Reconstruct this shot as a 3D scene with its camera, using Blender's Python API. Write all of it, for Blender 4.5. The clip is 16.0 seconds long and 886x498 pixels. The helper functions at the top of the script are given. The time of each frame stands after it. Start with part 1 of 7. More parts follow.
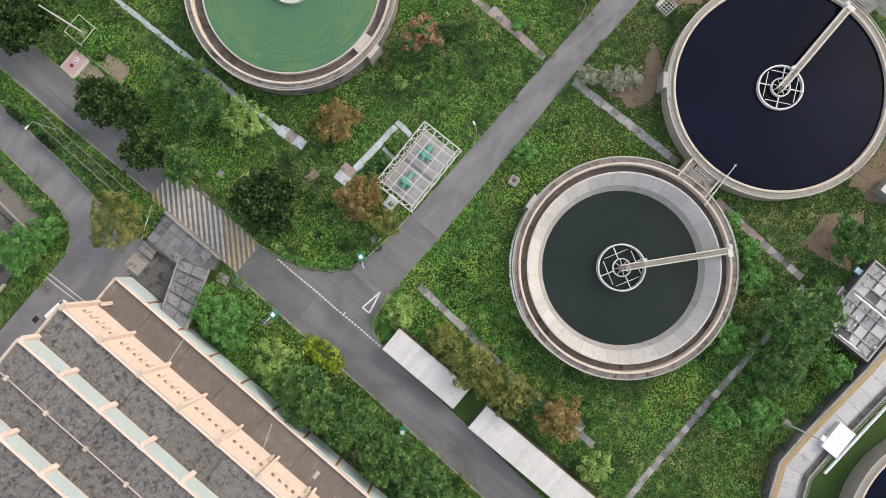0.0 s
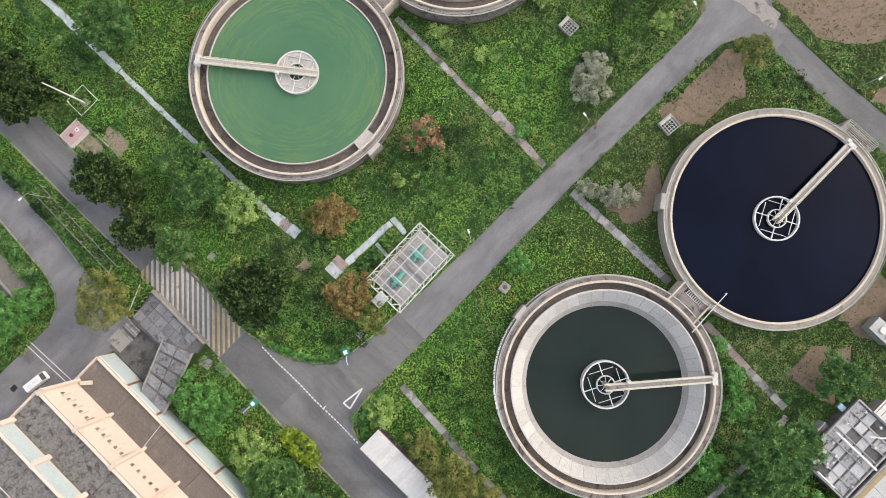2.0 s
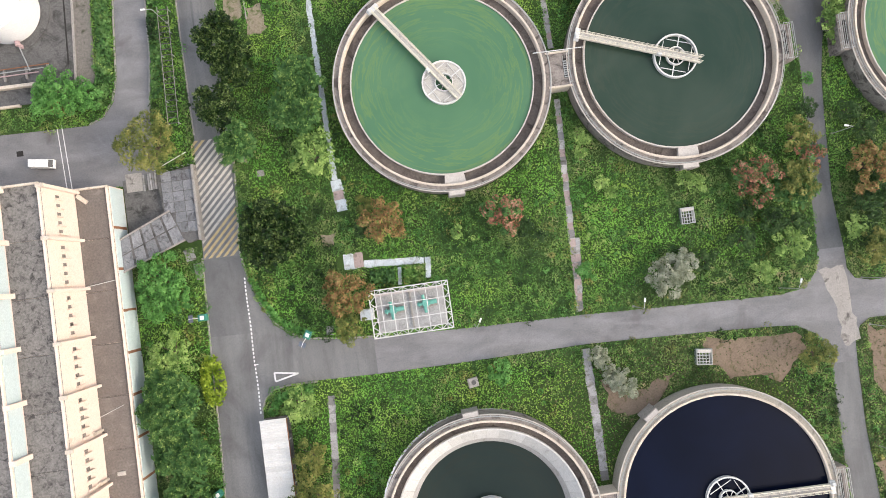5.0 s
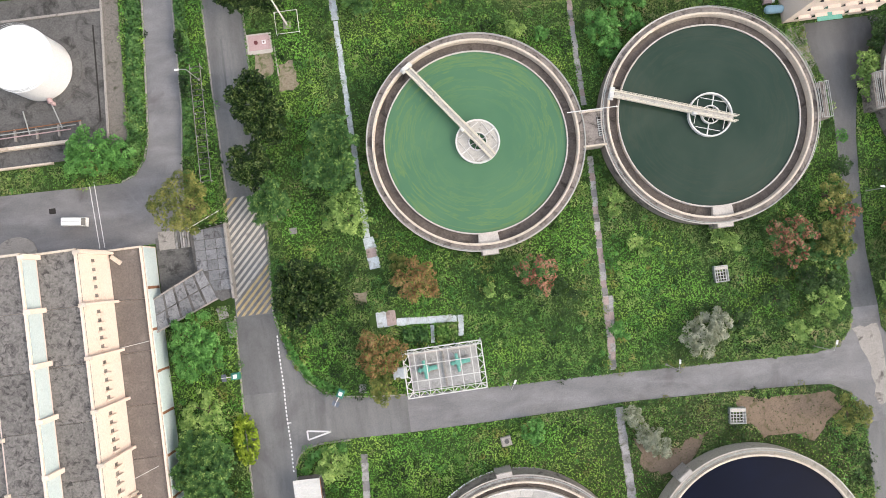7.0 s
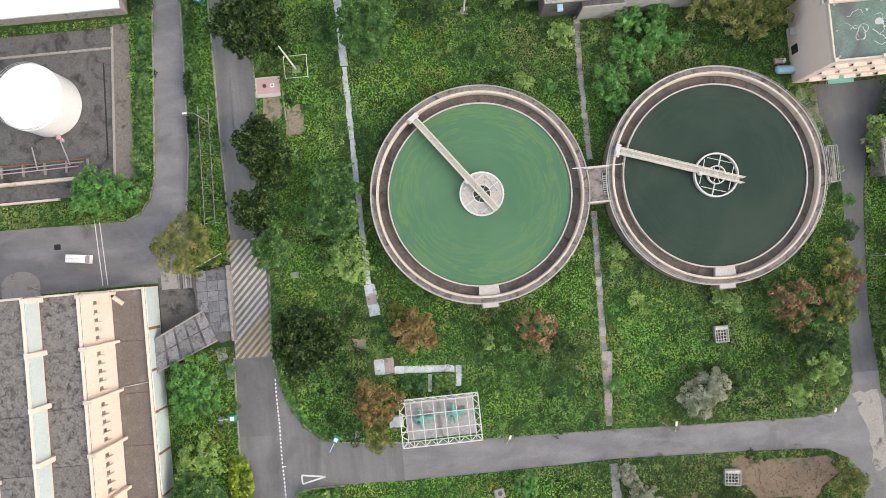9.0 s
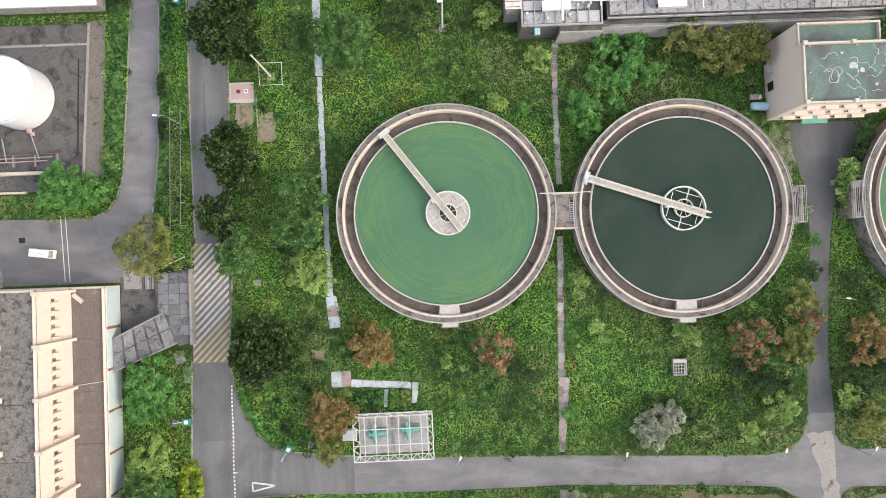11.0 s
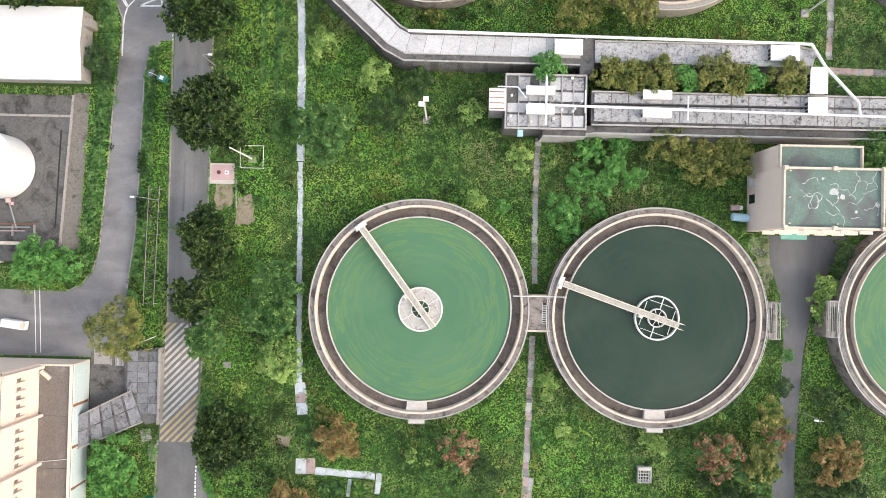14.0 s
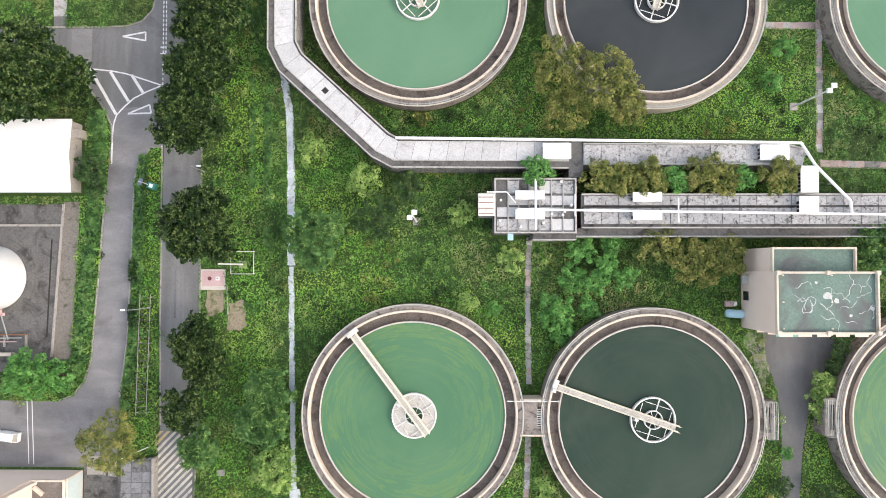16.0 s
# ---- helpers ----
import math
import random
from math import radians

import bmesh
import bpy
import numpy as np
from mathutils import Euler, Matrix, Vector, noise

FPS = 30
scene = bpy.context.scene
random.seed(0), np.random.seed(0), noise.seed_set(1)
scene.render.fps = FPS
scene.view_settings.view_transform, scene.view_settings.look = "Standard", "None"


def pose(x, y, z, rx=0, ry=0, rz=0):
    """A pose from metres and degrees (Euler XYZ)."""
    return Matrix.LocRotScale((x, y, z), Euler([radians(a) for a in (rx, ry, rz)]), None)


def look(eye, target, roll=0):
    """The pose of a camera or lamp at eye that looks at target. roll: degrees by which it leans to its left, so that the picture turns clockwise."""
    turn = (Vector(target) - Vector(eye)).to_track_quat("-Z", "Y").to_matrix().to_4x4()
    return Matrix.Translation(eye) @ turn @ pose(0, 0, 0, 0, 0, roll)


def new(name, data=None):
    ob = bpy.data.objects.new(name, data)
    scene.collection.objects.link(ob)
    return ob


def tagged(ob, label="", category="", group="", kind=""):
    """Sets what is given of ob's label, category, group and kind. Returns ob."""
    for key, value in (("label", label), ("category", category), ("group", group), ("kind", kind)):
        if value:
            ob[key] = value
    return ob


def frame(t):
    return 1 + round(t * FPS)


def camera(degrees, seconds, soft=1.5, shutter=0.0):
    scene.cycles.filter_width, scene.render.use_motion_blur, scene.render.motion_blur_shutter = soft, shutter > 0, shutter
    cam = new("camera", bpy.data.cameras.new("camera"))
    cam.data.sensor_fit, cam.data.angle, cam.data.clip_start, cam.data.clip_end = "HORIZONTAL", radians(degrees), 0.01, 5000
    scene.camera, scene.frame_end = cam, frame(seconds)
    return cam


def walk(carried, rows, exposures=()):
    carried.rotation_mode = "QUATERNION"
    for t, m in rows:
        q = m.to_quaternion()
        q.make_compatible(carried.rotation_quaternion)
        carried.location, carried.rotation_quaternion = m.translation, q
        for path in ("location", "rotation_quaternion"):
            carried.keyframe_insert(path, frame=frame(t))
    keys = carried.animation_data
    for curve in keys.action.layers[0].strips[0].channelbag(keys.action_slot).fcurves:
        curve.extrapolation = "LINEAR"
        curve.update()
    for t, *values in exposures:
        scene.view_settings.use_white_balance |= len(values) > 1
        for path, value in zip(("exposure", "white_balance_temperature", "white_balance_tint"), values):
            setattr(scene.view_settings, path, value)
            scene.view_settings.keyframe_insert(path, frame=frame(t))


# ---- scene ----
cam = camera(70, 16.0, soft=0.9)
# seconds, place, turn about x, y and z in degrees
PATH = [
    (0, -0.375, -3.569, 116.018, 2.077, 2.116, -50.215),
    (0.5, 3.564, -0.235, 115.984, 2.275, 1.947, -50.234),
    (1, 7.282, 2.860, 116.101, 2.691, 1.817, -50.234),
    (1.5, 10.586, 5.119, 116.315, 2.762, 1.829, -50.239),
    (2, 13.536, 7.044, 116.319, 2.783, 1.668, -45.873),
    (2.5, 15.899, 9.536, 116.274, 2.861, 1.037, -33.390),
    (3, 17.036, 12.367, 116.382, 2.698, 0.379, -23.924),
    (3.5, 17.414, 14.758, 116.425, 2.483, -0.044, -17.491),
    (4, 16.708, 17.010, 116.259, 2.282, -0.615, -7.604),
    (6.5, 10.520, 30.047, 116.112, 1.450, -0.446, -7.534),
    (7, 9.879, 33.417, 116.159, 1.611, -0.436, -7.504),
    (7.5, 9.730, 36.843, 116.359, 1.865, -0.337, -7.522),
    (8, 9.776, 39.612, 116.448, 1.676, -0.183, -7.536),
    (8.5, 10.445, 41.599, 116.518, 1.474, 0.022, -7.480),
    (9, 11.991, 42.739, 116.513, 1.413, 0.146, -5.423),
    (9.5, 13.685, 43.344, 116.463, 1.442, 0.053, -3.365),
    (12, 21.316, 50.391, 116.457, 0.707, 0.124, -1.915),
    (12.5, 22.210, 53.417, 116.440, 0.593, 0.180, -1.800),
    (13, 23.291, 56.575, 116.511, 0.635, 0.346, -0.401),
    (13.5, 23.717, 60.093, 116.457, 0.730, 0.294, 1.284),
    (14, 24.144, 63.958, 116.478, 0.797, 0.276, 1.267),
    (14.5, 24.608, 67.983, 116.517, 0.941, 0.312, 0.039),
    (15, 25.191, 72.169, 116.405, 1.120, 0.447, 0.045),
    (15.5, 25.672, 76.333, 116.273, 1.457, 0.556, 0.039),
    (16, 26.089, 80.646, 116.251, 1.773, 0.619, 0.030),
]
walk(cam, [(t, pose(x, y, z, rx, ry, rz)) for t, x, y, z, rx, ry, rz in PATH],
     [(0, 0.58), (2, 0.72), (4, 0.96), (7, 0.92), (9.5, 0.76), (12, 0.97), (16, 1.10)])

# ---------------------------------------------------------------- world and light
world = bpy.data.worlds.new("overcast_sky")
scene.world = world
world.use_nodes = True
wn = world.node_tree.nodes
sky = wn.new("ShaderNodeTexSky")
sky.sky_type = 'NISHITA'
sky.sun_disc = False
sky.sun_elevation = radians(33)
sky.sun_rotation = radians(113)
sky.air_density, sky.dust_density, sky.ozone_density = 1.0, 6.0, 1.0
wn["Background"].inputs["Strength"].default_value = 0.185
cloud = wn.new("ShaderNodeMix")
cloud.data_type = 'RGBA'
veil = wn.new("ShaderNodeTexNoise")
veil.inputs["Scale"].default_value = 3.2
veil.inputs["Detail"].default_value = 4.0
gather = wn.new("ShaderNodeMapRange")
for slot, v in zip(gather.inputs[1:5], (0.38, 0.62, 0.15, 0.95)):
    slot.default_value = v
world.node_tree.links.new(wn.new("ShaderNodeTexCoord").outputs["Generated"], veil.inputs["Vector"])
world.node_tree.links.new(veil.outputs[0], gather.inputs[0])
world.node_tree.links.new(gather.outputs[0], cloud.inputs[0])
cloud.inputs[7].default_value = (3.9, 3.95, 4.1, 1.0)
world.node_tree.links.new(sky.outputs[0], cloud.inputs[6])
world.node_tree.links.new(cloud.outputs[2], wn["Background"].inputs["Color"])
sun = new("sun", bpy.data.lights.new("sun", 'SUN'))
sun.data.energy = 0.24
sun.data.angle = radians(32)
sun.data.color = (1.0, 0.98, 0.95)
sun.matrix_world = look((88, -38, 62), (0, 0, 0))


# ---------------------------------------------------------------- materials
def tree_of(name):
    m = bpy.data.materials.new(name)
    m.use_nodes = True
    nt = m.node_tree
    return m, nt, nt.nodes["Principled BSDF"]


def link(nt, a, b):
    nt.links.new(a, b)


def noise_node(nt, scale, detail=4.0, rough=0.55, distort=0.0, vec=None):
    n = nt.nodes.new("ShaderNodeTexNoise")
    n.inputs["Scale"].default_value = scale
    n.inputs["Detail"].default_value = detail
    n.inputs["Roughness"].default_value = rough
    n.inputs["Distortion"].default_value = distort
    if vec is not None:
        link(nt, vec, n.inputs["Vector"])
    return n


def ramp_node(nt, fac, stops):
    r = nt.nodes.new("ShaderNodeValToRGB")
    while len(r.color_ramp.elements) < len(stops):
        r.color_ramp.elements.new(0.5)
    for e, (p, c) in zip(r.color_ramp.elements, stops):
        e.position, e.color = p, (*c, 1)
    link(nt, fac, r.inputs["Fac"])
    return r


def mix_node(nt, fac, a, b, blend='MIX'):
    m = nt.nodes.new("ShaderNodeMix")
    m.data_type, m.blend_type = 'RGBA', blend
    for sock, val in ((m.inputs[0], fac), (m.inputs[6], a), (m.inputs[7], b)):
        if isinstance(val, (int, float)):
            sock.default_value = val
        elif isinstance(val, tuple):
            sock.default_value = (*val, 1)
        else:
            link(nt, val, sock)
    return m.outputs[2]


def surface(name, dark, light, scale=0.6, fine=9.0, rough=0.85, bump=0.02, metal=0.0, stain=None, stain_at=0.6, stain_scale=0.25, island=0.0, per_object=0.0, streak=None):
    """A worn plain surface: two scales of variation, optional stains with soft edges, fine relief."""
    m, nt, bs = tree_of(name)
    geo = nt.nodes.new("ShaderNodeNewGeometry")
    pos = geo.outputs["Position"]
    a = noise_node(nt, scale, 5, 0.6, 0.4, pos)
    b = noise_node(nt, fine, 4, 0.7, 0.0, pos)
    r = ramp_node(nt, a.outputs["Fac"], [(0.3, dark), (0.7, light)])
    col = mix_node(nt, 0.55, r.outputs["Color"], ramp_node(nt, b.outputs["Fac"], [(0.3, tuple(c * 0.72 for c in dark)), (0.7, tuple(min(1, c * 1.15) for c in light))]).outputs["Color"])
    if stain is not None:
        s = noise_node(nt, stain_scale, 6, 0.65, 0.8, pos)
        f = ramp_node(nt, s.outputs["Fac"], [(stain_at - 0.06, (0, 0, 0)), (stain_at + 0.1, (1, 1, 1))])
        col = mix_node(nt, f.outputs["Color"], col, stain)
    if streak is not None:
        along = nt.nodes.new("ShaderNodeVectorMath")
        along.operation = 'MULTIPLY'
        along.inputs[1].default_value = (*streak, 0.0)
        link(nt, pos, along.inputs[0])
        w = noise_node(nt, 1.0, 4, 0.6, 0.5, along.outputs[0])
        col = mix_node(nt, 1.0, col, ramp_node(nt, w.outputs["Fac"], [(0.33, (0.84,) * 3), (0.5, (1.0,) * 3), (0.68, (1.20,) * 3)]).outputs["Color"], 'MULTIPLY')
    if per_object or island:
        src = geo.outputs["Random Per Island"]
        if per_object:
            info = nt.nodes.new("ShaderNodeObjectInfo")
            src = info.outputs["Random"]
        amount = max(per_object, island)
        rr = ramp_node(nt, src, [(0.0, (1 - amount,) * 3), (1.0, (1 + amount * 0.4,) * 3)])
        col = mix_node(nt, 1.0, col, rr.outputs["Color"], 'MULTIPLY')
    link(nt, col, bs.inputs["Base Color"])
    bs.inputs["Roughness"].default_value = rough
    bs.inputs["Metallic"].default_value = metal
    bp = nt.nodes.new("ShaderNodeBump")
    bp.inputs["Distance"].default_value = bump
    bp.inputs["Strength"].default_value = 0.6
    link(nt, b.outputs["Fac"], bp.inputs["Height"])
    link(nt, bp.outputs["Normal"], bs.inputs["Normal"])
    return m


def leaves(name, stops, patch=0.12, rough=0.6, other=None, other_scale=0.07):
    """Foliage: every leaf its own tone, and broad drifts of tone across the plants."""
    m, nt, bs = tree_of(name)
    geo = nt.nodes.new("ShaderNodeNewGeometry")
    n = noise_node(nt, patch, 3, 0.6, 0.3, geo.outputs["Position"])
    add = nt.nodes.new("ShaderNodeMath")
    add.operation = 'MULTIPLY_ADD'
    link(nt, geo.outputs["Random Per Island"], add.inputs[0])
    add.inputs[1].default_value = 0.26
    clump = noise_node(nt, 0.75, 2, 0.5, 0.4, geo.outputs["Position"])
    both = nt.nodes.new("ShaderNodeMath")
    both.operation = 'ADD'
    link(nt, n.outputs["Fac"], both.inputs[0])
    link(nt, clump.outputs["Fac"], both.inputs[1])
    half = nt.nodes.new("ShaderNodeMath")
    half.operation = 'MULTIPLY_ADD'
    link(nt, both.outputs[0], half.inputs[0])
    half.inputs[1].default_value, half.inputs[2].default_value = 2.0, -1.68
    link(nt, half.outputs[0], add.inputs[2])
    r = ramp_node(nt, add.outputs[0], stops)
    col = r.outputs["Color"]
    if other is not None:
        far = noise_node(nt, other_scale, 4, 0.65, 0.6, geo.outputs["Position"])
        f = ramp_node(nt, far.outputs["Fac"], [(0.46, (0, 0, 0)), (0.58, (1, 1, 1))])
        col = mix_node(nt, f.outputs["Color"], col, ramp_node(nt, add.outputs[0], other).outputs["Color"])
    link(nt, col, bs.inputs["Base Color"])
    bs.inputs["Roughness"].default_value = rough
    bs.inputs["Specular IOR Level"].default_value = 0.25
    return m


def water_surface(name, deep, tint, streak=None, amount=0.0, rough=0.06, gloss=0.5):
    """Standing tank water: murky body colour with slow clouds, and scum drawn out round the middle."""
    m, nt, bs = tree_of(name)
    tc = nt.nodes.new("ShaderNodeTexCoord")
    o = tc.outputs["Object"]
    a = noise_node(nt, 0.07, 3, 0.5, 0.6, o)
    col = ramp_node(nt, a.outputs["Fac"], [(0.32, deep), (0.68, tint)]).outputs["Color"]
    if streak is not None:
        sep = nt.nodes.new("ShaderNodeSeparateXYZ")
        link(nt, o, sep.inputs[0])
        ang = nt.nodes.new("ShaderNodeMath")
        ang.operation = 'ARCTAN2'
        link(nt, sep.outputs[1], ang.inputs[0])
        link(nt, sep.outputs[0], ang.inputs[1])
        ln = nt.nodes.new("ShaderNodeVectorMath")
        ln.operation = 'LENGTH'
        link(nt, o, ln.inputs[0])
        sc = nt.nodes.new("ShaderNodeMath")
        sc.operation = 'MULTIPLY'
        link(nt, ang.outputs[0], sc.inputs[0])
        sc.inputs[1].default_value = 1.6
        comb = nt.nodes.new("ShaderNodeCombineXYZ")
        link(nt, ln.outputs["Value"], comb.inputs[0])
        link(nt, sc.outputs[0], comb.inputs[1])
        w = noise_node(nt, 0.55, 5, 0.62, 2.2, comb.outputs[0])
        f = ramp_node(nt, w.outputs["Fac"], [(0.5, (0, 0, 0)), (0.56, (amount,) * 3), (0.60, (amount * 0.2,) * 3), (0.72, (amount * 0.8,) * 3)])
        mr = nt.nodes.new("ShaderNodeMapRange")
        mr.inputs[1].default_value, mr.inputs[2].default_value = 6.0, 14.0
        link(nt, ln.outputs["Value"], mr.inputs[0])
        mm = nt.nodes.new("ShaderNodeMath")
        mm.operation = 'MULTIPLY'
        link(nt, f.outputs["Color"], mm.inputs[0])
        link(nt, mr.outputs[0], mm.inputs[1])
        col = mix_node(nt, mm.outputs[0], col, streak)
    link(nt, col, bs.inputs["Base Color"])
    bs.inputs["Roughness"].default_value = rough
    bs.inputs["IOR"].default_value = 1.33
    bs.inputs["Specular IOR Level"].default_value = gloss
    rip = noise_node(nt, 3.0, 2, 0.5, 0.0, o)
    bp = nt.nodes.new("ShaderNodeBump")
    bp.inputs["Distance"].default_value = 0.003
    bp.inputs["Strength"].default_value = 0.5
    link(nt, rip.outputs["Fac"], bp.inputs["Height"])
    link(nt, bp.outputs["Normal"], bs.inputs["Normal"])
    return m


ASPHALT = surface("worn_asphalt", (0.1216, 0.1224, 0.1239), (0.1862, 0.1862, 0.1854), 0.12, 6.0, 0.9, 0.01, stain=(0.0988, 0.095, 0.0988), stain_at=0.62, stain_scale=0.09, streak=(0.45, 0.05))
ASPHALT_DARK = surface("patched_asphalt", (0.1026, 0.1041, 0.1079), (0.152, 0.152, 0.1535), 0.2, 6.0, 0.9, 0.01, streak=(0.30, 0.10))
ASPHALT_PALE = surface("dusty_asphalt", (0.1482, 0.1482, 0.1558), (0.2204, 0.2166, 0.2204), 0.15, 5.0, 0.9, 0.01, stain=(0.1292, 0.1216, 0.1254), stain_at=0.6, stain_scale=0.12, streak=(0.11, 0.34))
CONCRETE = surface("weathered_concrete", (0.2295, 0.2125, 0.1955), (0.3825, 0.357, 0.3315), 0.5, 5.0, 0.9, 0.01, stain=(0.102, 0.0935, 0.085), stain_at=0.6, stain_scale=0.5)
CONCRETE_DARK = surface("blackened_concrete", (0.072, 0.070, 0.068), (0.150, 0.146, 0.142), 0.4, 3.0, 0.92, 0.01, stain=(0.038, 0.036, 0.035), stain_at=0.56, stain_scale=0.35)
GRAVEL = surface("crushed_stone_strip", (0.09, 0.08, 0.07), (0.24, 0.22, 0.195), 2.5, 9.0, 0.95, 0.03, stain=(0.05, 0.055, 0.03), stain_at=0.6, stain_scale=0.5)
LAUNDER = surface("stained_launder_concrete", (0.0646, 0.0532, 0.04408), (0.1672, 0.1406, 0.1254), 0.5, 3.0, 0.8, 0.01, stain=(0.0304, 0.0228, 0.019), stain_at=0.58, stain_scale=0.3)
WALKWAY = surface("grey_walkway_concrete", (0.187, 0.1615, 0.1445), (0.306, 0.272, 0.2465), 0.5, 4.0, 0.9, 0.01, stain=(0.0765, 0.06375, 0.0578), stain_at=0.55, stain_scale=0.55)
WALKWAY_PALE = surface("pale_walkway_concrete", (0.289, 0.2635, 0.221), (0.408, 0.374, 0.323), 0.5, 4.0, 0.9, 0.01, stain=(0.17, 0.153, 0.1275), stain_at=0.62, stain_scale=0.5)
CREAM = surface("cream_painted_concrete", (0.51, 0.425, 0.34), (0.663, 0.595, 0.51), 0.6, 5.0, 0.8, 0.004, stain=(0.357, 0.2805, 0.204), stain_at=0.64, stain_scale=0.5)
WEIR = surface("pale_weir_edge", (0.41, 0.369, 0.328), (0.558, 0.525, 0.492), 0.8, 6.0, 0.7, 0.004)
WHITE_PANEL = surface("whitened_slope_panel", (0.453, 0.439, 0.417), (0.57, 0.556, 0.534), 0.4, 4.0, 0.85, 0.006, stain=(0.351, 0.329, 0.307), stain_at=0.64, stain_scale=0.6, per_object=0.12)
SLOPE = surface("grey_tank_slope", (0.289, 0.2805, 0.2635), (0.391, 0.374, 0.357), 0.4, 4.0, 0.9, 0.006, stain=(0.221, 0.204, 0.1785), stain_at=0.6, stain_scale=0.5)
STEEL_WHITE = surface("white_painted_steel", (0.546, 0.546, 0.528), (0.686, 0.686, 0.669), 1.0, 8.0, 0.5, 0.002, stain=(0.352, 0.29, 0.229), stain_at=0.68, stain_scale=1.0)
STEEL_CREAM = surface("cream_painted_steel", (0.62, 0.57, 0.46), (0.76, 0.71, 0.60), 1.0, 8.0, 0.5, 0.002, stain=(0.35, 0.27, 0.2), stain_at=0.68, stain_scale=1.2)
GALV = surface("galvanised_rail", (0.3192, 0.3344, 0.3268), (0.4408, 0.456, 0.4408), 1.0, 8.0, 0.45, 0.002, metal=0.4)
DECK = surface("grated_deck_boards", (0.374, 0.357, 0.323), (0.544, 0.5185, 0.476), 0.9, 6.0, 0.8, 0.004, stain=(0.187, 0.1615, 0.1445), stain_at=0.62, stain_scale=0.8)
SOIL = surface("bare_brown_soil", (0.152, 0.1102, 0.076), (0.2432, 0.1824, 0.133), 0.35, 3.0, 0.95, 0.04, stain=(0.0988, 0.0912, 0.038), stain_at=0.6, stain_scale=0.5)
SAND = surface("pale_sandy_earth", (0.1976, 0.1634, 0.114), (0.3192, 0.2736, 0.2052), 0.5, 3.0, 0.95, 0.03, stain=(0.0912, 0.114, 0.038), stain_at=0.56, stain_scale=0.7)
GROUND = surface("weedy_earth", (0.02, 0.0477, 0.00845), (0.0507, 0.1, 0.0168), 0.5, 4.0, 0.95, 0.08, stain=(0.0477, 0.0446, 0.02), stain_at=0.66, stain_scale=0.10)
YELLOW = surface("worn_yellow_paint", (0.347, 0.264, 0.128), (0.511, 0.41, 0.219), 0.8, 7.0, 0.8, 0.002, stain=(0.255, 0.237, 0.219), stain_at=0.6, stain_scale=1.5)
STRIPE = surface("worn_cream_stripe", (0.367, 0.347, 0.306), (0.571, 0.541, 0.479), 0.5, 6.0, 0.85, 0.002, stain=(0.245, 0.224, 0.204), stain_at=0.6, stain_scale=1.2)
PALE_SLAB = surface("pale_machine_slab", (0.282, 0.282, 0.277), (0.452, 0.442, 0.433), 0.6, 4.0, 0.85, 0.006, stain=(0.244, 0.235, 0.226), stain_at=0.6, stain_scale=0.9)
WHITE_MARK = surface("worn_white_paint", (0.55, 0.55, 0.55), (0.78, 0.78, 0.78), 0.8, 7.0, 0.8, 0.002, stain=(0.34, 0.34, 0.34), stain_at=0.63, stain_scale=1.5)
PEACH = surface("peach_painted_render", (0.71, 0.58, 0.50), (0.78, 0.66, 0.58), 0.4, 5.0, 0.85, 0.004, stain=(0.52, 0.41, 0.33), stain_at=0.68, stain_scale=0.4)
ROOF_GREY = surface("mouldy_roof_concrete", (0.095, 0.089, 0.084), (0.25, 0.236, 0.224), 0.9, 2.6, 0.95, 0.01, stain=(0.05, 0.047, 0.045), stain_at=0.56, stain_scale=0.95, per_object=0.12)
ROOF_BROWN = surface("brown_roof_screed", (0.13, 0.112, 0.10), (0.20, 0.175, 0.158), 0.5, 3.0, 0.95, 0.008, stain=(0.25, 0.22, 0.20), stain_at=0.64, stain_scale=0.5, per_object=0.10)
BLUE_GLASS = surface("pale_blue_window_panel", (0.458, 0.562, 0.584), (0.547, 0.629, 0.643), 0.4, 5.0, 0.45, 0.002, stain=(0.37, 0.399, 0.37), stain_at=0.68, stain_scale=0.4)
COOL_SLAB = surface("cool_grey_slab", (0.13, 0.135, 0.145), (0.27, 0.275, 0.29), 0.6, 4.0, 0.9, 0.006, stain=(0.075, 0.075, 0.08), stain_at=0.58, stain_scale=0.8, per_object=0.25)
# near-black: iron covers, joints, and shade inside openings drawn as flat plates
DARK_GAP = surface("dark_opening", (0.015, 0.013, 0.012), (0.03, 0.026, 0.024), 1.0, 6.0, 0.9, 0.002)
TANK_WHITE = surface("gloss_white_tank_paint", (0.736, 0.745, 0.754), (0.791, 0.8, 0.81), 0.3, 5.0, 0.35, 0.002)
SHEET_WHITE = surface("white_metal_roof_sheet", (0.559, 0.55, 0.525), (0.677, 0.669, 0.652), 0.5, 5.0, 0.5, 0.004, stain=(0.423, 0.355, 0.288), stain_at=0.66, stain_scale=0.5, per_object=0.10)
COVER_WHITE = surface("clean_white_cover", (0.722, 0.73, 0.739), (0.792, 0.792, 0.792), 0.5, 6.0, 0.4, 0.002)
RUST = surface("rusted_steel", (0.1672, 0.0684, 0.0342), (0.304, 0.152, 0.0836), 1.5, 8.0, 0.85, 0.004)
SLAB = surface("mossy_path_slab", (0.2584, 0.2508, 0.2508), (0.3952, 0.38, 0.38), 0.7, 5.0, 0.9, 0.006, stain=(0.1292, 0.1292, 0.0912), stain_at=0.58, stain_scale=0.8, per_object=0.55)
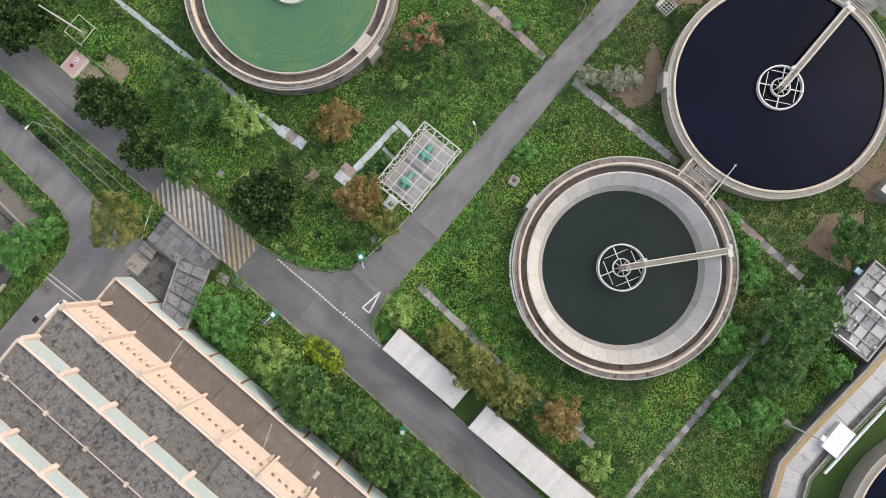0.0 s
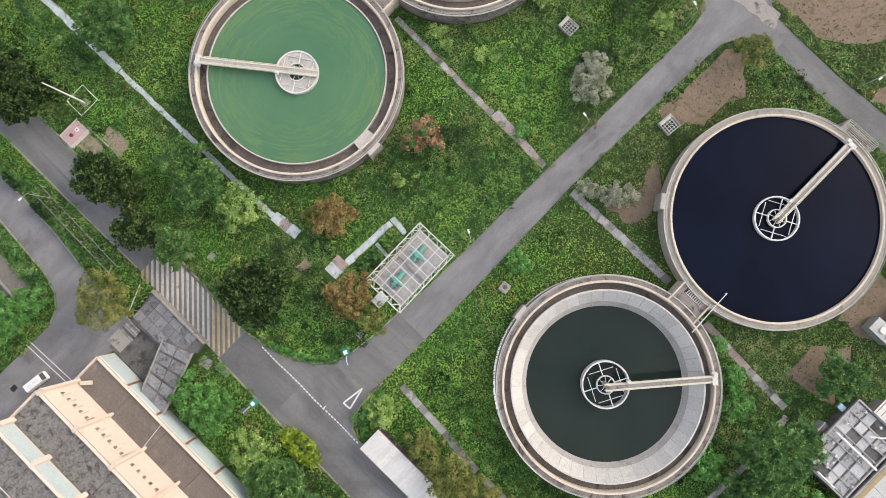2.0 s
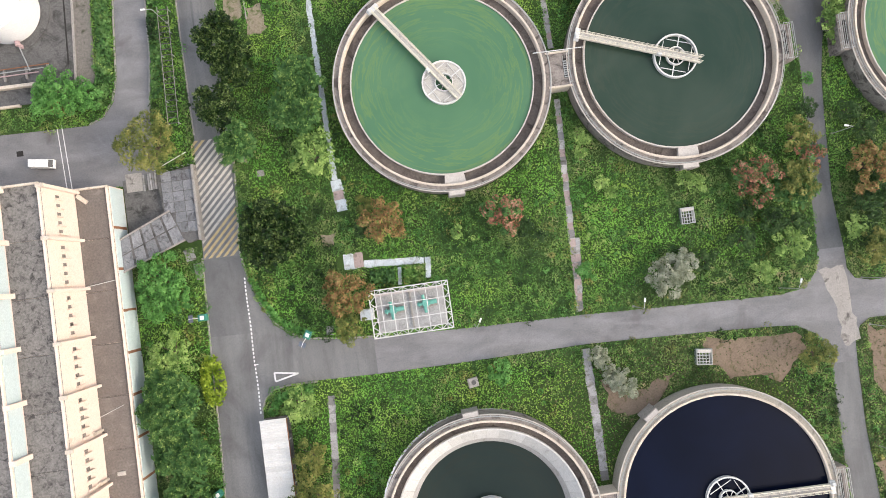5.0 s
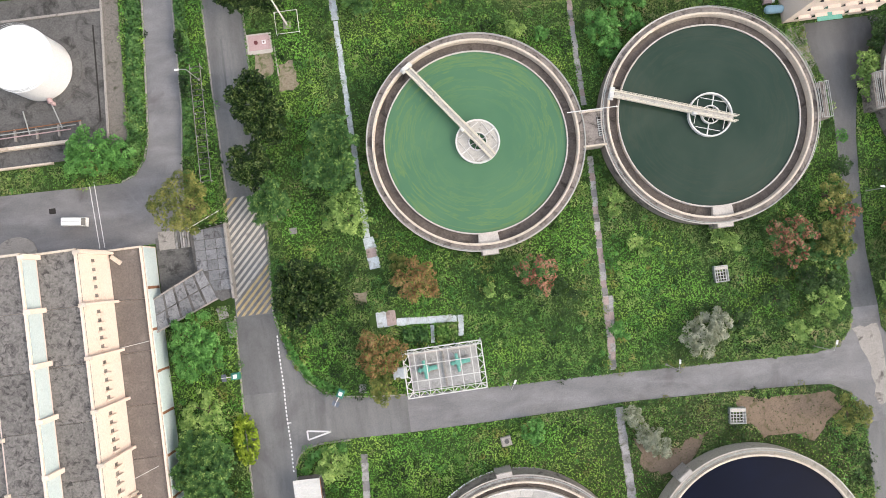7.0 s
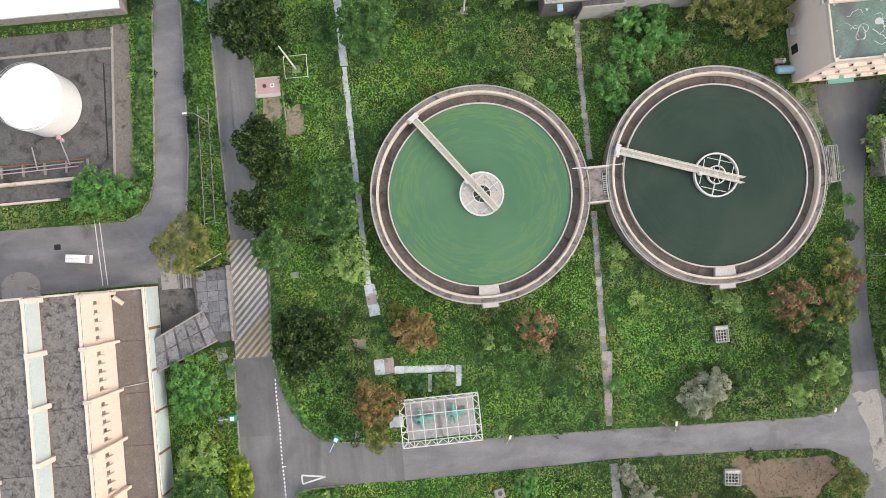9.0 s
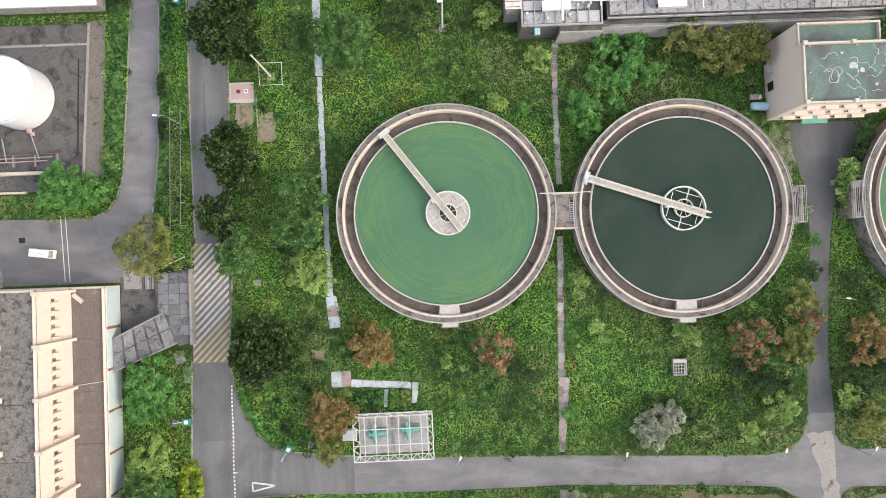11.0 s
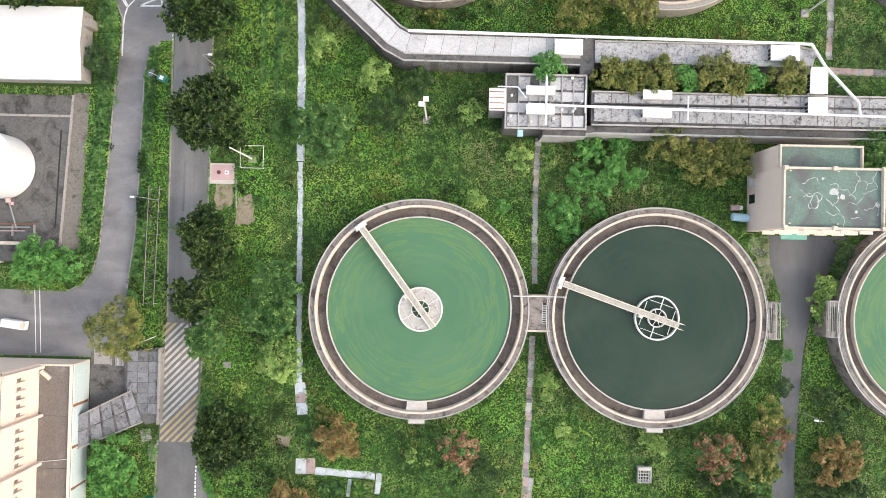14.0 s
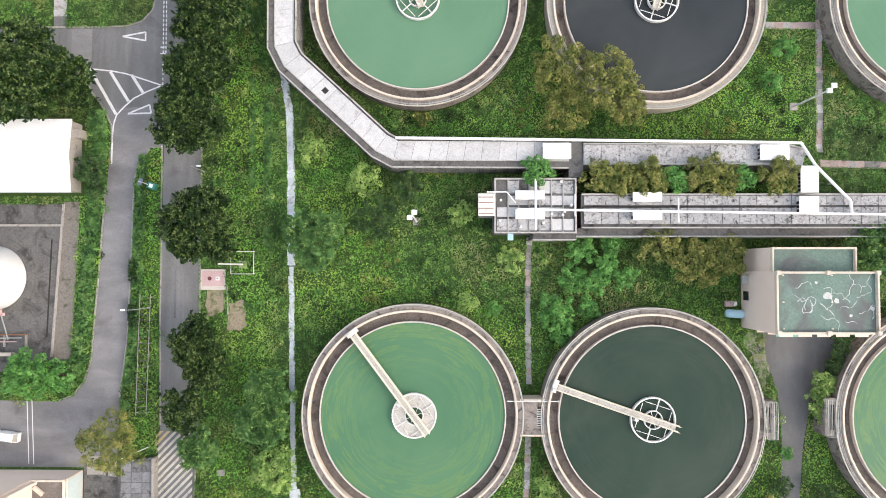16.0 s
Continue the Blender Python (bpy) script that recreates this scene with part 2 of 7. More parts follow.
SLAB_PINK = surface("pinkish_path_slab", (0.304, 0.228, 0.2128), (0.4104, 0.3268, 0.3116), 0.7, 5.0, 0.9, 0.006, stain=(0.1368, 0.114, 0.0912), stain_at=0.6, stain_scale=0.8, per_object=0.15)
BLUE_SLAB = surface("blue_white_paving", (0.43, 0.486, 0.524), (0.636, 0.683, 0.72), 0.6, 5.0, 0.85, 0.006, stain=(0.281, 0.29, 0.271), stain_at=0.58, stain_scale=0.7, per_object=0.15)
PINK = surface("faded_red_paint", (0.4256, 0.2888, 0.2888), (0.5168, 0.38, 0.38), 0.8, 6.0, 0.85, 0.004)
TEAL = surface("teal_painted_machine", (0.0912, 0.342, 0.2736), (0.1824, 0.456, 0.38), 1.0, 6.0, 0.5, 0.004)
GREEN_ROOF = surface("green_roof_coating", (0.0912, 0.152, 0.1254), (0.1596, 0.2356, 0.2014), 0.35, 3.0, 0.8, 0.006, stain=(0.0988, 0.1064, 0.1064), stain_at=0.52, stain_scale=0.13)
PEEL = surface("peeled_grey_screed", (0.36, 0.38, 0.37), (0.56, 0.57, 0.56), 0.8, 5.0, 0.9, 0.004)
GREEN_BOX = surface("green_painted_box", (0.0228, 0.1672, 0.1216), (0.0456, 0.2432, 0.1824), 1.0, 6.0, 0.5, 0.002)
SOLAR = surface("solar_cell_glass", (0.076, 0.0912, 0.1292), (0.1672, 0.19, 0.228), 2.0, 6.0, 0.2, 0.001)
RUBBER = surface("black_rubber", (0.02, 0.02, 0.02), (0.035, 0.035, 0.035), 3.0, 9.0, 0.8, 0.002)
CAR_WHITE = surface("white_car_paint", (0.78, 0.78, 0.78), (0.84, 0.84, 0.84), 0.5, 4.0, 0.25, 0.0005)
CAR_GLASS = surface("dark_car_glass", (0.02, 0.024, 0.028), (0.03, 0.034, 0.04), 0.5, 4.0, 0.1, 0.0005)
LIGHT_BLUE = surface("light_blue_plastic", (0.323, 0.527, 0.646), (0.425, 0.629, 0.731), 0.8, 5.0, 0.4, 0.002)
OCHRE = surface("ochre_walkway_paint", (0.3192, 0.228, 0.0988), (0.4256, 0.3192, 0.1672), 0.7, 5.0, 0.85, 0.004, stain=(0.228, 0.19, 0.1368), stain_at=0.62, stain_scale=0.8)
BARK = surface("tree_bark", (0.0532, 0.038, 0.0266), (0.1216, 0.0912, 0.0646), 2.0, 9.0, 0.95, 0.02)
BRICK_RED = surface("dark_red_sheet", (0.0988, 0.0228, 0.0266), (0.152, 0.038, 0.0418), 0.8, 6.0, 0.6, 0.002)

WATER_GREEN = water_surface("algae_green_water", (0.0646, 0.1558, 0.08512), (0.0836, 0.1786, 0.095), (0.1444, 0.228, 0.0684), 0.55)
WATER_JADE = water_surface("jade_green_water", (0.0912, 0.1938, 0.1178), (0.1102, 0.2166, 0.133), (0.1292, 0.2356, 0.1368), 0.2)
WATER_TEAL = water_surface("dark_teal_water", (0.0157, 0.0371, 0.0253), (0.0326, 0.0534, 0.0382), (0.0478, 0.0562, 0.0366), 0.3)
WATER_BLACK = water_surface("black_water", (0.00162, 0.00306, 0.0099), (0.00288, 0.00558, 0.018), gloss=0.2)
WATER_DEEP = water_surface("deep_green_black_water", (0.01064, 0.01976, 0.01672), (0.01672, 0.0266, 0.02128), (0.0266, 0.0228, 0.01216), 0.3)
WATER_SLATE = water_surface("slate_grey_water", (0.0266, 0.03192, 0.0342), (0.0418, 0.04712, 0.04864))

LEAF_WEED = leaves("mixed_weed_leaves", [(0.0, (0.0231, 0.0602, 0.0139)), (0.35, (0.0649, 0.154, 0.0301)), (0.6, (0.106, 0.22, 0.0429)), (0.82, (0.161, 0.274, 0.0602)), (1.0, (0.215, 0.249, 0.0949))], 0.13, 0.6,
                   [(0.0, (0.0393, 0.0766, 0.0209)), (0.4, (0.106, 0.171, 0.0463)), (0.7, (0.179, 0.241, 0.0766)), (1.0, (0.289, 0.264, 0.135))], 0.06)
LEAF_GRASS = leaves("bright_grass_blades", [(0.0, (0.0757, 0.22, 0.0276)), (0.5, (0.135, 0.328, 0.0439)), (1.0, (0.217, 0.429, 0.0688))], 0.2, 0.6, [(0.0, (0.11, 0.227, 0.0302)), (0.5, (0.192, 0.345, 0.0495)), (1.0, (0.296, 0.447, 0.0825))], 0.09)
LEAF_DRY = leaves("dry_weed_leaves", [(0.0, (0.0532, 0.0684, 0.0228)), (0.5, (0.0988, 0.1064, 0.0418)), (1.0, (0.1824, 0.152, 0.0836))], 0.2)
LEAF_DARK = leaves("dark_glossy_leaves", [(0.0, (0.00595, 0.0187, 0.00425)), (0.55, (0.0161, 0.0425, 0.0085)), (0.85, (0.0323, 0.0723, 0.0136)), (1.0, (0.0638, 0.102, 0.0238))], 0.5, 0.45)
LEAF_MID = leaves("mid_green_leaves", [(0.0, (0.0346, 0.087, 0.0258)), (0.5, (0.0693, 0.162, 0.0417)), (1.0, (0.138, 0.254, 0.0764))], 0.4)
LEAF_PALE = leaves("pale_green_leaves", [(0.0, (0.0998, 0.186, 0.0429)), (0.5, (0.216, 0.339, 0.0848)), (1.0, (0.384, 0.51, 0.156))], 0.4)
LEAF_LUSH = leaves("lush_fresh_leaves", [(0.0, (0.0481, 0.139, 0.0298)), (0.5, (0.0962, 0.254, 0.0529)), (1.0, (0.181, 0.381, 0.105))], 0.4)
LEAF_OLIVE = leaves("olive_brown_leaves", [(0.0, (0.0665, 0.0959, 0.0199)), (0.5, (0.166, 0.184, 0.0447)), (1.0, (0.319, 0.304, 0.095))], 0.4)
LEAF_RUST = leaves("rust_red_seed_pods", [(0.0, (0.149, 0.0836, 0.0304)), (0.5, (0.2706, 0.155, 0.0646)), (1.0, (0.3929, 0.2508, 0.114))], 0.5)
LEAF_RED = leaves("coral_red_flowers", [(0.0, (0.20, 0.075, 0.045)), (0.6, (0.36, 0.155, 0.10)), (1.0, (0.50, 0.29, 0.20))], 0.5)
LEAF_GREY = leaves("dusty_grey_leaves", [(0.0, (0.17, 0.19, 0.12)), (0.5, (0.29, 0.31, 0.22)), (1.0, (0.43, 0.44, 0.34))], 0.5)
LEAF_YELLOW = leaves("yellow_green_hedge_leaves", [(0.0, (0.103, 0.171, 0.0114)), (0.5, (0.217, 0.308, 0.0228)), (1.0, (0.342, 0.433, 0.057))], 0.5)
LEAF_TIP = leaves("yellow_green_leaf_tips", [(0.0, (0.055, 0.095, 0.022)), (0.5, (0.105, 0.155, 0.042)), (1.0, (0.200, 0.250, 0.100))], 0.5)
LEAF_DUSK = leaves("dusky_green_leaves", [(0.0, (0.018, 0.042, 0.012)), (0.5, (0.042, 0.090, 0.024)), (1.0, (0.088, 0.150, 0.046))], 0.4)


# ---------------------------------------------------------------- mesh tools
class Shape:
    """Collects solids; the corners are in the thing's own metres."""

    def __init__(self):
        self.v, self.f = [], []

    def add(self, verts, faces):
        n = len(self.v)
        self.v.extend(verts)
        self.f.extend([tuple(i + n for i in f) for f in faces])
        return self

    def prism(self, pts, z0, z1):
        k = len(pts)
        v = [(x, y, z0) for x, y in pts] + [(x, y, z1) for x, y in pts]
        f = [tuple(range(k - 1, -1, -1)), tuple(range(k, 2 * k))] + [(i, (i + 1) % k, k + (i + 1) % k, k + i) for i in range(k)]
        return self.add(v, f)

    def box(self, x0, y0, z0, x1, y1, z1, bevel=0.0):
        if bevel:
            b = bevel
            lo = [(x0, y0), (x1, y0), (x1, y1), (x0, y1)]
            hi = [(x0 + b, y0 + b), (x1 - b, y0 + b), (x1 - b, y1 - b), (x0 + b, y1 - b)]
            v = [(x, y, z0) for x, y in lo] + [(x, y, z1 - b) for x, y in lo] + [(x, y, z1) for x, y in hi]
            f = [(3, 2, 1, 0), (8, 9, 10, 11)]
            for s in (0, 4):
                f += [(s + i, s + (i + 1) % 4, s + 4 + (i + 1) % 4, s + 4 + i) for i in range(4)]
            return self.add(v, f)
        return self.prism([(x0, y0), (x1, y0), (x1, y1), (x0, y1)], z0, z1)

    def beam(self, p, q, w, h):
        """A rectangular bar from p to q, w wide, h high, its top along the line pq."""
        p, q = Vector(p), Vector(q)
        d = (q - p).normalized()
        s = d.cross(Vector((0, 0, 1)))
        s = Vector((1, 0, 0)) if s.length < 1e-4 else s.normalized()
        u = s.cross(d)
        v = []
        for e in (p, q):
            v += [tuple(e + s * a * w / 2 + u * b * h) for a, b in ((-1, -1), (1, -1), (1, 0), (-1, 0))]
        return self.add(v, [(0, 1, 2, 3), (7, 6, 5, 4), (0, 4, 5, 1), (1, 5, 6, 2), (2, 6, 7, 3), (3, 7, 4, 0)])

    def tube(self, p, q, r, r2=None, seg=8, caps=True):
        p, q = Vector(p), Vector(q)
        r2 = r if r2 is None else r2
        d = (q - p).normalized()
        a = d.orthogonal().normalized()
        b = d.cross(a)
        v = []
        for e, rad in ((p, r), (q, r2)):
            v += [tuple(e + (a * math.cos(2 * math.pi * i / seg) + b * math.sin(2 * math.pi * i / seg)) * rad) for i in range(seg)]
        f = [(i, (i + 1) % seg, seg + (i + 1) % seg, seg + i) for i in range(seg)]
        if caps:
            f += [tuple(range(seg - 1, -1, -1)), tuple(range(seg, 2 * seg))]
        return self.add(v, f)

    def lathe(self, profile, seg=96, a0=0.0, a1=2 * math.pi, closed=True):
        """Turns a profile of (radius, height) about the z axis; a closed profile gives a solid ring."""
        full = abs(a1 - a0 - 2 * math.pi) < 1e-6
        n = seg if full else seg + 1
        k = len(profile)
        v = []
        for i in range(n):
            a = a0 + (a1 - a0) * i / seg
            v += [(r * math.cos(a), r * math.sin(a), z) for r, z in profile]
        f = []
        for i in range(seg):
            j = (i + 1) % n
            for c in range(k if closed else k - 1):
                e = (c + 1) % k
                f.append((i * k + c, j * k + c, j * k + e, i * k + e))
        if not full and closed:
            f.append(tuple(range(k)))
            f.append(tuple(seg * k + c for c in range(k - 1, -1, -1)))
        return self.add(v, f)

    def disc(self, r, z, seg=96):
        return self.add([(r * math.cos(2 * math.pi * i / seg), r * math.sin(2 * math.pi * i / seg), z) for i in range(seg)], [tuple(range(seg))])

    def mesh(self, name, material, smooth=False):
        me = bpy.data.meshes.new(name)
        me.from_pydata(self.v, [], self.f)
        me.materials.append(material)
        me.update()
        if smooth:
            me.shade_smooth()
        return me


def thing(name, label, category, at=(0, 0, 0), turn=0.0, group="", kind=""):
    ob = new(name)
    ob.matrix_world = pose(*at, 0, 0, turn)
    return tagged(ob, label, category, group, kind)


def part(name, shape, material, parent, label="", smooth=False):
    ob = new(name, shape if isinstance(shape, bpy.types.Mesh) else shape.mesh(name, material, smooth))
    ob.parent = parent
    return tagged(ob, label)


CLEAR, CLEAR_LINES = [], []


def solid(name, shape, material, label, category, kind="", group="", smooth=False):
    if kind == "structure" and name != "ground":
        CLEAR.append((name, [shape.v[i][:2] for i in shape.f[1]]))
    return tagged(new(name, shape.mesh(name, material, smooth)), label, category, group, kind)


def spread(pieces, name, parent, mesh, places):
    """Alike pieces on one mesh, each an object of its own under the parent."""
    for m in places:
        ob = new(name, mesh)
        ob.parent = parent
        ob.matrix_basis = m
        pieces.append(ob)
    return pieces


def strip(left, right):
    """The outline of a band from its two edges."""
    return list(left) + list(reversed(right))


# ---------------------------------------------------------------- ground and roads
def ground_sheet(size, hole, radius, seg=96):
    """One sheet to the horizon, open only where the drained tank goes down into it."""
    cx, cy = hole
    v, f = [], []
    for i in range(seg):
        a = 2 * math.pi * i / seg
        c, s_ = math.cos(a), math.sin(a)
        k = 1 / max(abs(c), abs(s_))
        v += [(cx + radius * c, cy + radius * s_, 0), (cx + 40 * k * c, cy + 40 * k * s_, 0), (cx + size * k * c, cy + size * k * s_, 0)]
    for i in range(seg):
        j = (i + 1) % seg
        for q in (0, 1):
            f.append((3 * i + q, 3 * i + q + 1, 3 * j + q + 1, 3 * j + q))
    return Shape().add(v, f)


solid("ground", ground_sheet(900, (17.7, -24.0), 19.5), GROUND, "weedy green earth between the tanks and roads", "ground", "structure")

Z = 0.05
solid("road_main", Shape().prism(strip(
    [(-27.2, 200), (-27.3, 131), (-27.0, 101), (-27.2, 72), (-26.9, 50), (-27.9, 29.4), (-28.3, 14), (-28.6, -4), (-29.6, -34), (-31.0, -90)],
    [(-20.0, 200), (-20.0, 131), (-20.0, 88), (-20.1, 50), (-21.2, 29.2), (-20.4, 24.4), (-18.8, 19.6), (-16.4, 15.4), (-13.6, 13.2), (-10.1, 12.0), (-4.0, 11.2), (1.1, 10.9), (1.1, 4.2), (-10, 4.5),
     (-15.6, 4.5), (-18.0, 4.0), (-19.6, 2.6), (-20.4, 0.6), (-20.9, -6), (-21.6, -20), (-22.9, -40), (-24.2, -90)]), -0.3, Z), ASPHALT, "grey worn asphalt road with kerbs and markings", "road", "structure")
solid("road_cross", Shape().prism(strip(
    [(1.1, 10.9), (19.8, 10.25), (39.6, 9.9), (61.5, 9.1), (76.2, 8.7), (79.6, 9.2), (81.9, 10.4), (83.6, 12.4), (84.3, 16.0), (89.2, 16.0), (89.2, 12.0), (90.4, 10.0), (93.5, 9.2), (180, 8.6)],
    [(1.1, 4.2), (16.4, 4.2), (40, 4.5), (60.7, 3.8), (75, 3.1), (78.5, 2.7), (81.4, 0.9), (83.0, -1.6), (83.8, -5), (88.6, -5), (88.8, -1.4), (90.0, 1.2), (92.0, 2.4), (180, 1.5)]), -0.3, Z - 0.004), ASPHALT_PALE, "pale dusty asphalt road between planted plots", "road", "structure")
solid("road_east", Shape().prism(strip(
    [(84.3, 16.0), (84.8, 29.7), (85.9, 40), (86.2, 50), (85.6, 58), (83.6, 64), (83.2, 69.4)],
    [(89.2, 16.0), (88.5, 26), (89.3, 40), (89.9, 48), (91.1, 54.6), (94.0, 62), (97.5, 69.4)]), -0.3, Z - 0.002), ASPHALT_DARK, "dark stained asphalt lane and apron", "road", "structure")
solid("road_southeast", Shape().prism(strip([(83.8, -5), (83.5, -20.5), (83.6, -33), (84.5, -100)], [(88.6, -5), (88.3, -17), (89, -31.6), (90, -100)]), -0.3, Z - 0.002), ASPHALT, "grey asphalt lane beside the tank", "road", "structure")
solid("road_west", Shape().prism(strip(
    [(-38.1, 110.2), (-36.9, 107), (-36.9, 104), (-37.5, 96), (-38.5, 80), (-39.7, 64), (-40.8, 60), (-43.0, 57.2), (-45.7, 56.2)],
    [(-27.2, 111.0), (-27.2, 103), (-29.6, 103), (-31.4, 100), (-32.2, 97), (-32.6, 80), (-33.0, 68), (-34.3, 57), (-34.6, 51.5), (-45.7, 51.5)]), -0.3, Z - 0.006), ASPHALT_PALE, "pale asphalt lane that winds past a hedge", "road", "structure")
solid("road_northwest", Shape().prism([(-110, 118.2), (-51.6, 117.9), (-44.2, 117.2), (-41.5, 115.4), (-40.4, 113.3), (-38.1, 110.2), (-27.2, 111.0), (-27.2, 134), (-28.4, 134), (-29.6, 128.8), (-31.6, 126.6), (-34.5, 125.7), (-41.1, 125.5), (-110, 125.7)], -0.3, Z - 0.008), ASPHALT, "grey asphalt side road and junction", "road", "structure")
solid("asphalt_strip", Shape().prism([(-44.6, 117.4), (-40.9, 115.0), (-40.7, 125.4), (-44.6, 125.5)], 0.0, Z - 0.002), ASPHALT_PALE, "paler resurfaced strip across the side road", "road", "structure")
solid("yard", Shape().prism([(-95, 44.3), (-34.6, 44.3), (-34.6, 51.5), (-45.7, 51.5), (-45.7, 56.2), (-95, 57.2)], -0.3, Z - 0.008), ASPHALT_PALE, "oil-stained asphalt yard beside the plant building", "road", "structure")
solid("tank_yard", Shape().prism([(-95, 63.5), (-44.2, 63.5), (-44.0, 80), (-43.2, 92.5), (-95, 92.5)], -0.3, 0.06), CONCRETE_DARK, "dark stained concrete yard round the storage tank", "pavement", "structure")
solid("dirt_strip", Shape().prism([(-47.0, 64.0), (-43.6, 64.0), (-42.4, 93.0), (-45.4, 93.0)], -0.2, 0.08), GRAVEL, "crushed stone strip along the yard", "pavement", "structure")
solid("asphalt_patch", Shape().prism([(-27.9, 29.0), (-21.3, 28.9), (-20.9, 25.5), (-21.2, 14.6), (-28.2, 14.8)], 0.0, Z + 0.004), ASPHALT_DARK, "darker resurfaced stretch of the road", "road", "structure")


def kerb(label, points, width=0.3, height=0.16):
    """A kerb of separate stones along a line."""
    k = thing("kerb", label, "kerb", kind="structure")
    stones = []
    for (x0, y0), (x1, y1) in zip(points, points[1:]):
        d = math.hypot(x1 - x0, y1 - y0)
        n = max(1, round(d / 2.0))
        mesh = Shape().box(-d / n / 2 + 0.02, -width / 2, -0.1, d / n / 2 - 0.02, width / 2, height, 0.03).mesh("kerbstone", CONCRETE)
        a = math.degrees(math.atan2(y1 - y0, x1 - x0))
        spread(stones, "kerbstone", k, mesh, [pose(x0 + (x1 - x0) * (i + 0.5) / n, y0 + (y1 - y0) * (i + 0.5) / n, 0, 0, 0, a) for i in range(n)])
    return k


kerb("grey concrete kerb beside the hedge strip", [(-27.3, 103), (-27.2, 72), (-26.9, 52)])
kerb("grey concrete kerb beside the planted plot", [(-19.9, 131), (-19.9, 88), (-20.0, 50), (-21.1, 29.2), (-20.2, 24.4), (-18.6, 19.8), (-16.2, 15.6), (-13.4, 13.4), (-10.0, 12.2), (-4.0, 11.4), (1.1, 11.1)])
kerb("grey concrete kerb beside the building garden", [(-28.1, 29.4), (-28.5, 14), (-28.8, -4), (-29.8, -34), (-30.4, -60)])
kerb("pale kerb round the lane bend", [(-37.7, 96), (-38.7, 80), (-39.9, 64), (-41.0, 60.2), (-43.1, 57.4), (-45.7, 56.4)])
kerb("curved kerb at the junction corner", [(-10, 4.3), (-15.6, 4.3), (-18.2, 3.8), (-19.8, 2.4), (-20.6, 0.4)])
kerb("pale kerb along the hedge island", [(-29.6, 102.8), (-31.6, 99.8), (-32.4, 97), (-32.8, 80), (-33.2, 68), (-34.5, 57)])

# ---------------------------------------------------------------- road markings
hatch = thing("hatched_crossing", "yellow and white diagonal stripes on asphalt", "road marking", kind="structure")
solid("crossing_base", Shape().prism([(-27.1, 51.0), (-20.2, 50.6), (-21.1, 29.0), (-27.9, 29.2)], 0.0, Z + 0.004), ASPHALT, "grey rumble surface under the stripes", "road", "structure")
n_st = 23
for i in range(n_st):
    y = 22.8 + i * 1.36
    pts = [(-27.7, y - 1.9), (-20.7, y + 5.3), (-20.7, y + 5.95), (-27.7, y - 1.25)]
    sl = 7.2 / 7.0
    xs = lambda yy, base: -27.7 + (yy - base) / sl
    lo, hi = pts[0][1], pts[3][1]
    xa0 = max(-27.7, xs(29.1, lo)); xa1 = min(-20.9, xs(50.9, lo))
    xb0 = max(-27.7, xs(29.1, hi)); xb1 = min(-20.9, xs(50.9, hi))
    if xa1 - xa0 < 0.2 or xb1 - xb0 < 0.2:
        continue
    quad = [(xa0, lo + (xa0 + 27.7) * sl), (xa1, lo + (xa1 + 27.7) * sl), (xb1, hi + (xb1 + 27.7) * sl), (xb0, hi + (xb0 + 27.7) * sl)]
    part("stripe", Shape().prism(quad, Z, Z + 0.008), YELLOW if i < 8 or i > 19 else STRIPE, hatch, "worn yellow stripe" if i < 8 or i > 19 else "worn cream stripe")

dots = thing("dotted_line", "white dotted give-way line across the junction", "road marking", kind="structure")
mesh = Shape().box(-0.13, -0.22, 0, 0.13, 0.22, 0.008).mesh("dash", WHITE_MARK)
spread([], "dash", dots, mesh, [pose(-20.9 - 0.05 * math.sin(i * 0.4), 24.6 - i * 0.72, Z, 0, 0, 2) for i in range(35)])
mesh = Shape().box(-0.3, -0.1, 0, 0.5, 0.1, 0.008).mesh("bar", WHITE_MARK)
spread([], "bar", dots, mesh, [pose(-20.8, 8.8, Z)])


def give_way(at, turn, label):
    t = thing("give_way_triangle", label, "road marking", (at[0], at[1], Z), turn, kind="structure")
    s = Shape()
    tip, l, r = (4.3, 0.0), (0.0, 0.8), (0.0, -0.8)
    for p, q in ((tip, l), (tip, r), (l, r)):
        s.beam((p[0], p[1], 0.008), (q[0], q[1], 0.008), 0.3, 0.008)
    part("outline", s, WHITE_MARK, t)
    return t


give_way((-17.6, 6.1), 2, "white triangle painted on grey asphalt")
give_way((-30.7, 123.95), 180, "white triangle painted at the north junction")
give_way((-29.6, 110.3), 192, "white triangle painted beside the hatched island")
island = thing("painted_island", "white striped traffic island on asphalt", "road marking", kind="structure")
s = Shape()
rim = [(-41.3, 117.9), (-36.7, 117.4), (-34.2, 116.9), (-32.0, 116.2), (-27.5, 114.7), (-30.4, 113.5), (-32.7, 112.3), (-34.3, 110.9), (-35.9, 109.2), (-36.4, 107.6), (-36.6, 105.7), (-36.7, 100.0)]
for p, q in zip(rim, rim[1:]):
    s.beam((*p, Z + 0.008), (*q, Z + 0.008), 0.26, 0.008)
part("outline", s, WHITE_MARK, island)
for p, q in (((-40.9, 117.7), (-36.0, 109.3)), ((-37.2, 117.3), (-33.7, 111.7)), ((-33.2, 116.7), (-31.0, 113.3))):
    part("stripe", Shape().beam((*p, Z + 0.008), (*q, Z + 0.008), 0.55, 0.008), WHITE_MARK, island)
centre = thing("centre_line", "fine double dotted white line along the road edge", "road marking", kind="structure")
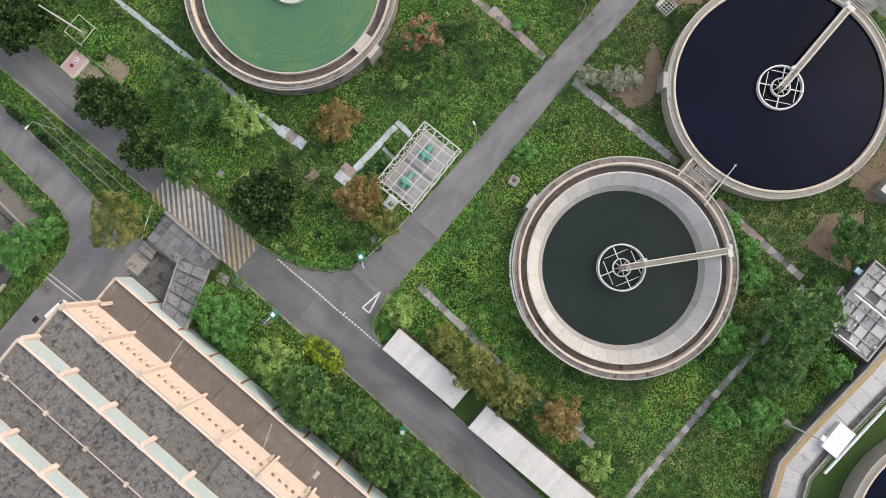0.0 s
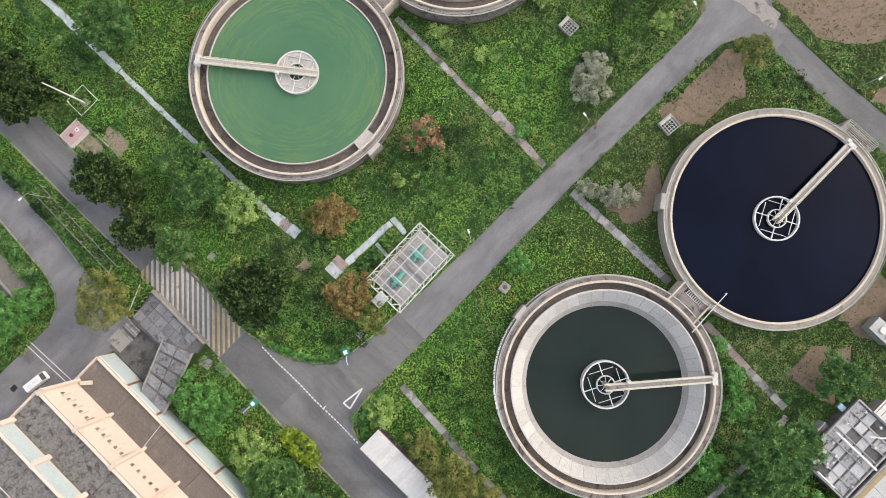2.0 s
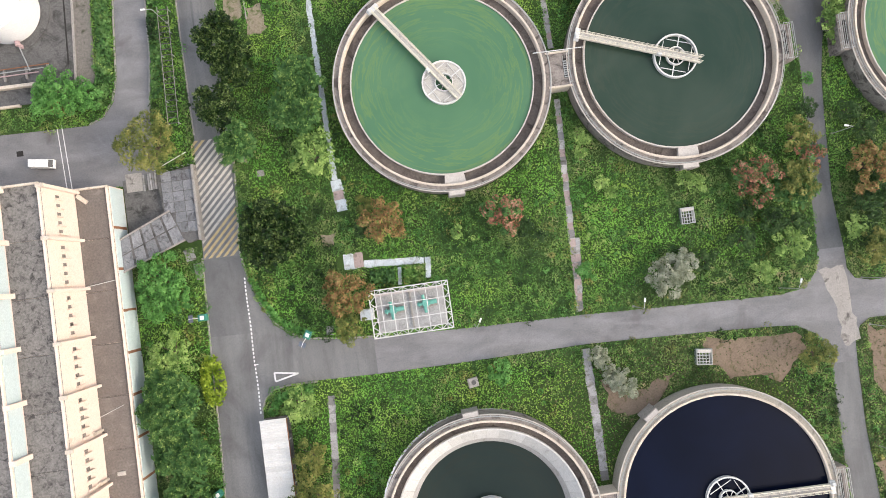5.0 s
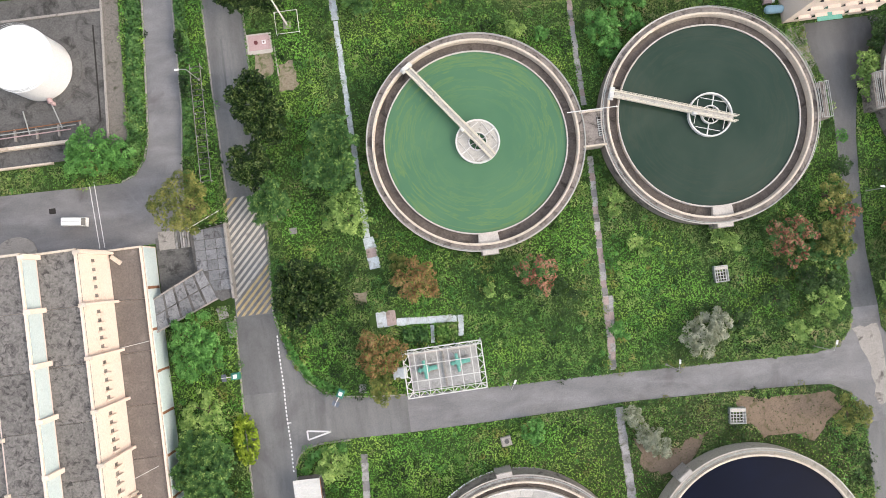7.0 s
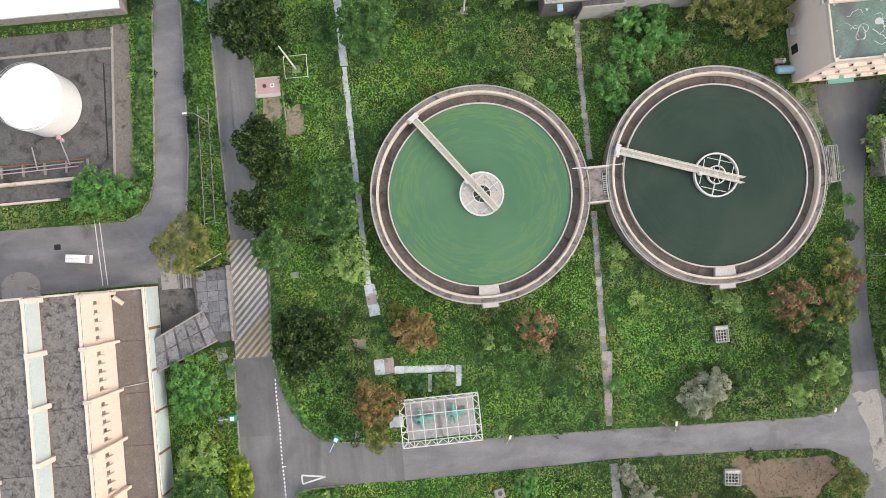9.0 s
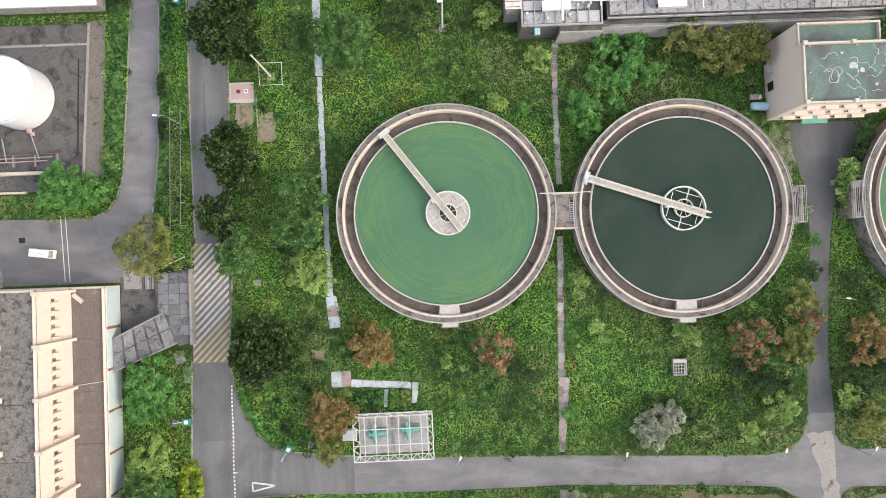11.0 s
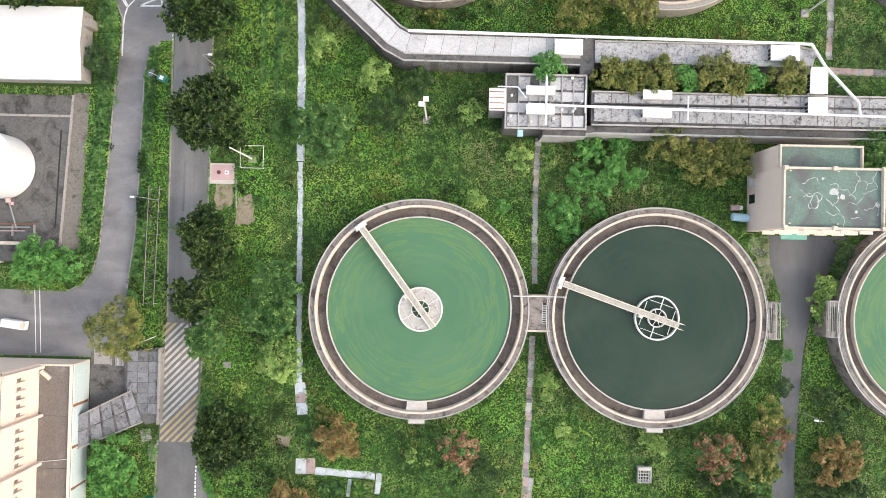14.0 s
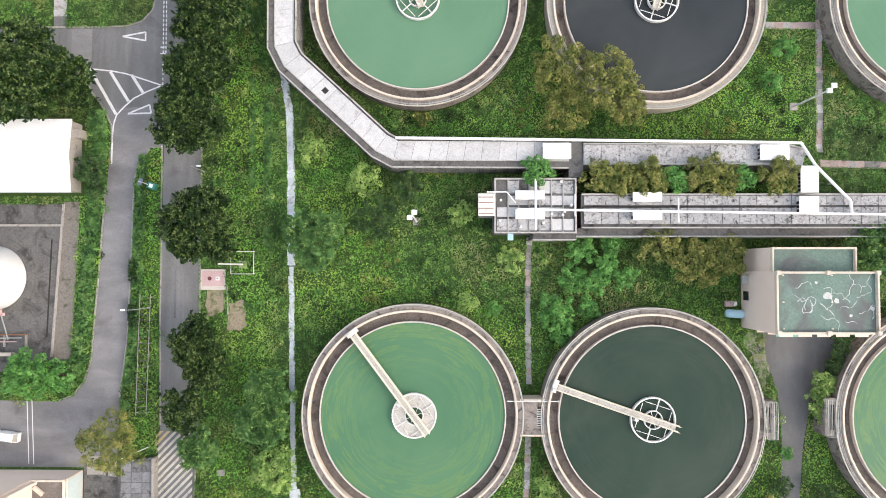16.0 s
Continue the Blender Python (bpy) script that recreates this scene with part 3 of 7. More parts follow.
mesh = Shape().box(-0.1, -0.26, 0, 0.1, 0.26, 0.008).mesh("dash", WHITE_MARK)
spread([], "dash", centre, mesh, [pose(-27.35 + dx, 100.6 + 0.85 * i, Z) for i in range(40) for dx in ((0.0,) if i < 24 else (0.0, 0.5))])
mesh = Shape().box(-0.5, -0.1, 0, 0.5, 0.1, 0.008).mesh("bar", WHITE_MARK)
spread([], "bar", centre, mesh, [pose(-27.4, y, Z) for y in (120.7, 121.9)])
kerb("grey kerb along the side road lawn", [(-60, 125.8), (-41.1, 125.7), (-34.5, 125.9), (-31.4, 126.8), (-29.4, 129.0), (-28.3, 134)])
kerb("grey kerb along the shrub bed", [(-36.7, 104), (-36.8, 107.2), (-38.3, 110.4), (-40.6, 113.5), (-41.7, 115.6), (-44.3, 117.4)])
isle = [(-66.0 + 3.6 * math.cos(a), 46.2 + 2.6 * math.sin(a)) for a in (math.pi * k / 12 for k in range(13))]
solid("yard_island", Shape().prism([(-69.6, 44.0), (-62.4, 44.0)] + isle, 0.0, 0.22), CONCRETE, "pale concrete island with a rounded end", "pavement", "structure")
solid("yard_manhole", Shape().box(-59.4, 52.2, 0.0, -58.2, 53.2, Z + 0.01), DARK_GAP, "dark iron manhole cover in the yard", "manhole", "structure")
yard_line = thing("parking_line", "two worn white lines across the yard", "road marking", kind="structure")
for dx in (0.0, 0.9):
    part("line", Shape().beam((-51.6 + dx, 57.0, Z + 0.004), (-51.0 + dx, 44.8, Z + 0.004), 0.16, 0.008), WHITE_MARK, yard_line)
solid("road_scar", Shape().box(-24.7, 71.5, 0, -24.35, 80.4, Z + 0.006), ASPHALT_DARK, "dark filled trench in the asphalt", "road", "structure")


# ---------------------------------------------------------------- bare soil and paths
def blob(points, jag, seed, z, rim=4):
    """An uneven patch inside a few corner points."""
    rnd = random.Random(seed)
    out = []
    for (x0, y0), (x1, y1) in zip(points, points[1:] + points[:1]):
        for i in range(rim):
            t = i / rim
            out.append((x0 + (x1 - x0) * t + rnd.uniform(-jag, jag), y0 + (y1 - y0) * t + rnd.uniform(-jag, jag)))
    return Shape().prism(out, -0.2, z)


for i, (pts, jag) in enumerate([
    ([(61, 2.5), (78, 1.5), (80, -2), (74, -6.5), (66, -5.5), (61.5, -2)], 0.8),
    ([(41.5, -2.5), (46, -5), (52, -4.0), (55, -2.5), (52, -7), (47, -9.5), (42, -8.5)], 0.7),
    ([(90.5, 0.5), (104, 0.8), (112, -12), (104, -22), (91, -10)], 1.0),
    ([(89.5, -24), (97, -23), (99, -36), (90.5, -34)], 0.8),
    ([(42, -45.5), (50, -47.5), (53, -52), (43, -56)], 0.9),
    ([(55, -47), (66, -46.5), (66, -52), (57, -53)], 0.9),
    ([(-18.8, 76.5), (-15.5, 76.8), (-15.3, 73), (-18.6, 71.6)], 0.3),
    ([(-14.4, 74.6), (-11.4, 75.0), (-11.2, 69.8), (-14.6, 69.5)], 0.5),
    ([(-6, 30.4), (-3.4, 31), (-3.6, 28.6), (-5.8, 28.2)], 0.4)]):
    solid("bare_soil", blob(pts, jag, i, 0.03), SOIL if i < 6 else SAND, "bare brown soil with thin weeds" if i < 6 else "pale sandy earth in thin grass", "soil", "structure")


def path_of(label, pts, width, length, jitter, seed, mats=(SLAB, SLAB, SLAB_PINK), missing=0.0):
    """A footpath laid of separate slabs, each a little out of line."""
    rnd = random.Random(seed)
    CLEAR_LINES.append((pts, width / 2 - 0.05))
    p = thing("footpath", label, "footpath", kind="structure")
    meshes = [[Shape().box(-length / 2 * k, -width / 2, -0.1, length / 2 * k, width / 2, 0.07, 0.02).mesh("slab", m) for m in mats] for k in (1.0, 0.96)]
    bed = Shape()
    for (x0, y0), (x1, y1) in zip(pts, pts[1:]):
        d = math.hypot(x1 - x0, y1 - y0)
        n = max(1, round(d / length))
        a = math.degrees(math.atan2(y1 - y0, x1 - x0))
        nx, ny = -(y1 - y0) / d, (x1 - x0) / d
        m = max(2, int(d / 1.3))
        lo = [(x0 + (x1 - x0) * i / m - nx * (width / 2 + rnd.uniform(-0.22, 0.16)), y0 + (y1 - y0) * i / m - ny * (width / 2 + rnd.uniform(-0.22, 0.16))) for i in range(m + 1)]
        hi = [(x0 + (x1 - x0) * i / m + nx * (width / 2 + rnd.uniform(-0.22, 0.16)), y0 + (y1 - y0) * i / m + ny * (width / 2 + rnd.uniform(-0.22, 0.16))) for i in range(m + 1)]
        bed.prism(strip(lo, hi), -0.1, 0.045)
        for i in range(n):
            if rnd.random() < missing:
                continue
            t = (i + 0.5) / n
            spread([], "slab", p, rnd.choice(rnd.choice(meshes)), [pose(x0 + (x1 - x0) * t + rnd.uniform(-jitter, jitter), y0 + (y1 - y0) * t + rnd.uniform(-jitter, jitter), rnd.uniform(-0.02, 0.02), rnd.uniform(-1, 1), rnd.uniform(-1, 1), a + rnd.uniform(-2, 2))])
    part("bed", bed, mats[0], p)
    return p


path_of("mossy concrete slab path between two tanks", [(39.2, 10.6), (39.8, 33.0), (40.3, 50.0)], 1.1, 1.5, 0.08, 3)
path_of("mossy concrete slab path to the channel", [(40.5, 59.6), (40.3, 76.0), (40.7, 86.4)], 1.0, 1.5, 0.10, 4)
path_of("grey slab path past the dark water tank", [(39.2, 3.6), (39.4, -10.0), (39.5, -20.4)], 1.5, 1.8, 0.05, 5, (SLAB,))
path_of("grey slab path with pink slabs", [(38.6, -30.0), (38.0, -38.0), (37.3, -50.5)], 1.4, 1.6, 0.07, 6, (SLAB, SLAB, SLAB_PINK))
path_of("narrow cracked slab path through weeds", [(36.5, -51.6), (30.1, -52.6), (13.6, -51.8), (-13.1, -51.6), (-30, -51.4)], 1.2, 1.4, 0.12, 7, (SLAB,))
path_of("pale blue weathered paving strip", [(-6.8, 131), (-5.6, 121.2), (-3.6, 109.5), (-3.3, 99.0), (-3.1, 81.2)], 1.35, 1.6, 0.08, 8, (BLUE_SLAB,))
path_of("pale blue weathered paving strip", [(-3.1, 81.0), (-2.9, 69.1), (-2.6, 51.0), (-2.3, 40.5)], 1.0, 1.6, 0.10, 9, (BLUE_SLAB,), 0.1)
path_of("broken pale paving end", [(-2.2, 40.4), (-1.6, 34.6)], 2.0, 1.7, 0.12, 10, (BLUE_SLAB, SLAB_PINK))
path_of("grey slab path behind the shelters", [(-7.9, 1.4), (-8.6, -10.0), (-9.4, -19.0)], 1.3, 1.6, 0.06, 11, (SLAB,))
path_of("grey slab path behind the shelters", [(-9.6, -21.0), (-9.4, -30.0), (-9.8, -41)], 1.3, 1.6, 0.06, 12, (SLAB,), 0.1)
path_of("pale paving in an L round the pump pen", [(-2.6, 25.2), (1.0, 25.2)], 2.8, 1.8, 0.08, 13, (BLUE_SLAB, SLAB_PINK))
path_of("pale paving beside the pump pen", [(1.0, 24.4), (12.0, 23.7)], 1.3, 1.7, 0.06, 14, (BLUE_SLAB,))
path_of("pale paving spur beside the pump pen", [(12.8, 24.2), (12.5, 20.4)], 0.9, 1.6, 0.06, 15, (BLUE_SLAB,))
path_of("pale paving spur beside the pump pen", [(7.4, 23.0), (7.1, 19.8)], 0.7, 1.6, 0.06, 16, (BLUE_SLAB,))
path_of("cracked slab path along the north tanks", [(94.3, 131), (94.1, 116.7), (93.9, 102.0)], 1.2, 1.5, 0.1, 17)
path_of("cracked slab path to the north tanks", [(94.0, 99.9), (110, 99.6)], 1.3, 1.6, 0.1, 18, (SLAB_PINK, SLAB))
path_of("cracked slab path past the north tanks", [(84.5, 125.6), (97, 125.4)], 1.3, 1.6, 0.1, 19, (SLAB_PINK, SLAB))
path_of("pale slab path across the lawn", [(-46.8, 126.0), (-46.9, 140)], 2.4, 1.8, 0.03, 21, (SLAB,))
path_of("grey slab path beyond the cross road", [(39.3, 11.0), (40.6, 24.0)], 0.9, 1.5, 0.06, 20)
solid("culvert_patch", blob([(84.2, 12.5), (88.8, 12.5), (89.2, 4), (90, -1), (86.6, -2.4), (86.2, 5)], 0.35, 31, Z + 0.004), CONCRETE, "broken concrete patches across the junction", "road", "structure")

# ---------------------------------------------------------------- settling tanks
RIM = 1.6
LIFT, WIDE = 2.0, 0.983


def lifted(ob, wide=1.0):
    """Raises a thing to the tanks' own level above the ground."""
    ob.matrix_world = Matrix.Translation((0, 0, LIFT)) @ ob.matrix_world @ Matrix.Diagonal((wide, wide, 1, 1))
    return ob


def rail(parent, radius, z, seg, height=1.0, a0=0.0, a1=2 * math.pi, skip=()):
    """A tubular guard rail on posts round a circle."""
    for k, zz in enumerate((z + height, z + height * 0.55)):
        s = Shape()
        n = seg * 2
        for i in range(n):
            a, b = a0 + (a1 - a0) * i / n, a0 + (a1 - a0) * (i + 1) / n
            if any(lo <= a <= hi for lo, hi in skip):
                continue
            s.tube((radius * math.cos(a), radius * math.sin(a), zz), (radius * math.cos(b), radius * math.sin(b), zz), 0.045, seg=5, caps=False)
        part("handrail", s, GALV, parent)
    mesh = Shape().tube((0, 0, 0), (0, 0, height), 0.04, seg=5).mesh("post", GALV)
    spread([], "post", parent, mesh, [pose(radius * math.cos(a0 + (a1 - a0) * i / seg), radius * math.sin(a0 + (a1 - a0) * i / seg), z) for i in range(seg)])


def settling_tank(label, at, water, level, walkway=WALKWAY, drained=False, full=False, seg=112):
    t = thing("settling_tank", label, "settling tank", (*at, 0), group="round settling tanks")
    part("outer_wall", Shape().lathe([(19.72, -0.5 - LIFT), (19.95, -0.5 - LIFT), (19.95, RIM), (18.95, RIM), (18.95, RIM - 0.25), (19.72, RIM - 0.25)], seg), walkway, t)
    lifted(t, WIDE)
    part("edge_strip", Shape().lathe([(19.84, RIM), (20.03, RIM), (20.03, RIM + 0.14), (19.84, RIM + 0.14)], seg), WEIR, t)
    part("parapet", Shape().lathe([(18.52, -1.2), (18.95, -1.2), (18.95, RIM + 0.02), (18.9, RIM + 0.38), (18.6, RIM + 0.38), (18.52, RIM + 0.3)], seg), CREAM, t, "cream-painted parapet ring")
    if full:
        part("launder", Shape().lathe([(16.9, -0.5), (18.5, -0.5), (18.5, 0.2), (16.9, 0.2)], seg), LAUNDER, t)
        part("water", Shape().disc(18.52, level, seg), water, t)
    elif drained:
        part("launder", Shape().lathe([(17.3, -1.6), (18.5, -1.6), (18.5, 0.35), (17.3, 0.35)], seg), LAUNDER, t, "brown-stained dry launder channel")
        part("weir_wall", Shape().lathe([(17.05, -1.0), (17.32, -1.0), (17.32, 1.3), (17.05, 1.3)], seg), WHITE_PANEL, t)
        n = 44
        piece = Shape().lathe([(15.1, -0.75), (17.05, 1.25), (17.05, 1.0), (15.1, -0.95)], 3, -math.pi / n + 0.0016, math.pi / n - 0.0016).mesh("panel", WHITE_PANEL)
        spread([], "panel", t, piece, [pose(0, 0, 0, 0, 0, 360 * i / n) for i in range(n)])
        part("slope", Shape().lathe([(13.6, -2.4), (15.12, -0.82), (17.06, 0.95), (17.06, -2.6), (13.6, -2.7)], seg), SLOPE, t)
        part("water", Shape().disc(14.6, level, seg), water, t)
    else:
        part("launder", Shape().lathe([(16.85, -0.5), (18.5, -0.5), (18.5, 0.55), (16.85, 0.55)], seg), LAUNDER, t, "dark stained launder channel")
        part("weir_wall", Shape().lathe([(16.62, -1.0), (16.85, -1.0), (16.85, RIM - 0.15), (16.62, RIM - 0.15)], seg), WEIR, t)
        part("water", Shape().disc(16.64, level, seg), water, t)
    return t


def feedwell(label, at, z, turn=0.0, covered=False, depth=0.5, radius=3.85):
    """The round baffle in the middle of a tank, with its spokes and inner cage."""
    f = thing("feed_well", label, "feed well", (*at, z + LIFT), turn, group="feed wells of the tanks")
    part("baffle", Shape().lathe([(radius - 0.13, -depth), (radius + 0.13, -depth), (radius + 0.13, 0.25), (radius - 0.13, 0.25)], 56), STEEL_WHITE, f)
    part("cage", Shape().lathe([(1.5, -0.3), (1.68, -0.3), (1.68, 0.35), (1.5, 0.35)], 40), STEEL_WHITE, f)
    if covered:
        part("cover", Shape().lathe([(1.7, 0.0), (radius - 0.1, 0.0), (radius - 0.1, 0.06), (1.7, 0.06)], 56), DECK, f, "grey perforated cover plates")
    mesh = Shape().beam((1.6, 0, 0.24), (radius, 0, 0.24), 0.16, 0.2).mesh("spoke", STEEL_WHITE)
    spread([], "spoke", f, mesh, [pose(0, 0, 0, 0, 0, 90 * i + 12) for i in range(4)])
    mesh = Shape().beam((0.4, 0, 0.3), (1.6, 0, 0.3), 0.09, 0.12).mesh("strut", STEEL_WHITE)
    spread([], "strut", f, mesh, [pose(0, 0, 0, 0, 0, 45 * i) for i in range(8)])
    r = 2.65
    mesh = Shape().beam((r, -r * 0.85, 0.26), (r, r * 0.85, 0.26), 0.10, 0.12).mesh("brace", STEEL_WHITE)
    spread([], "brace", f, mesh, [pose(0, 0, 0, 0, 0, 90 * i + 12) for i in (0, 1, 2, 3)])
    part("column", Shape().tube((0, 0, -2.0), (0, 0, 1.5 - z + 0.6), 0.5, seg=20), CONCRETE, f)
    return f


def scraper_bridge(label, at, turn, tail=0.0, deck=DECK, side=STEEL_CREAM, width=1.0):
    """The walkway that runs from the middle of a tank to a carriage on its rim."""
    z = RIM + 0.85
    b = lifted(thing("scraper_bridge", label, "walkway bridge", (*at, 0), turn, group="bridges over the tanks"), WIDE)
    mesh = Shape().box(-0.49, -width / 2 + 0.1, z - 0.06, 0.49, width / 2 - 0.1, z, 0.015).mesh("deck_plate", deck)
    n0 = -int(tail)
    spread([], "deck_plate", b, mesh, [pose(i + 0.5, 0, 0) for i in range(n0, 18)])
    for y in (-width / 2, width / 2):
        part("girder", Shape().box(-tail, y - 0.09, z - 0.5, 18.9, y + 0.09, z + 0.12), side, b)
        part("handrail", Shape().tube((-tail, y, z + 1.0), (18.2, y, z + 1.0), 0.045, seg=6), side, b)
        part("middle_rail", Shape().tube((-tail, y, z + 0.55), (18.2, y, z + 0.55), 0.035, seg=6), side, b)
        mesh = Shape().tube((0, y, z), (0, y, z + 1.0), 0.04, seg=5).mesh("post", side)
        spread([], "post", b, mesh, [pose(-tail + (18.2 + tail) * i / 12, 0, 0) for i in range(13)])
    carriage = part("end_carriage", Shape().box(18.1, -1.15, RIM + 0.4, 19.0, 1.15, RIM + 0.95, 0.05), STEEL_WHITE, b)
    part("drive_motor", Shape().box(18.2, 0.35, RIM + 0.95, 18.9, 1.0, RIM + 1.5, 0.08), STEEL_WHITE, carriage)
    for y in (-0.95, 0.95):
        part("wheel", Shape().tube((18.72, y - 0.12, RIM + 0.62), (18.72, y + 0.12, RIM + 0.62), 0.24, seg=14), RUBBER, carriage)
    part("control_box", Shape().box(3.0, width / 2 + 0.1, z + 0.2, 3.7, width / 2 + 0.55, z + 1.1, 0.03), STEEL_WHITE, b)
    return b


T1, T2, T3, T4, T5 = (19.5, 54.7), (61.8, 54.1), (59.85, -25.25), (18.0, -24.4), (113.4, 54.2)
N1, N2, N3, S1 = (20.3, 129.4), (63.2, 128.8), (113.7, 129.1), (18.0, -98.0)
tanks = {}
tanks["T1"] = settling_tank("round concrete settling tank full of bright green water", T1, WATER_GREEN, 1.2)
tanks["T2"] = settling_tank("round concrete settling tank with dark teal water", T2, WATER_TEAL, 1.2)
tanks["T3"] = settling_tank("round concrete settling tank brimming with black water", T3, WATER_BLACK, 1.25, WALKWAY_PALE, full=True)
tanks["T4"] = settling_tank("half-drained round settling tank with white sloping panels", T4, WATER_DEEP, -1.75, WALKWAY, drained=True)
tanks["T5"] = settling_tank("round concrete settling tank with dull green water", T5, WATER_GREEN, 1.2, WALKWAY)
tanks["N1"] = settling_tank("round concrete settling tank with jade water", N1, WATER_JADE, 1.2)
tanks["N2"] = settling_tank("round concrete settling tank with slate dark water", N2, WATER_SLATE, 1.2, WALKWAY_PALE)
tanks["N3"] = settling_tank("round concrete settling tank with jade water", N3, WATER_JADE, 1.2)
tanks["S1"] = settling_tank("round concrete settling tank with black water", S1, WATER_BLACK, 1.25, WALKWAY_PALE, full=True)
for k in tanks:
    rail(tanks[k], 19.75, RIM, 56)
feedwell("white steel feed well with grey cover plates", (T1[0] + 0.3, T1[1]), 1.75, 20, True)
feedwell("white steel feed well over dark water", T2, 1.75, 60, False)
feedwell("white steel feed well over black water", T3, 1.75, 15, False)
feedwell("white deep steel feed well in low water", T4, -0.3, 50, False, 1.7, 4.15)
feedwell("white steel feed well over jade water", N1, 1.75, 30)
feedwell("white steel feed well over slate water", N2, 1.75, 60)
scraper_bridge("long cream walkway bridge over green water", (T1[0] + 0.3, T1[1]), 127, 4.0)
scraper_bridge("long cream walkway bridge over teal water", T2, 161, 4.6)
scraper_bridge("weathered grey walkway bridge over black water", T3, -0.5, 0.8, CONCRETE)
scraper_bridge("weathered grey walkway bridge of the drained tank", T4, -41, 0.8, CONCRETE)
scraper_bridge("white walkway bridge over jade water", N1, 110, 2.0)
scraper_bridge("white walkway bridge over slate water", N2, 75, 2.0)


def link_platform(label, x, y, half_w, half_l, stair_x):
    """The concrete deck that joins two tanks, with an opening for its ladder and rails."""
    p = thing("link_platform", label, "concrete platform", (x, y, LIFT))
    part("deck", Shape().box(-half_w, -half_l, -LIFT, half_w, half_l, RIM - 0.01), WALKWAY, p)
    for yy in (-half_l, half_l):
        part("side_wall", Shape().box(-half_w - 0.3, yy - 0.15, -LIFT, half_w + 0.3, yy + 0.15, RIM + 0.35, 0.03), CREAM, p)
    # thin near-black plate on the solid deck paints the shade of the well
    part("stair_well", Shape().box(stair_x - 0.5, -1.6, RIM - 0.01, stair_x + 0.5, 1.9, RIM + 0.01), DARK_GAP, p)
    mesh = Shape().box(stair_x - 0.45, -0.1, RIM, stair_x + 0.45, 0.1, RIM + 0.05).mesh("step", GALV)
    spread([], "step", p, mesh, [pose(0, -1.4 + 0.4 * i, 0) for i in range(8)])
    part("rail", Shape().tube((stair_x - 0.6, -1.7, RIM + 0.95), (stair_x - 0.6, 2.0, RIM + 0.95), 0.05), GALV, p)
    return p


link_platform("stained concrete deck joining two tanks", 40.65, 54.4, 1.9, 3.1, 1.3)
link_platform("stained concrete deck joining the drained and black tanks", 38.5, -24.4, 2.0, 3.0, 1.2)


def boom(label, at, length, turn):
    b = thing("pipe_boom", label, "pipe", at, turn)
    part("pipe", Shape().tube((-length / 2, 0, 0), (length / 2, 0, 0), 0.1, 0.07, 8), STEEL_WHITE, b)
    for x in (-1.6, 1.6):
        part("bracket", Shape().box(x - 0.08, -0.08, -1.0, x + 0.08, 0.08, 0.0), STEEL_WHITE, b)
    part("tip", Shape().tube((length / 2 - 0.3, -0.25, 0), (length / 2 - 0.3, 0.25, 0), 0.05), STEEL_WHITE, b)
    return b


boom("thin white pipe laid across two tank rims", (40.7, 57.5, RIM + LIFT + 1.35), 9.2, 0)
boom("thin white pipe laid across two tank rims", (39.4, -27.8, RIM + LIFT + 1.35), 9.2, 2)


def access_stage(label, at, turn):
    """A small railed stage with a stair on the outside of a tank."""
    a = thing("access_stage", label, "platform", (*at, LIFT), turn)
    part("stage", Shape().box(0.0, -3.3, -LIFT, 2.0, 3.3, RIM), WALKWAY, a)
    # flat dark sheet takes the place of a hole's shade in the stage
    part("opening", Shape().box(0.35, -2.2, RIM, 1.1, 2.2, RIM + 0.01), DARK_GAP, a)
    for x in (0.3, 1.25, 1.95):
        for zz in (0.55, 1.05):
            part("rail", Shape().tube((x, -3.2, RIM + zz), (x, 3.2, RIM + zz), 0.05), GALV, a)
    mesh = Shape().tube((1.95, 0, RIM), (1.95, 0, RIM + 1.05), 0.045, seg=5).mesh("post", GALV)
    spread([], "post", a, mesh, [pose(0, -3.2 + 1.28 * i, 0) for i in range(6)])
    for y in (-3.2, 3.2):
        part("end_rail", Shape().tube((0.2, y, RIM + 1.05), (1.95, y, RIM + 1.05), 0.05), GALV, a)
    return a


access_stage("railed concrete stage on the tank's outer wall", (T2[0] + 19.5, T2[1] + 0.0), 0)
access_stage("railed concrete stage on the tank's outer wall", (T5[0] - 19.5, T5[1] + 0.4), 180)
access_stage("railed concrete stage on the black tank", (T3[0] + 19.5, T3[1] - 0.4), 0)


def overflow_box(label, at, turn):
    o = thing("overflow_box", label, "concrete box", (*at, LIFT), turn)
    part("box", Shape().box(-1.5, -0.15, -0.2 - LIFT, 1.5, 0.85, RIM + 0.05, 0.04), CONCRETE, o)
    part("cover", Shape().box(-1.35, 0.0, RIM + 0.05, 1.35, 0.7, RIM + 0.11, 0.02), WEIR, o)
    return o


for (c, ang) in ((T1, -90), (T2, -90), (T4, 94), (T3, 125)):
    a = radians(ang)
    overflow_box("small concrete box on the tank's outer wall", (c[0] + 19.55 * math.cos(a), c[1] + 19.55 * math.sin(a)), ang - 90)
for c in (T1, T2):
    w = thing("launder_bridge", "pale concrete slab across the launder channel", "concrete slab", (c[0], c[1], 0))
    lifted(w, WIDE)
    part("slab", Shape().lathe([(16.86, 0.4), (18.49, 0.4), (18.49, RIM - 0.2), (16.86, RIM - 0.2)], 6, radians(-96), radians(-84)), WEIR, w)

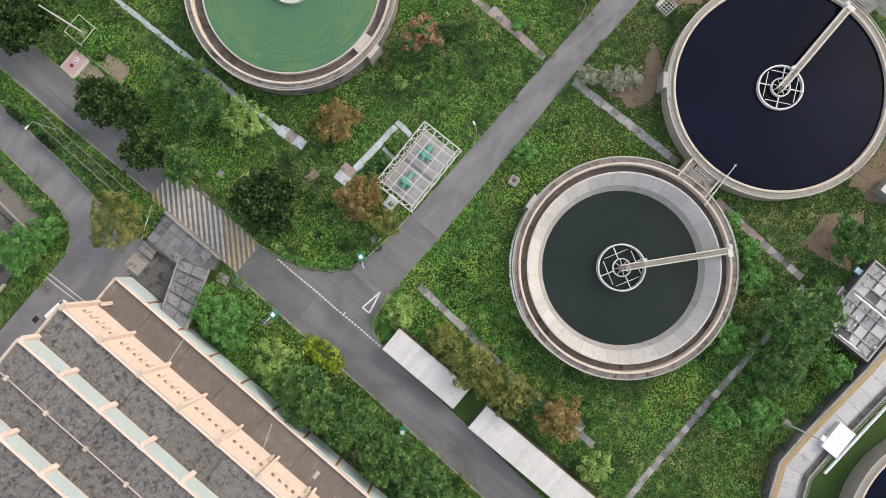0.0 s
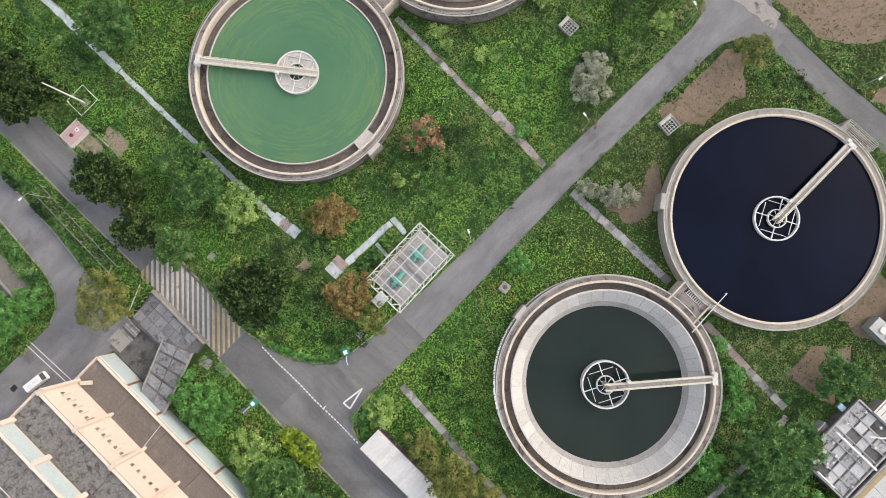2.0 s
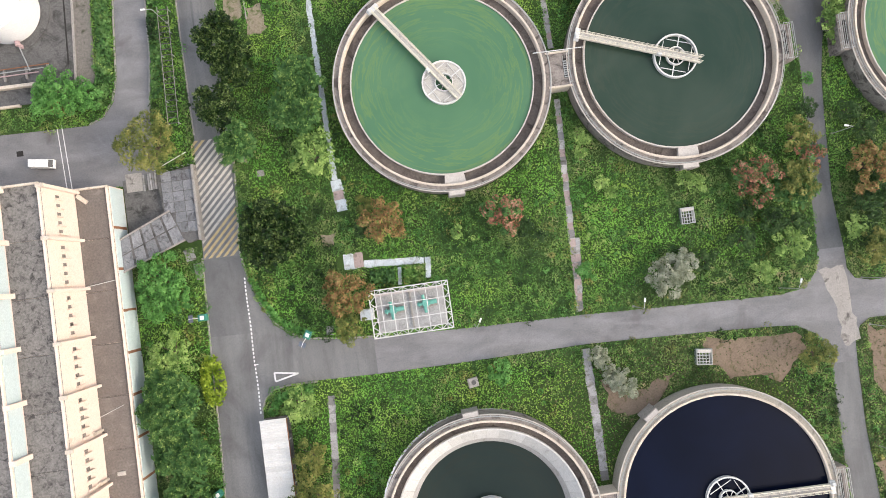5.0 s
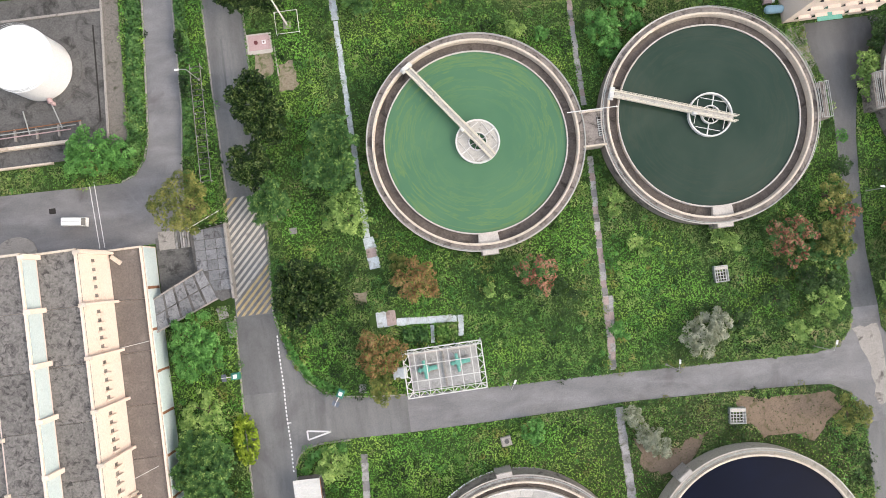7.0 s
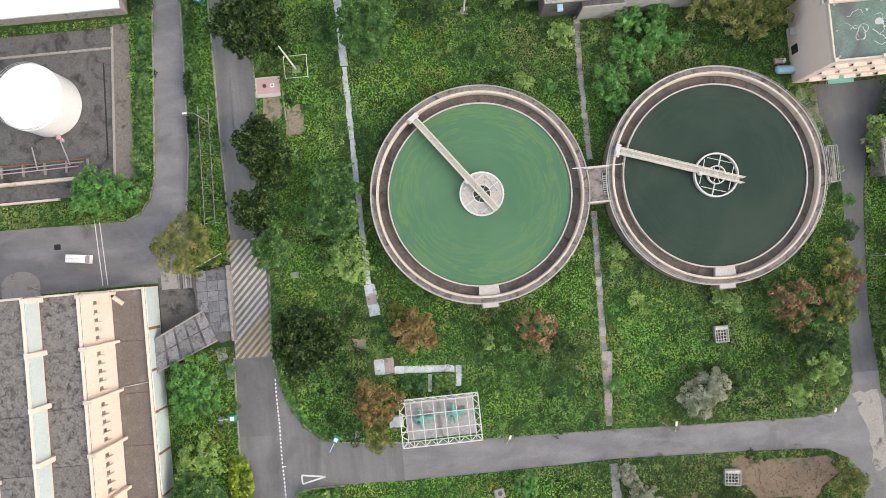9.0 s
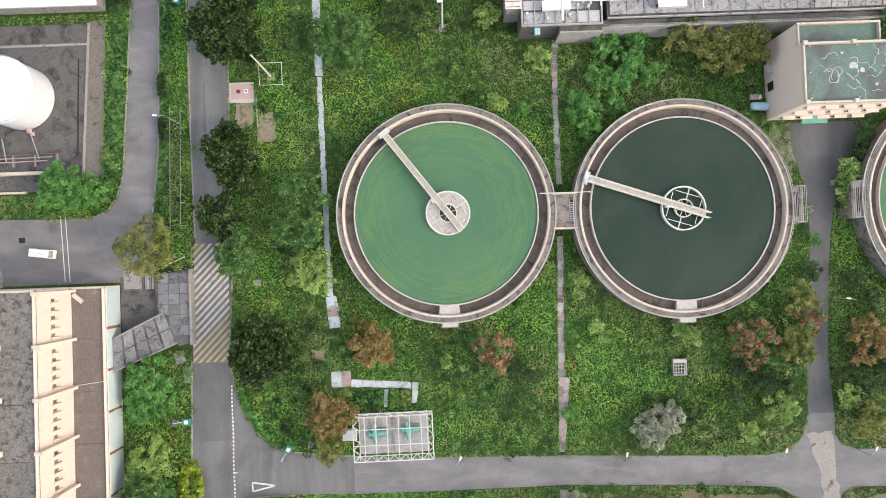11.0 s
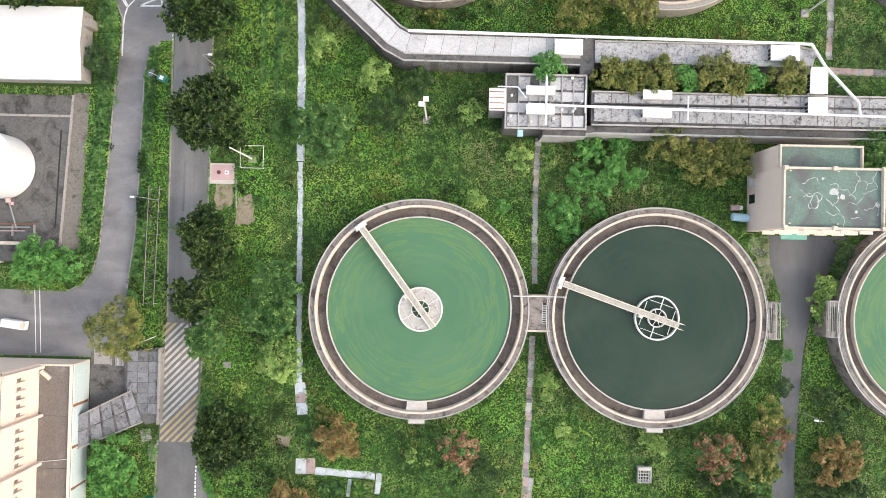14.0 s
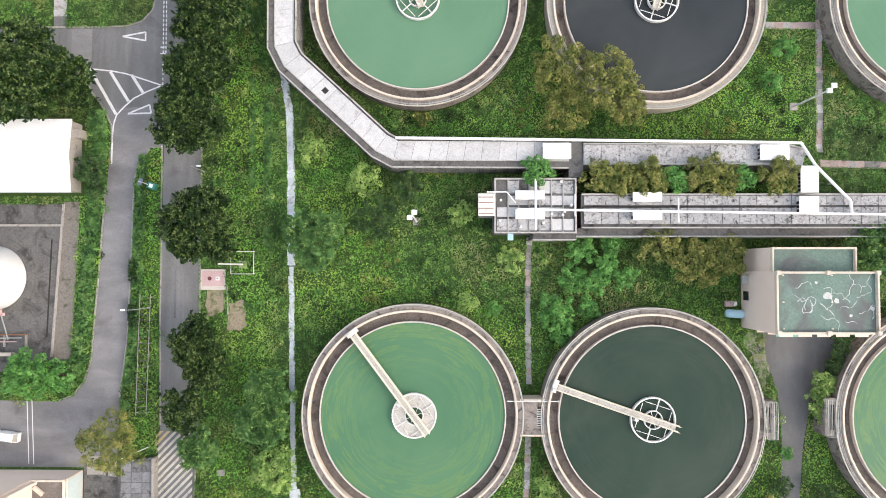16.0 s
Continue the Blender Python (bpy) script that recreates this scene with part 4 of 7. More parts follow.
# ---------------------------------------------------------------- buildings
def filter_house():
    """The long plant building: stepped flat roofs with tall walls between them, all facing east."""
    b = thing("plant_building", "long stepped plant building with mouldy flat roofs and peach walls", "building")
    y1, y0 = 43.8, -75.0
    levels = [(-41.0, -46.9, 5.3), (-46.9, -53.4, 15.0), (-53.4, -59.3, 18.6), (-59.3, -65.2, 18.0), (-65.2, -90.0, 21.0)]
    for i, (xa, xb, z) in enumerate(levels):
        part("wall", Shape().box(xb, y0, 0, xa, y1, z - 0.25), PEACH, b)
        n = 13
        d = (y1 - y0) / n
        w = xa - xb
        mesh = Shape().box(0.03, 0.03, 0, w - 0.03, d - 0.03, 0.25, 0.02).mesh("roof_slab", ROOF_GREY if i else ROOF_BROWN)
        spread([], "roof_slab", b, mesh, [pose(xb, y0 + d * k, z - 0.25) for k in range(n)])
        part("north_parapet", Shape().box(xb, y1 - 0.3, z, xa, y1 + 0.05, z + 0.55, 0.04), CREAM, b, "pale parapet along the roof edge")
        part("east_parapet", Shape().box(xa - 0.35, y0, z, xa + 0.04, y1 - 0.3, z + 0.4, 0.04), PEACH, b)
    # low east wall: pale blue panels with dark joints
    d, n = 7.35, 16
    mesh = Shape().box(-0.05, 0.25, 0.4, 0.12, d - 0.25, 4.9, 0.02).mesh("blue_panel", BLUE_GLASS)
    spread([], "blue_panel", b, mesh, [pose(-40.98, y1 - d * (k + 1), 0) for k in range(n)])
    mesh = Shape().box(-0.02, -0.25, 0.4, 0.06, 0.25, 4.9).mesh("panel_joint", RUST)
    spread([], "panel_joint", b, mesh, [pose(-40.98, y1 - d * k, 0) for k in range(1, n)])
    part("window", Shape().box(-40.9, 18.8, 1.0, -40.82, 21.6, 3.6), BLUE_GLASS, b, "greyish window pane in the blue wall")
    # tall peach wall: buttress beams and a row of vent fins with painted shade
    bays = [y1 - 0.6 - 8.45 * k for k in range(14)]
    mesh = Shape().box(0, -0.24, -0.3, 0.9, 0.24, 10.2, 0.05).mesh("buttress", PEACH)
    spread([], "buttress", b, mesh, [pose(-46.9, y, 5.4) for y in bays])
    mesh = Shape().box(0, -0.3, 0, 1.3, 0.3, 0.25, 0.05).mesh("buttress_cap", CREAM)
    spread([], "buttress_cap", b, mesh, [pose(-47.2, y, 15.6) for y in bays])
    # darker beige plate stands for the shadow under each protruding fin
    vent_shade = Shape().box(0.0, -0.28, -0.5, 0.02, 0.28, 0.5).mesh("vent_shade", WALKWAY)
    hood = Shape().box(0.0, -0.12, -1.6, 0.45, 0.12, 0.5).mesh("vent_fin", PEACH)
    for y in bays:
        for k in range(5):
            yy = y - 1.3 - 1.45 * k
            hole = spread([], "vent_shade", b, vent_shade, [pose(-46.89, yy, 10.6)])[0]
            spread([], "vent_fin", hole, hood, [pose(-0.01, -0.45, 0.3)])
    # clerestories
    for x, zlo, zhi in ((-53.4, 15.0, 18.6), (-65.2, 18.0, 21.0)):
        mesh = Shape().box(-0.04, 0.4, zlo + 0.35, 0.1, 8.05, zhi - 0.1, 0.02).mesh("clerestory_panel", BLUE_GLASS)
        spread([], "clerestory_panel", b, mesh, [pose(x, y - 8.45, 0) for y in bays])
        mesh = Shape().box(-0.4, -0.4, zlo, 0.75, 0.4, zhi + 0.45, 0.05).mesh("pier", PEACH)
        spread([], "pier", b, mesh, [pose(x, y, 0) for y in bays])
    mesh = Shape().box(-0.35, -0.3, 0, 0.35, 0.3, 0.6, 0.05).mesh("roof_knob", CREAM)
    spread([], "roof_knob", b, mesh, [pose(-59.3, y - 2.0, 18.5) for y in bays])
    part("roof_duct", Shape().beam((-46.3, 42.6, 5.9), (-44.8, 41.2, 5.7), 0.7, 0.4), CREAM, b)
    part("roof_hatch", Shape().box(-45.0, -6.4, 5.3, -43.6, -5.7, 5.5, 0.03), WEIR, b)
    part("roof_pipe", Shape().tube((-46.8, 26.6, 5.45), (-41.5, 27.2, 5.45), 0.06), STEEL_WHITE, b)
    part("roof_pipe", Shape().tube((-46.8, 4.0, 5.45), (-42.5, 5.6, 5.45), 0.05), STEEL_WHITE, b)
    for y in (1.8, -6.6, -15.2):
        part("drain_head", Shape().tube((-46.6, y, 5.5), (-46.6, y, 8.2), 0.25, 0.3, 12), CREAM, b)
    return b


filter_house()


def entrance():
    e = thing("entrance_terrace", "grey slab entrance terrace with ramp, steps and side walls", "terrace")
    z = 1.2
    part("terrace", Shape().prism([(-34.2, 45.4), (-27.6, 46.3), (-27.5, 33.0), (-29.8, 32.4), (-33.4, 36.6)], 0, z), CONCRETE_DARK, e)
    rnd = random.Random(5)
    for i in range(3):
        for j in range(6):
            x, y = -33.4 + i * 1.95, 34.4 + j * 1.9
            if x - y * 0.0 < -32.5 and y < 37.5:
                continue
            part("paving_slab", Shape().box(x, y, z, x + 1.85, y + 1.8, z + 0.05 + rnd.uniform(0, 0.03), 0.02), COOL_SLAB, e)
    v = [(-32.4, 38.6, z + 0.1), (-41.0, 34.2, 3.4), (-41.0, 28.4, 3.4), (-30.2, 33.0, z + 0.1)]
    part("ramp", Shape().add([(x, y, q) for x, y, q in v] + [(x, y, q - 0.3) for x, y, q in v], [(0, 1, 2, 3), (7, 6, 5, 4), (0, 4, 5, 1), (1, 5, 6, 2), (2, 6, 7, 3), (3, 7, 4, 0)]), CONCRETE_DARK, e, "dark slabbed canopy sloping to the building")
    for k in range(5):
        t0, t1 = k / 5 + 0.02, (k + 1) / 5 - 0.02
        for s0, s1 in ((0.03, 0.48), (0.52, 0.97)):
            def at(t, s):
                a = Vector(v[0]).lerp(Vector(v[1]), t)
                c = Vector(v[3]).lerp(Vector(v[2]), t)
                p = a.lerp(c, s)
                return (p.x, p.y, p.z + 0.05)
            q = [at(t0, s0), at(t1, s0), at(t1, s1), at(t0, s1)]
            part("roof_slab", Shape().add(q + [(x, y, w - 0.06) for x, y, w in q], [(0, 1, 2, 3), (0, 4, 5, 1), (1, 5, 6, 2), (2, 6, 7, 3), (3, 7, 4, 0)]), COOL_SLAB, e)
    for a, b_ in (((-32.4, 38.6, z + 0.35), (-41.0, 34.2, 3.65)), ((-30.2, 33.0, z + 0.35), (-41.0, 28.4, 3.65))):
        part("side_wall", Shape().beam(a, b_, 0.25, 0.5), CONCRETE, e)
    part("road_wall", Shape().box(-27.7, 32.6, 0, -27.2, 46.4, z + 0.5, 0.05), CONCRETE, e)
    part("court", Shape().prism([(-40.8, 45.3), (-34.2, 45.3), (-33.4, 36.6), (-40.8, 34.6)], 0, 0.12), CONCRETE_DARK, e)
    mesh = Shape().box(-0.17, -1.5, 0, 0.17, 1.5, 0.18, 0.02).mesh("step", SLAB)
    spread([], "step", e, mesh, [pose(-36.9 + 0.5 * i, 44.4, 0.12 + 0.17 * i) for i in range(6)])
    part("landing", Shape().box(-40.2, 43.0, 0, -37.2, 46.4, 0.16), CONCRETE, e)
    part("rail", Shape().tube((-34.0, 46.0, z + 1.0), (-28.0, 48.6, z + 1.0), 0.07), STEEL_WHITE, e)
    for i in range(7):
        part("post", Shape().tube((-34 + i, 45.6 + 0.14 * i, z), (-34 + i, 45.6 + 0.14 * i, z + 1.0), 0.05, seg=6), GALV, e)
    return e


entrance()


def pump_house():
    b = thing("pump_house", "three-storey peach pump house with peeling green roof coating", "building")
    x0, x1, y0, y1, z = 79.2, 95.9, 70.0, 80.2, 12.0
    part("wall", Shape().box(x0, y0, 0, x1, y1, z), PEACH, b)
    part("roof_deck", Shape().box(x0 + 0.35, y0 + 0.35, z, x1 - 0.35, y1 - 0.35, z + 0.06), GREEN_ROOF, b, "green roof coating with peeled grey patches")
    for a in ((x0, y0, x1, y0 + 0.35), (x0, y1 - 0.35, x1, y1), (x0, y0 + 0.35, x0 + 0.35, y1 - 0.35), (x1 - 0.35, y0 + 0.35, x1, y1 - 0.35)):
        part("parapet", Shape().box(a[0], a[1], z, a[2], a[3], z + 0.7, 0.05), CREAM, b)
    mesh = Shape().box(-0.35, -0.35, 0, 0.35, 0.35, 0.45, 0.04).mesh("corner_block", CREAM)
    spread([], "corner_block", b, mesh, [pose(x, y, z + 0.6) for x in (x0 + 0.3, (x0 + x1) / 2, x1 - 0.3) for y in (y0 + 0.2, y1 - 0.2)])
    part("annex_wall", Shape().box(x0 + 0.5, y1, 0, x1 - 2.2, y1 + 4.0, 9.8), PEACH, b)
    part("annex_roof", Shape().box(x0 + 0.8, y1, 9.8, x1 - 2.5, y1 + 3.7, 9.86), GREEN_ROOF, b, "green coated lower roof")
    part("annex_parapet", Shape().box(x0 + 0.5, y1 + 3.7, 9.8, x1 - 2.2, y1 + 4.05, 10.5, 0.05), CREAM, b)
    for xx in (x0 + 0.5, x1 - 2.5):
        part("annex_parapet", Shape().box(xx, y1, 9.8, xx + 0.3, y1 + 3.7, 10.5, 0.05), CREAM, b)
    rnd = random.Random(11)
    for x, y, n in ((82.5, 77.5, 8), (82.8, 75.3, 7), (84.0, 73.5, 5), (86.5, 75.0, 7), (88.4, 76.6, 8), (89.8, 74.4, 7), (91.6, 78.2, 6), (92.5, 76.0, 8), (94.6, 74.6, 5), (90.6, 72.0, 4), (82.0, 76.4, 12), (85.0, 74.6, 12), (87.2, 77.4, 11), (90.2, 75.6, 12), (92.8, 73.4, 9), (86.6, 73.0, 10), (93.4, 77.8, 6)):
        s = Shape()
        a = rnd.uniform(-0.6, 0.6)
        px, py = x, y
        for k in range(n):
            qx, qy = px + 0.5 * math.cos(a), py + 0.5 * math.sin(a)
            s.beam((px, py, z + 0.075), (qx, qy, z + 0.075), rnd.uniform(0.03, 0.12), 0.012)
            px, py = qx, qy
            a += rnd.uniform(-1.1, 1.1)
        part("peeled_crack", s, PEEL, b)
    for x, y, r in ((87.8, 76.2, 0.8), (89.2, 75.4, 0.6), (95.0, 74.2, 0.5), (91.5, 73.0, 0.35), (86.0, 78.4, 0.3)):
        pts = [(x + r * rnd.uniform(0.5, 1.1) * math.cos(a * 0.7), y + r * rnd.uniform(0.4, 1.0) * math.sin(a * 0.7)) for a in range(9)]
        part("peeled_patch", Shape().prism(pts, z + 0.06, z + 0.07), PEEL, b)
    mesh = Shape().tube((0, 0, 0), (0, 0, 0.35), 0.14, seg=10).mesh("roof_vent", CREAM)
    spread([], "roof_vent", b, mesh, [pose(x, y, z) for x in (80.5, 88.4, 96.0) for y in (70.9, 75.2, 79.6)])
    # windows and sun hoods
    for k in range(5):
        for zz in (1.4, 5.2, 9.0):
            xx = x0 + 1.6 + 3.1 * k
            w = part("window", Shape().box(xx, y0 - 0.03, zz, xx + 1.8, y0 + 0.05, zz + 1.5), CAR_GLASS, b)
            part("sun_hood", Shape().box(xx - 0.2, y0 - 0.6, zz + 1.6, xx + 2.0, y0, zz + 1.72), PEACH, w)
    part("window", Shape().box(x0 - 0.04, 75.0, 1.0, x0 + 0.05, 76.6, 3.0), CAR_GLASS, b)
    part("canopy", Shape().box(84.0, y0 - 1.4, 2.9, 88.6, y0, 3.02), TEAL, b, "teal sheet canopy over the door")
    part("balcony", Shape().box(x0 - 1.2, 78.0, 3.0, x0, 79.4, 3.2), GALV, b)
    return b


pump_house()


def white_hall():
    b = thing("white_roofed_hall", "low hall with a clean white sheet roof", "building")
    x0, x1, y0, y1 = -92.0, -42.0, 94.4, 107.6
    part("wall", Shape().box(x0 + 0.3, y0 + 0.3, 0, x1 - 0.3, y1 - 0.3, 3.7), CONCRETE, b)
    n = 50
    d = (x1 - x0) / n
    mesh = Shape().add([(0.004, y0, 3.72), (d - 0.004, y0, 3.72), (d - 0.004, 101, 4.5), (0.004, 101, 4.5), (d - 0.004, y1, 3.72), (0.004, y1, 3.72),
                        (0.004, y0, 3.66), (d - 0.004, y0, 3.66), (d - 0.004, 101, 4.44), (0.004, 101, 4.44), (d - 0.004, y1, 3.66), (0.004, y1, 3.66)],
                       [(0, 1, 2, 3), (3, 2, 4, 5), (6, 9, 8, 7), (9, 11, 10, 8), (0, 6, 7, 1), (5, 4, 10, 11)]).mesh("roof_sheet", COVER_WHITE)
    spread([], "roof_sheet", b, mesh, [pose(x0 + d * i, 0, 0) for i in range(n)])
    part("door_lean_to", Shape().box(x1 - 0.3, 104.4, 0, x1 + 0.8, 106.0, 2.8, 0.04), CONCRETE, b)
    part("gutter", Shape().box(x0, y0 - 0.15, 3.5, x1, y0, 3.66), GALV, b)
    return b


white_hall()


def storage_tank():
    t = thing("storage_tank", "white steel storage tank on a round concrete pad", "storage tank", (-57.9, 78.9, 0))
    part("pad", Shape().lathe([(5.9, 0), (7.5, 0), (7.5, 0.25), (5.9, 0.32)], 72), CONCRETE_DARK, t)
    part("shell", Shape().lathe([(5.85, 0.06), (5.85, 6.3), (5.7, 6.42), (0.02, 6.9)], 96, closed=False), TANK_WHITE, t, smooth=False)
    part("rim", Shape().lathe([(5.85, 6.2), (5.98, 6.2), (5.98, 6.4), (5.85, 6.4)], 96), TANK_WHITE, t)
    for zz in (6.9, 7.4):
        s = Shape()
        for i in range(48):
            a, c = radians(60 + 5 * i), radians(65 + 5 * i)
            s.tube((5.9 * math.cos(a), 5.9 * math.sin(a), zz), (5.9 * math.cos(c), 5.9 * math.sin(c), zz), 0.035, seg=5, caps=False)
        part("guard_rail", s, GALV, t)
    mesh = Shape().tube((5.9, 0, 6.35), (5.9, 0, 7.4), 0.03, seg=5).mesh("post", GALV)
    spread([], "post", t, mesh, [pose(0, 0, 0, 0, 0, 60 + 15 * i) for i in range(17)])
    part("manhole", Shape().tube((1.5, -6.6, 0.9), (1.4, -5.8, 0.9), 0.45, seg=16), PINK, t)
    part("valve", Shape().box(1.6, -7.0, 0.3, 2.1, -6.4, 1.0, 0.05), PINK, t, "red valve")
    return t


storage_tank()
rack = thing("pipe_rack", "low pipe rack with red and grey pipes", "pipes")
for k, (y, m) in enumerate(((67.9, RUST), (67.3, GALV), (66.6, PINK))):
    part("pipe", Shape().tube((-92, y, 0.5), (-51.5 - k, y + 0.6, 0.5), 0.11, seg=8), m, rack)
for i in range(9):
    part("support", Shape().box(-84 + 4 * i, 66.2, 0.06, -83.7 + 4 * i, 68.5, 0.42), CONCRETE, rack)
part("riser", Shape().tube((-56.4, 72.0, 0.5), (-55.0, 67.6, 0.5), 0.12, seg=8), GALV, rack)
part("riser", Shape().tube((-61.8, 71.5, 0.5), (-61.0, 67.0, 0.5), 0.12, seg=8), GALV, rack)
bund = thing("bund_wall", "white-topped concrete wall beside the tank yard", "wall", kind="structure")
part("wall", Shape().box(-95, 64.6, 0, -54.0, 65.2, 1.1, 0.04), CREAM, bund)
part("wall", Shape().box(-95, 61.2, 0, -57.5, 61.6, 0.7, 0.04), CREAM, bund)
part("floor", Shape().box(-95, 61.6, 0, -55, 64.6, 0.2), CONCRETE_DARK, bund)
solid("yard_gutter", Shape().prism([(-48.3, 68.0), (-48.0, 68.0), (-47.4, 86.0), (-47.7, 86.0)], 0.0, 0.066), DARK_GAP, "narrow dark drain slot in the concrete", "drain", "structure")
solid("yard_kerb", Shape().prism([(-47.3, 64.4), (-46.9, 64.4), (-45.2, 92.5), (-45.6, 92.5)], 0.0, 0.3), CONCRETE, "low concrete kerb round the tank yard", "kerb", "structure")
solid("yard_kerb", Shape().box(-95, 88.4, 0.0, -45.6, 88.8, 0.35), CONCRETE, "low concrete kerb round the tank yard", "kerb", "structure")


# ---------------------------------------------------------------- channels
def offset_line(pts, d):
    """A line shifted sideways, mitred at its bends (to the left for d above 0)."""
    out = []
    for i, (x, y) in enumerate(pts):
        nx = ny = 0.0
        segs = []
        if i > 0:
            segs.append((x - pts[i - 1][0], y - pts[i - 1][1]))
        if i < len(pts) - 1:
            segs.append((pts[i + 1][0] - x, pts[i + 1][1] - y))
        ns = []
        for dx, dy in segs:
            l = math.hypot(dx, dy)
            ns.append((-dy / l, dx / l))
        nx, ny = sum(a for a, _ in ns) / len(ns), sum(c for _, c in ns) / len(ns)
        k = nx * nx + ny * ny
        out.append((x + nx * d / k, y + ny * d / k))
    return out


def band(shape, pts, d0, d1, z0, z1):
    """A solid band between two offsets of a line, bay by bay."""
    a, b = offset_line(pts, d0), offset_line(pts, d1)
    for i in range(len(pts) - 1):
        shape.prism([a[i], a[i + 1], b[i + 1], b[i]], z0, z1)
    return shape


def walk_rail(parent, pts, d, z, height=1.05, gap=2.2):
    a = offset_line(pts, d)
    for hh in (height, height * 0.55):
        s = Shape()
        for p, q in zip(a, a[1:]):
            s.tube((*p, z + hh), (*q, z + hh), 0.045, seg=5)
        part("handrail", s, GALV, parent)
    mesh = Shape().tube((0, 0, 0), (0, 0, height), 0.04, seg=5).mesh("post", GALV)
    for (xa, ya), (xb, yb) in zip(a, a[1:]):
        n = max(1, round(math.hypot(xb - xa, yb - ya) / gap))
        spread([], "post", parent, mesh, [pose(xa + (xb - xa) * i / n, ya + (yb - ya) * i / n, z) for i in range(n)])


CHANNEL_PALE = surface("pale_channel_slab", (0.405, 0.405, 0.409), (0.546, 0.546, 0.55), 0.5, 4.0, 0.85, 0.006, stain=(0.246, 0.238, 0.238), stain_at=0.64, stain_scale=0.7, per_object=0.12)
CHANNEL_GREY = surface("grey_blotched_slab", (0.26, 0.26, 0.265), (0.47, 0.47, 0.475), 0.6, 3.0, 0.9, 0.008, stain=(0.06, 0.06, 0.06), stain_at=0.57, stain_scale=1.3, per_object=0.14)
CHANNEL_EDGE = surface("grey_channel_edge", (0.30, 0.29, 0.275), (0.44, 0.43, 0.41), 0.7, 5.0, 0.85, 0.005, stain=(0.17, 0.16, 0.15), stain_at=0.6, stain_scale=0.8)

CHANNEL_RISE = 3.6
RAISE = Matrix.Translation((26 * 0.033, 72 * 0.033, CHANNEL_RISE)) @ Matrix.Diagonal((0.967, 0.967, 1, 1))


def raised(ob):
    """Sets a thing at the level of the north channels, high on their walls."""
    ob.matrix_world = RAISE @ ob.matrix_world
    return ob


def channel(label, pts, half, walkway, side=1, top=2.5, base=0.0):
    """A raised covered channel: pale cover slabs, and a dark gutter walk along one side."""
    c = thing("channel", label, "water channel", kind="")
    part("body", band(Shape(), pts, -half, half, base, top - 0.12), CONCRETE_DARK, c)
    part("edge", band(Shape(), pts, half - 0.25, half, base, top + 0.3), CHANNEL_EDGE, c)
    part("edge", band(Shape(), pts, -half, -half + 0.25, base, top + 0.15), CHANNEL_EDGE, c)
    if side:
        lo, hi = (-half + 1.45, half - 0.55)
        part("inner_kerb", band(Shape(), pts, lo - 0.15, lo, top - 0.1, top + 0.1), CHANNEL_EDGE, c)
    else:
        lo, hi = -half + 0.3, half - 0.3
    a, b = offset_line(pts, lo), offset_line(pts, hi)
    for i in range(len(pts) - 1):
        d = math.hypot(pts[i + 1][0] - pts[i][0], pts[i + 1][1] - pts[i][1])
        n = max(1, round(d / 3.2))
        for k in range(n):
            t0, t1 = k / n + 0.03 / d, (k + 1) / n - 0.03 / d
            q = [(a[i][0] + (a[i + 1][0] - a[i][0]) * t0, a[i][1] + (a[i + 1][1] - a[i][1]) * t0), (a[i][0] + (a[i + 1][0] - a[i][0]) * t1, a[i][1] + (a[i + 1][1] - a[i][1]) * t1),
                 (b[i][0] + (b[i + 1][0] - b[i][0]) * t1, b[i][1] + (b[i + 1][1] - b[i][1]) * t1), (b[i][0] + (b[i + 1][0] - b[i][0]) * t0, b[i][1] + (b[i + 1][1] - b[i][1]) * t0)]
            part("cover_slab", Shape().prism(q, top - 0.12, top), walkway, c)
    return c


north_line = [(-4.7, 160), (-4.6, 121.8), (-3.0, 118.6), (13.4, 103.4), (16.2, 101.9), (47.6, 101.7)]
ch = channel("pale covered concrete channel bending past the tanks", north_line, 2.7, CHANNEL_PALE, base=-CHANNEL_RISE)
raised(ch)
part("hatch", Shape().box(-0.5, -0.5, 2.5, 0.5, 0.5, 2.53).mesh("hatch", DARK_GAP), None, ch).matrix_basis = pose(3.4, 113.3, 0, 0, 0, 45)
ch = channel("blotched pale covered channel behind the planted strip", [(50.2, 101.6), (86.0, 101.5), (89.8, 100.6)], 2.0, CHANNEL_GREY, 0, base=-CHANNEL_RISE)
raised(ch)
walk_rail(ch, [(50.2, 101.6), (86.0, 101.5), (89.8, 100.6)], -1.85, 2.5)
raised(solid("channel_joint", Shape().box(47.6, 97.5, -CHANNEL_RISE, 50.2, 104.6, 2.2), CONCRETE_DARK, "dark concrete joint between two channels", "channel", "structure"))


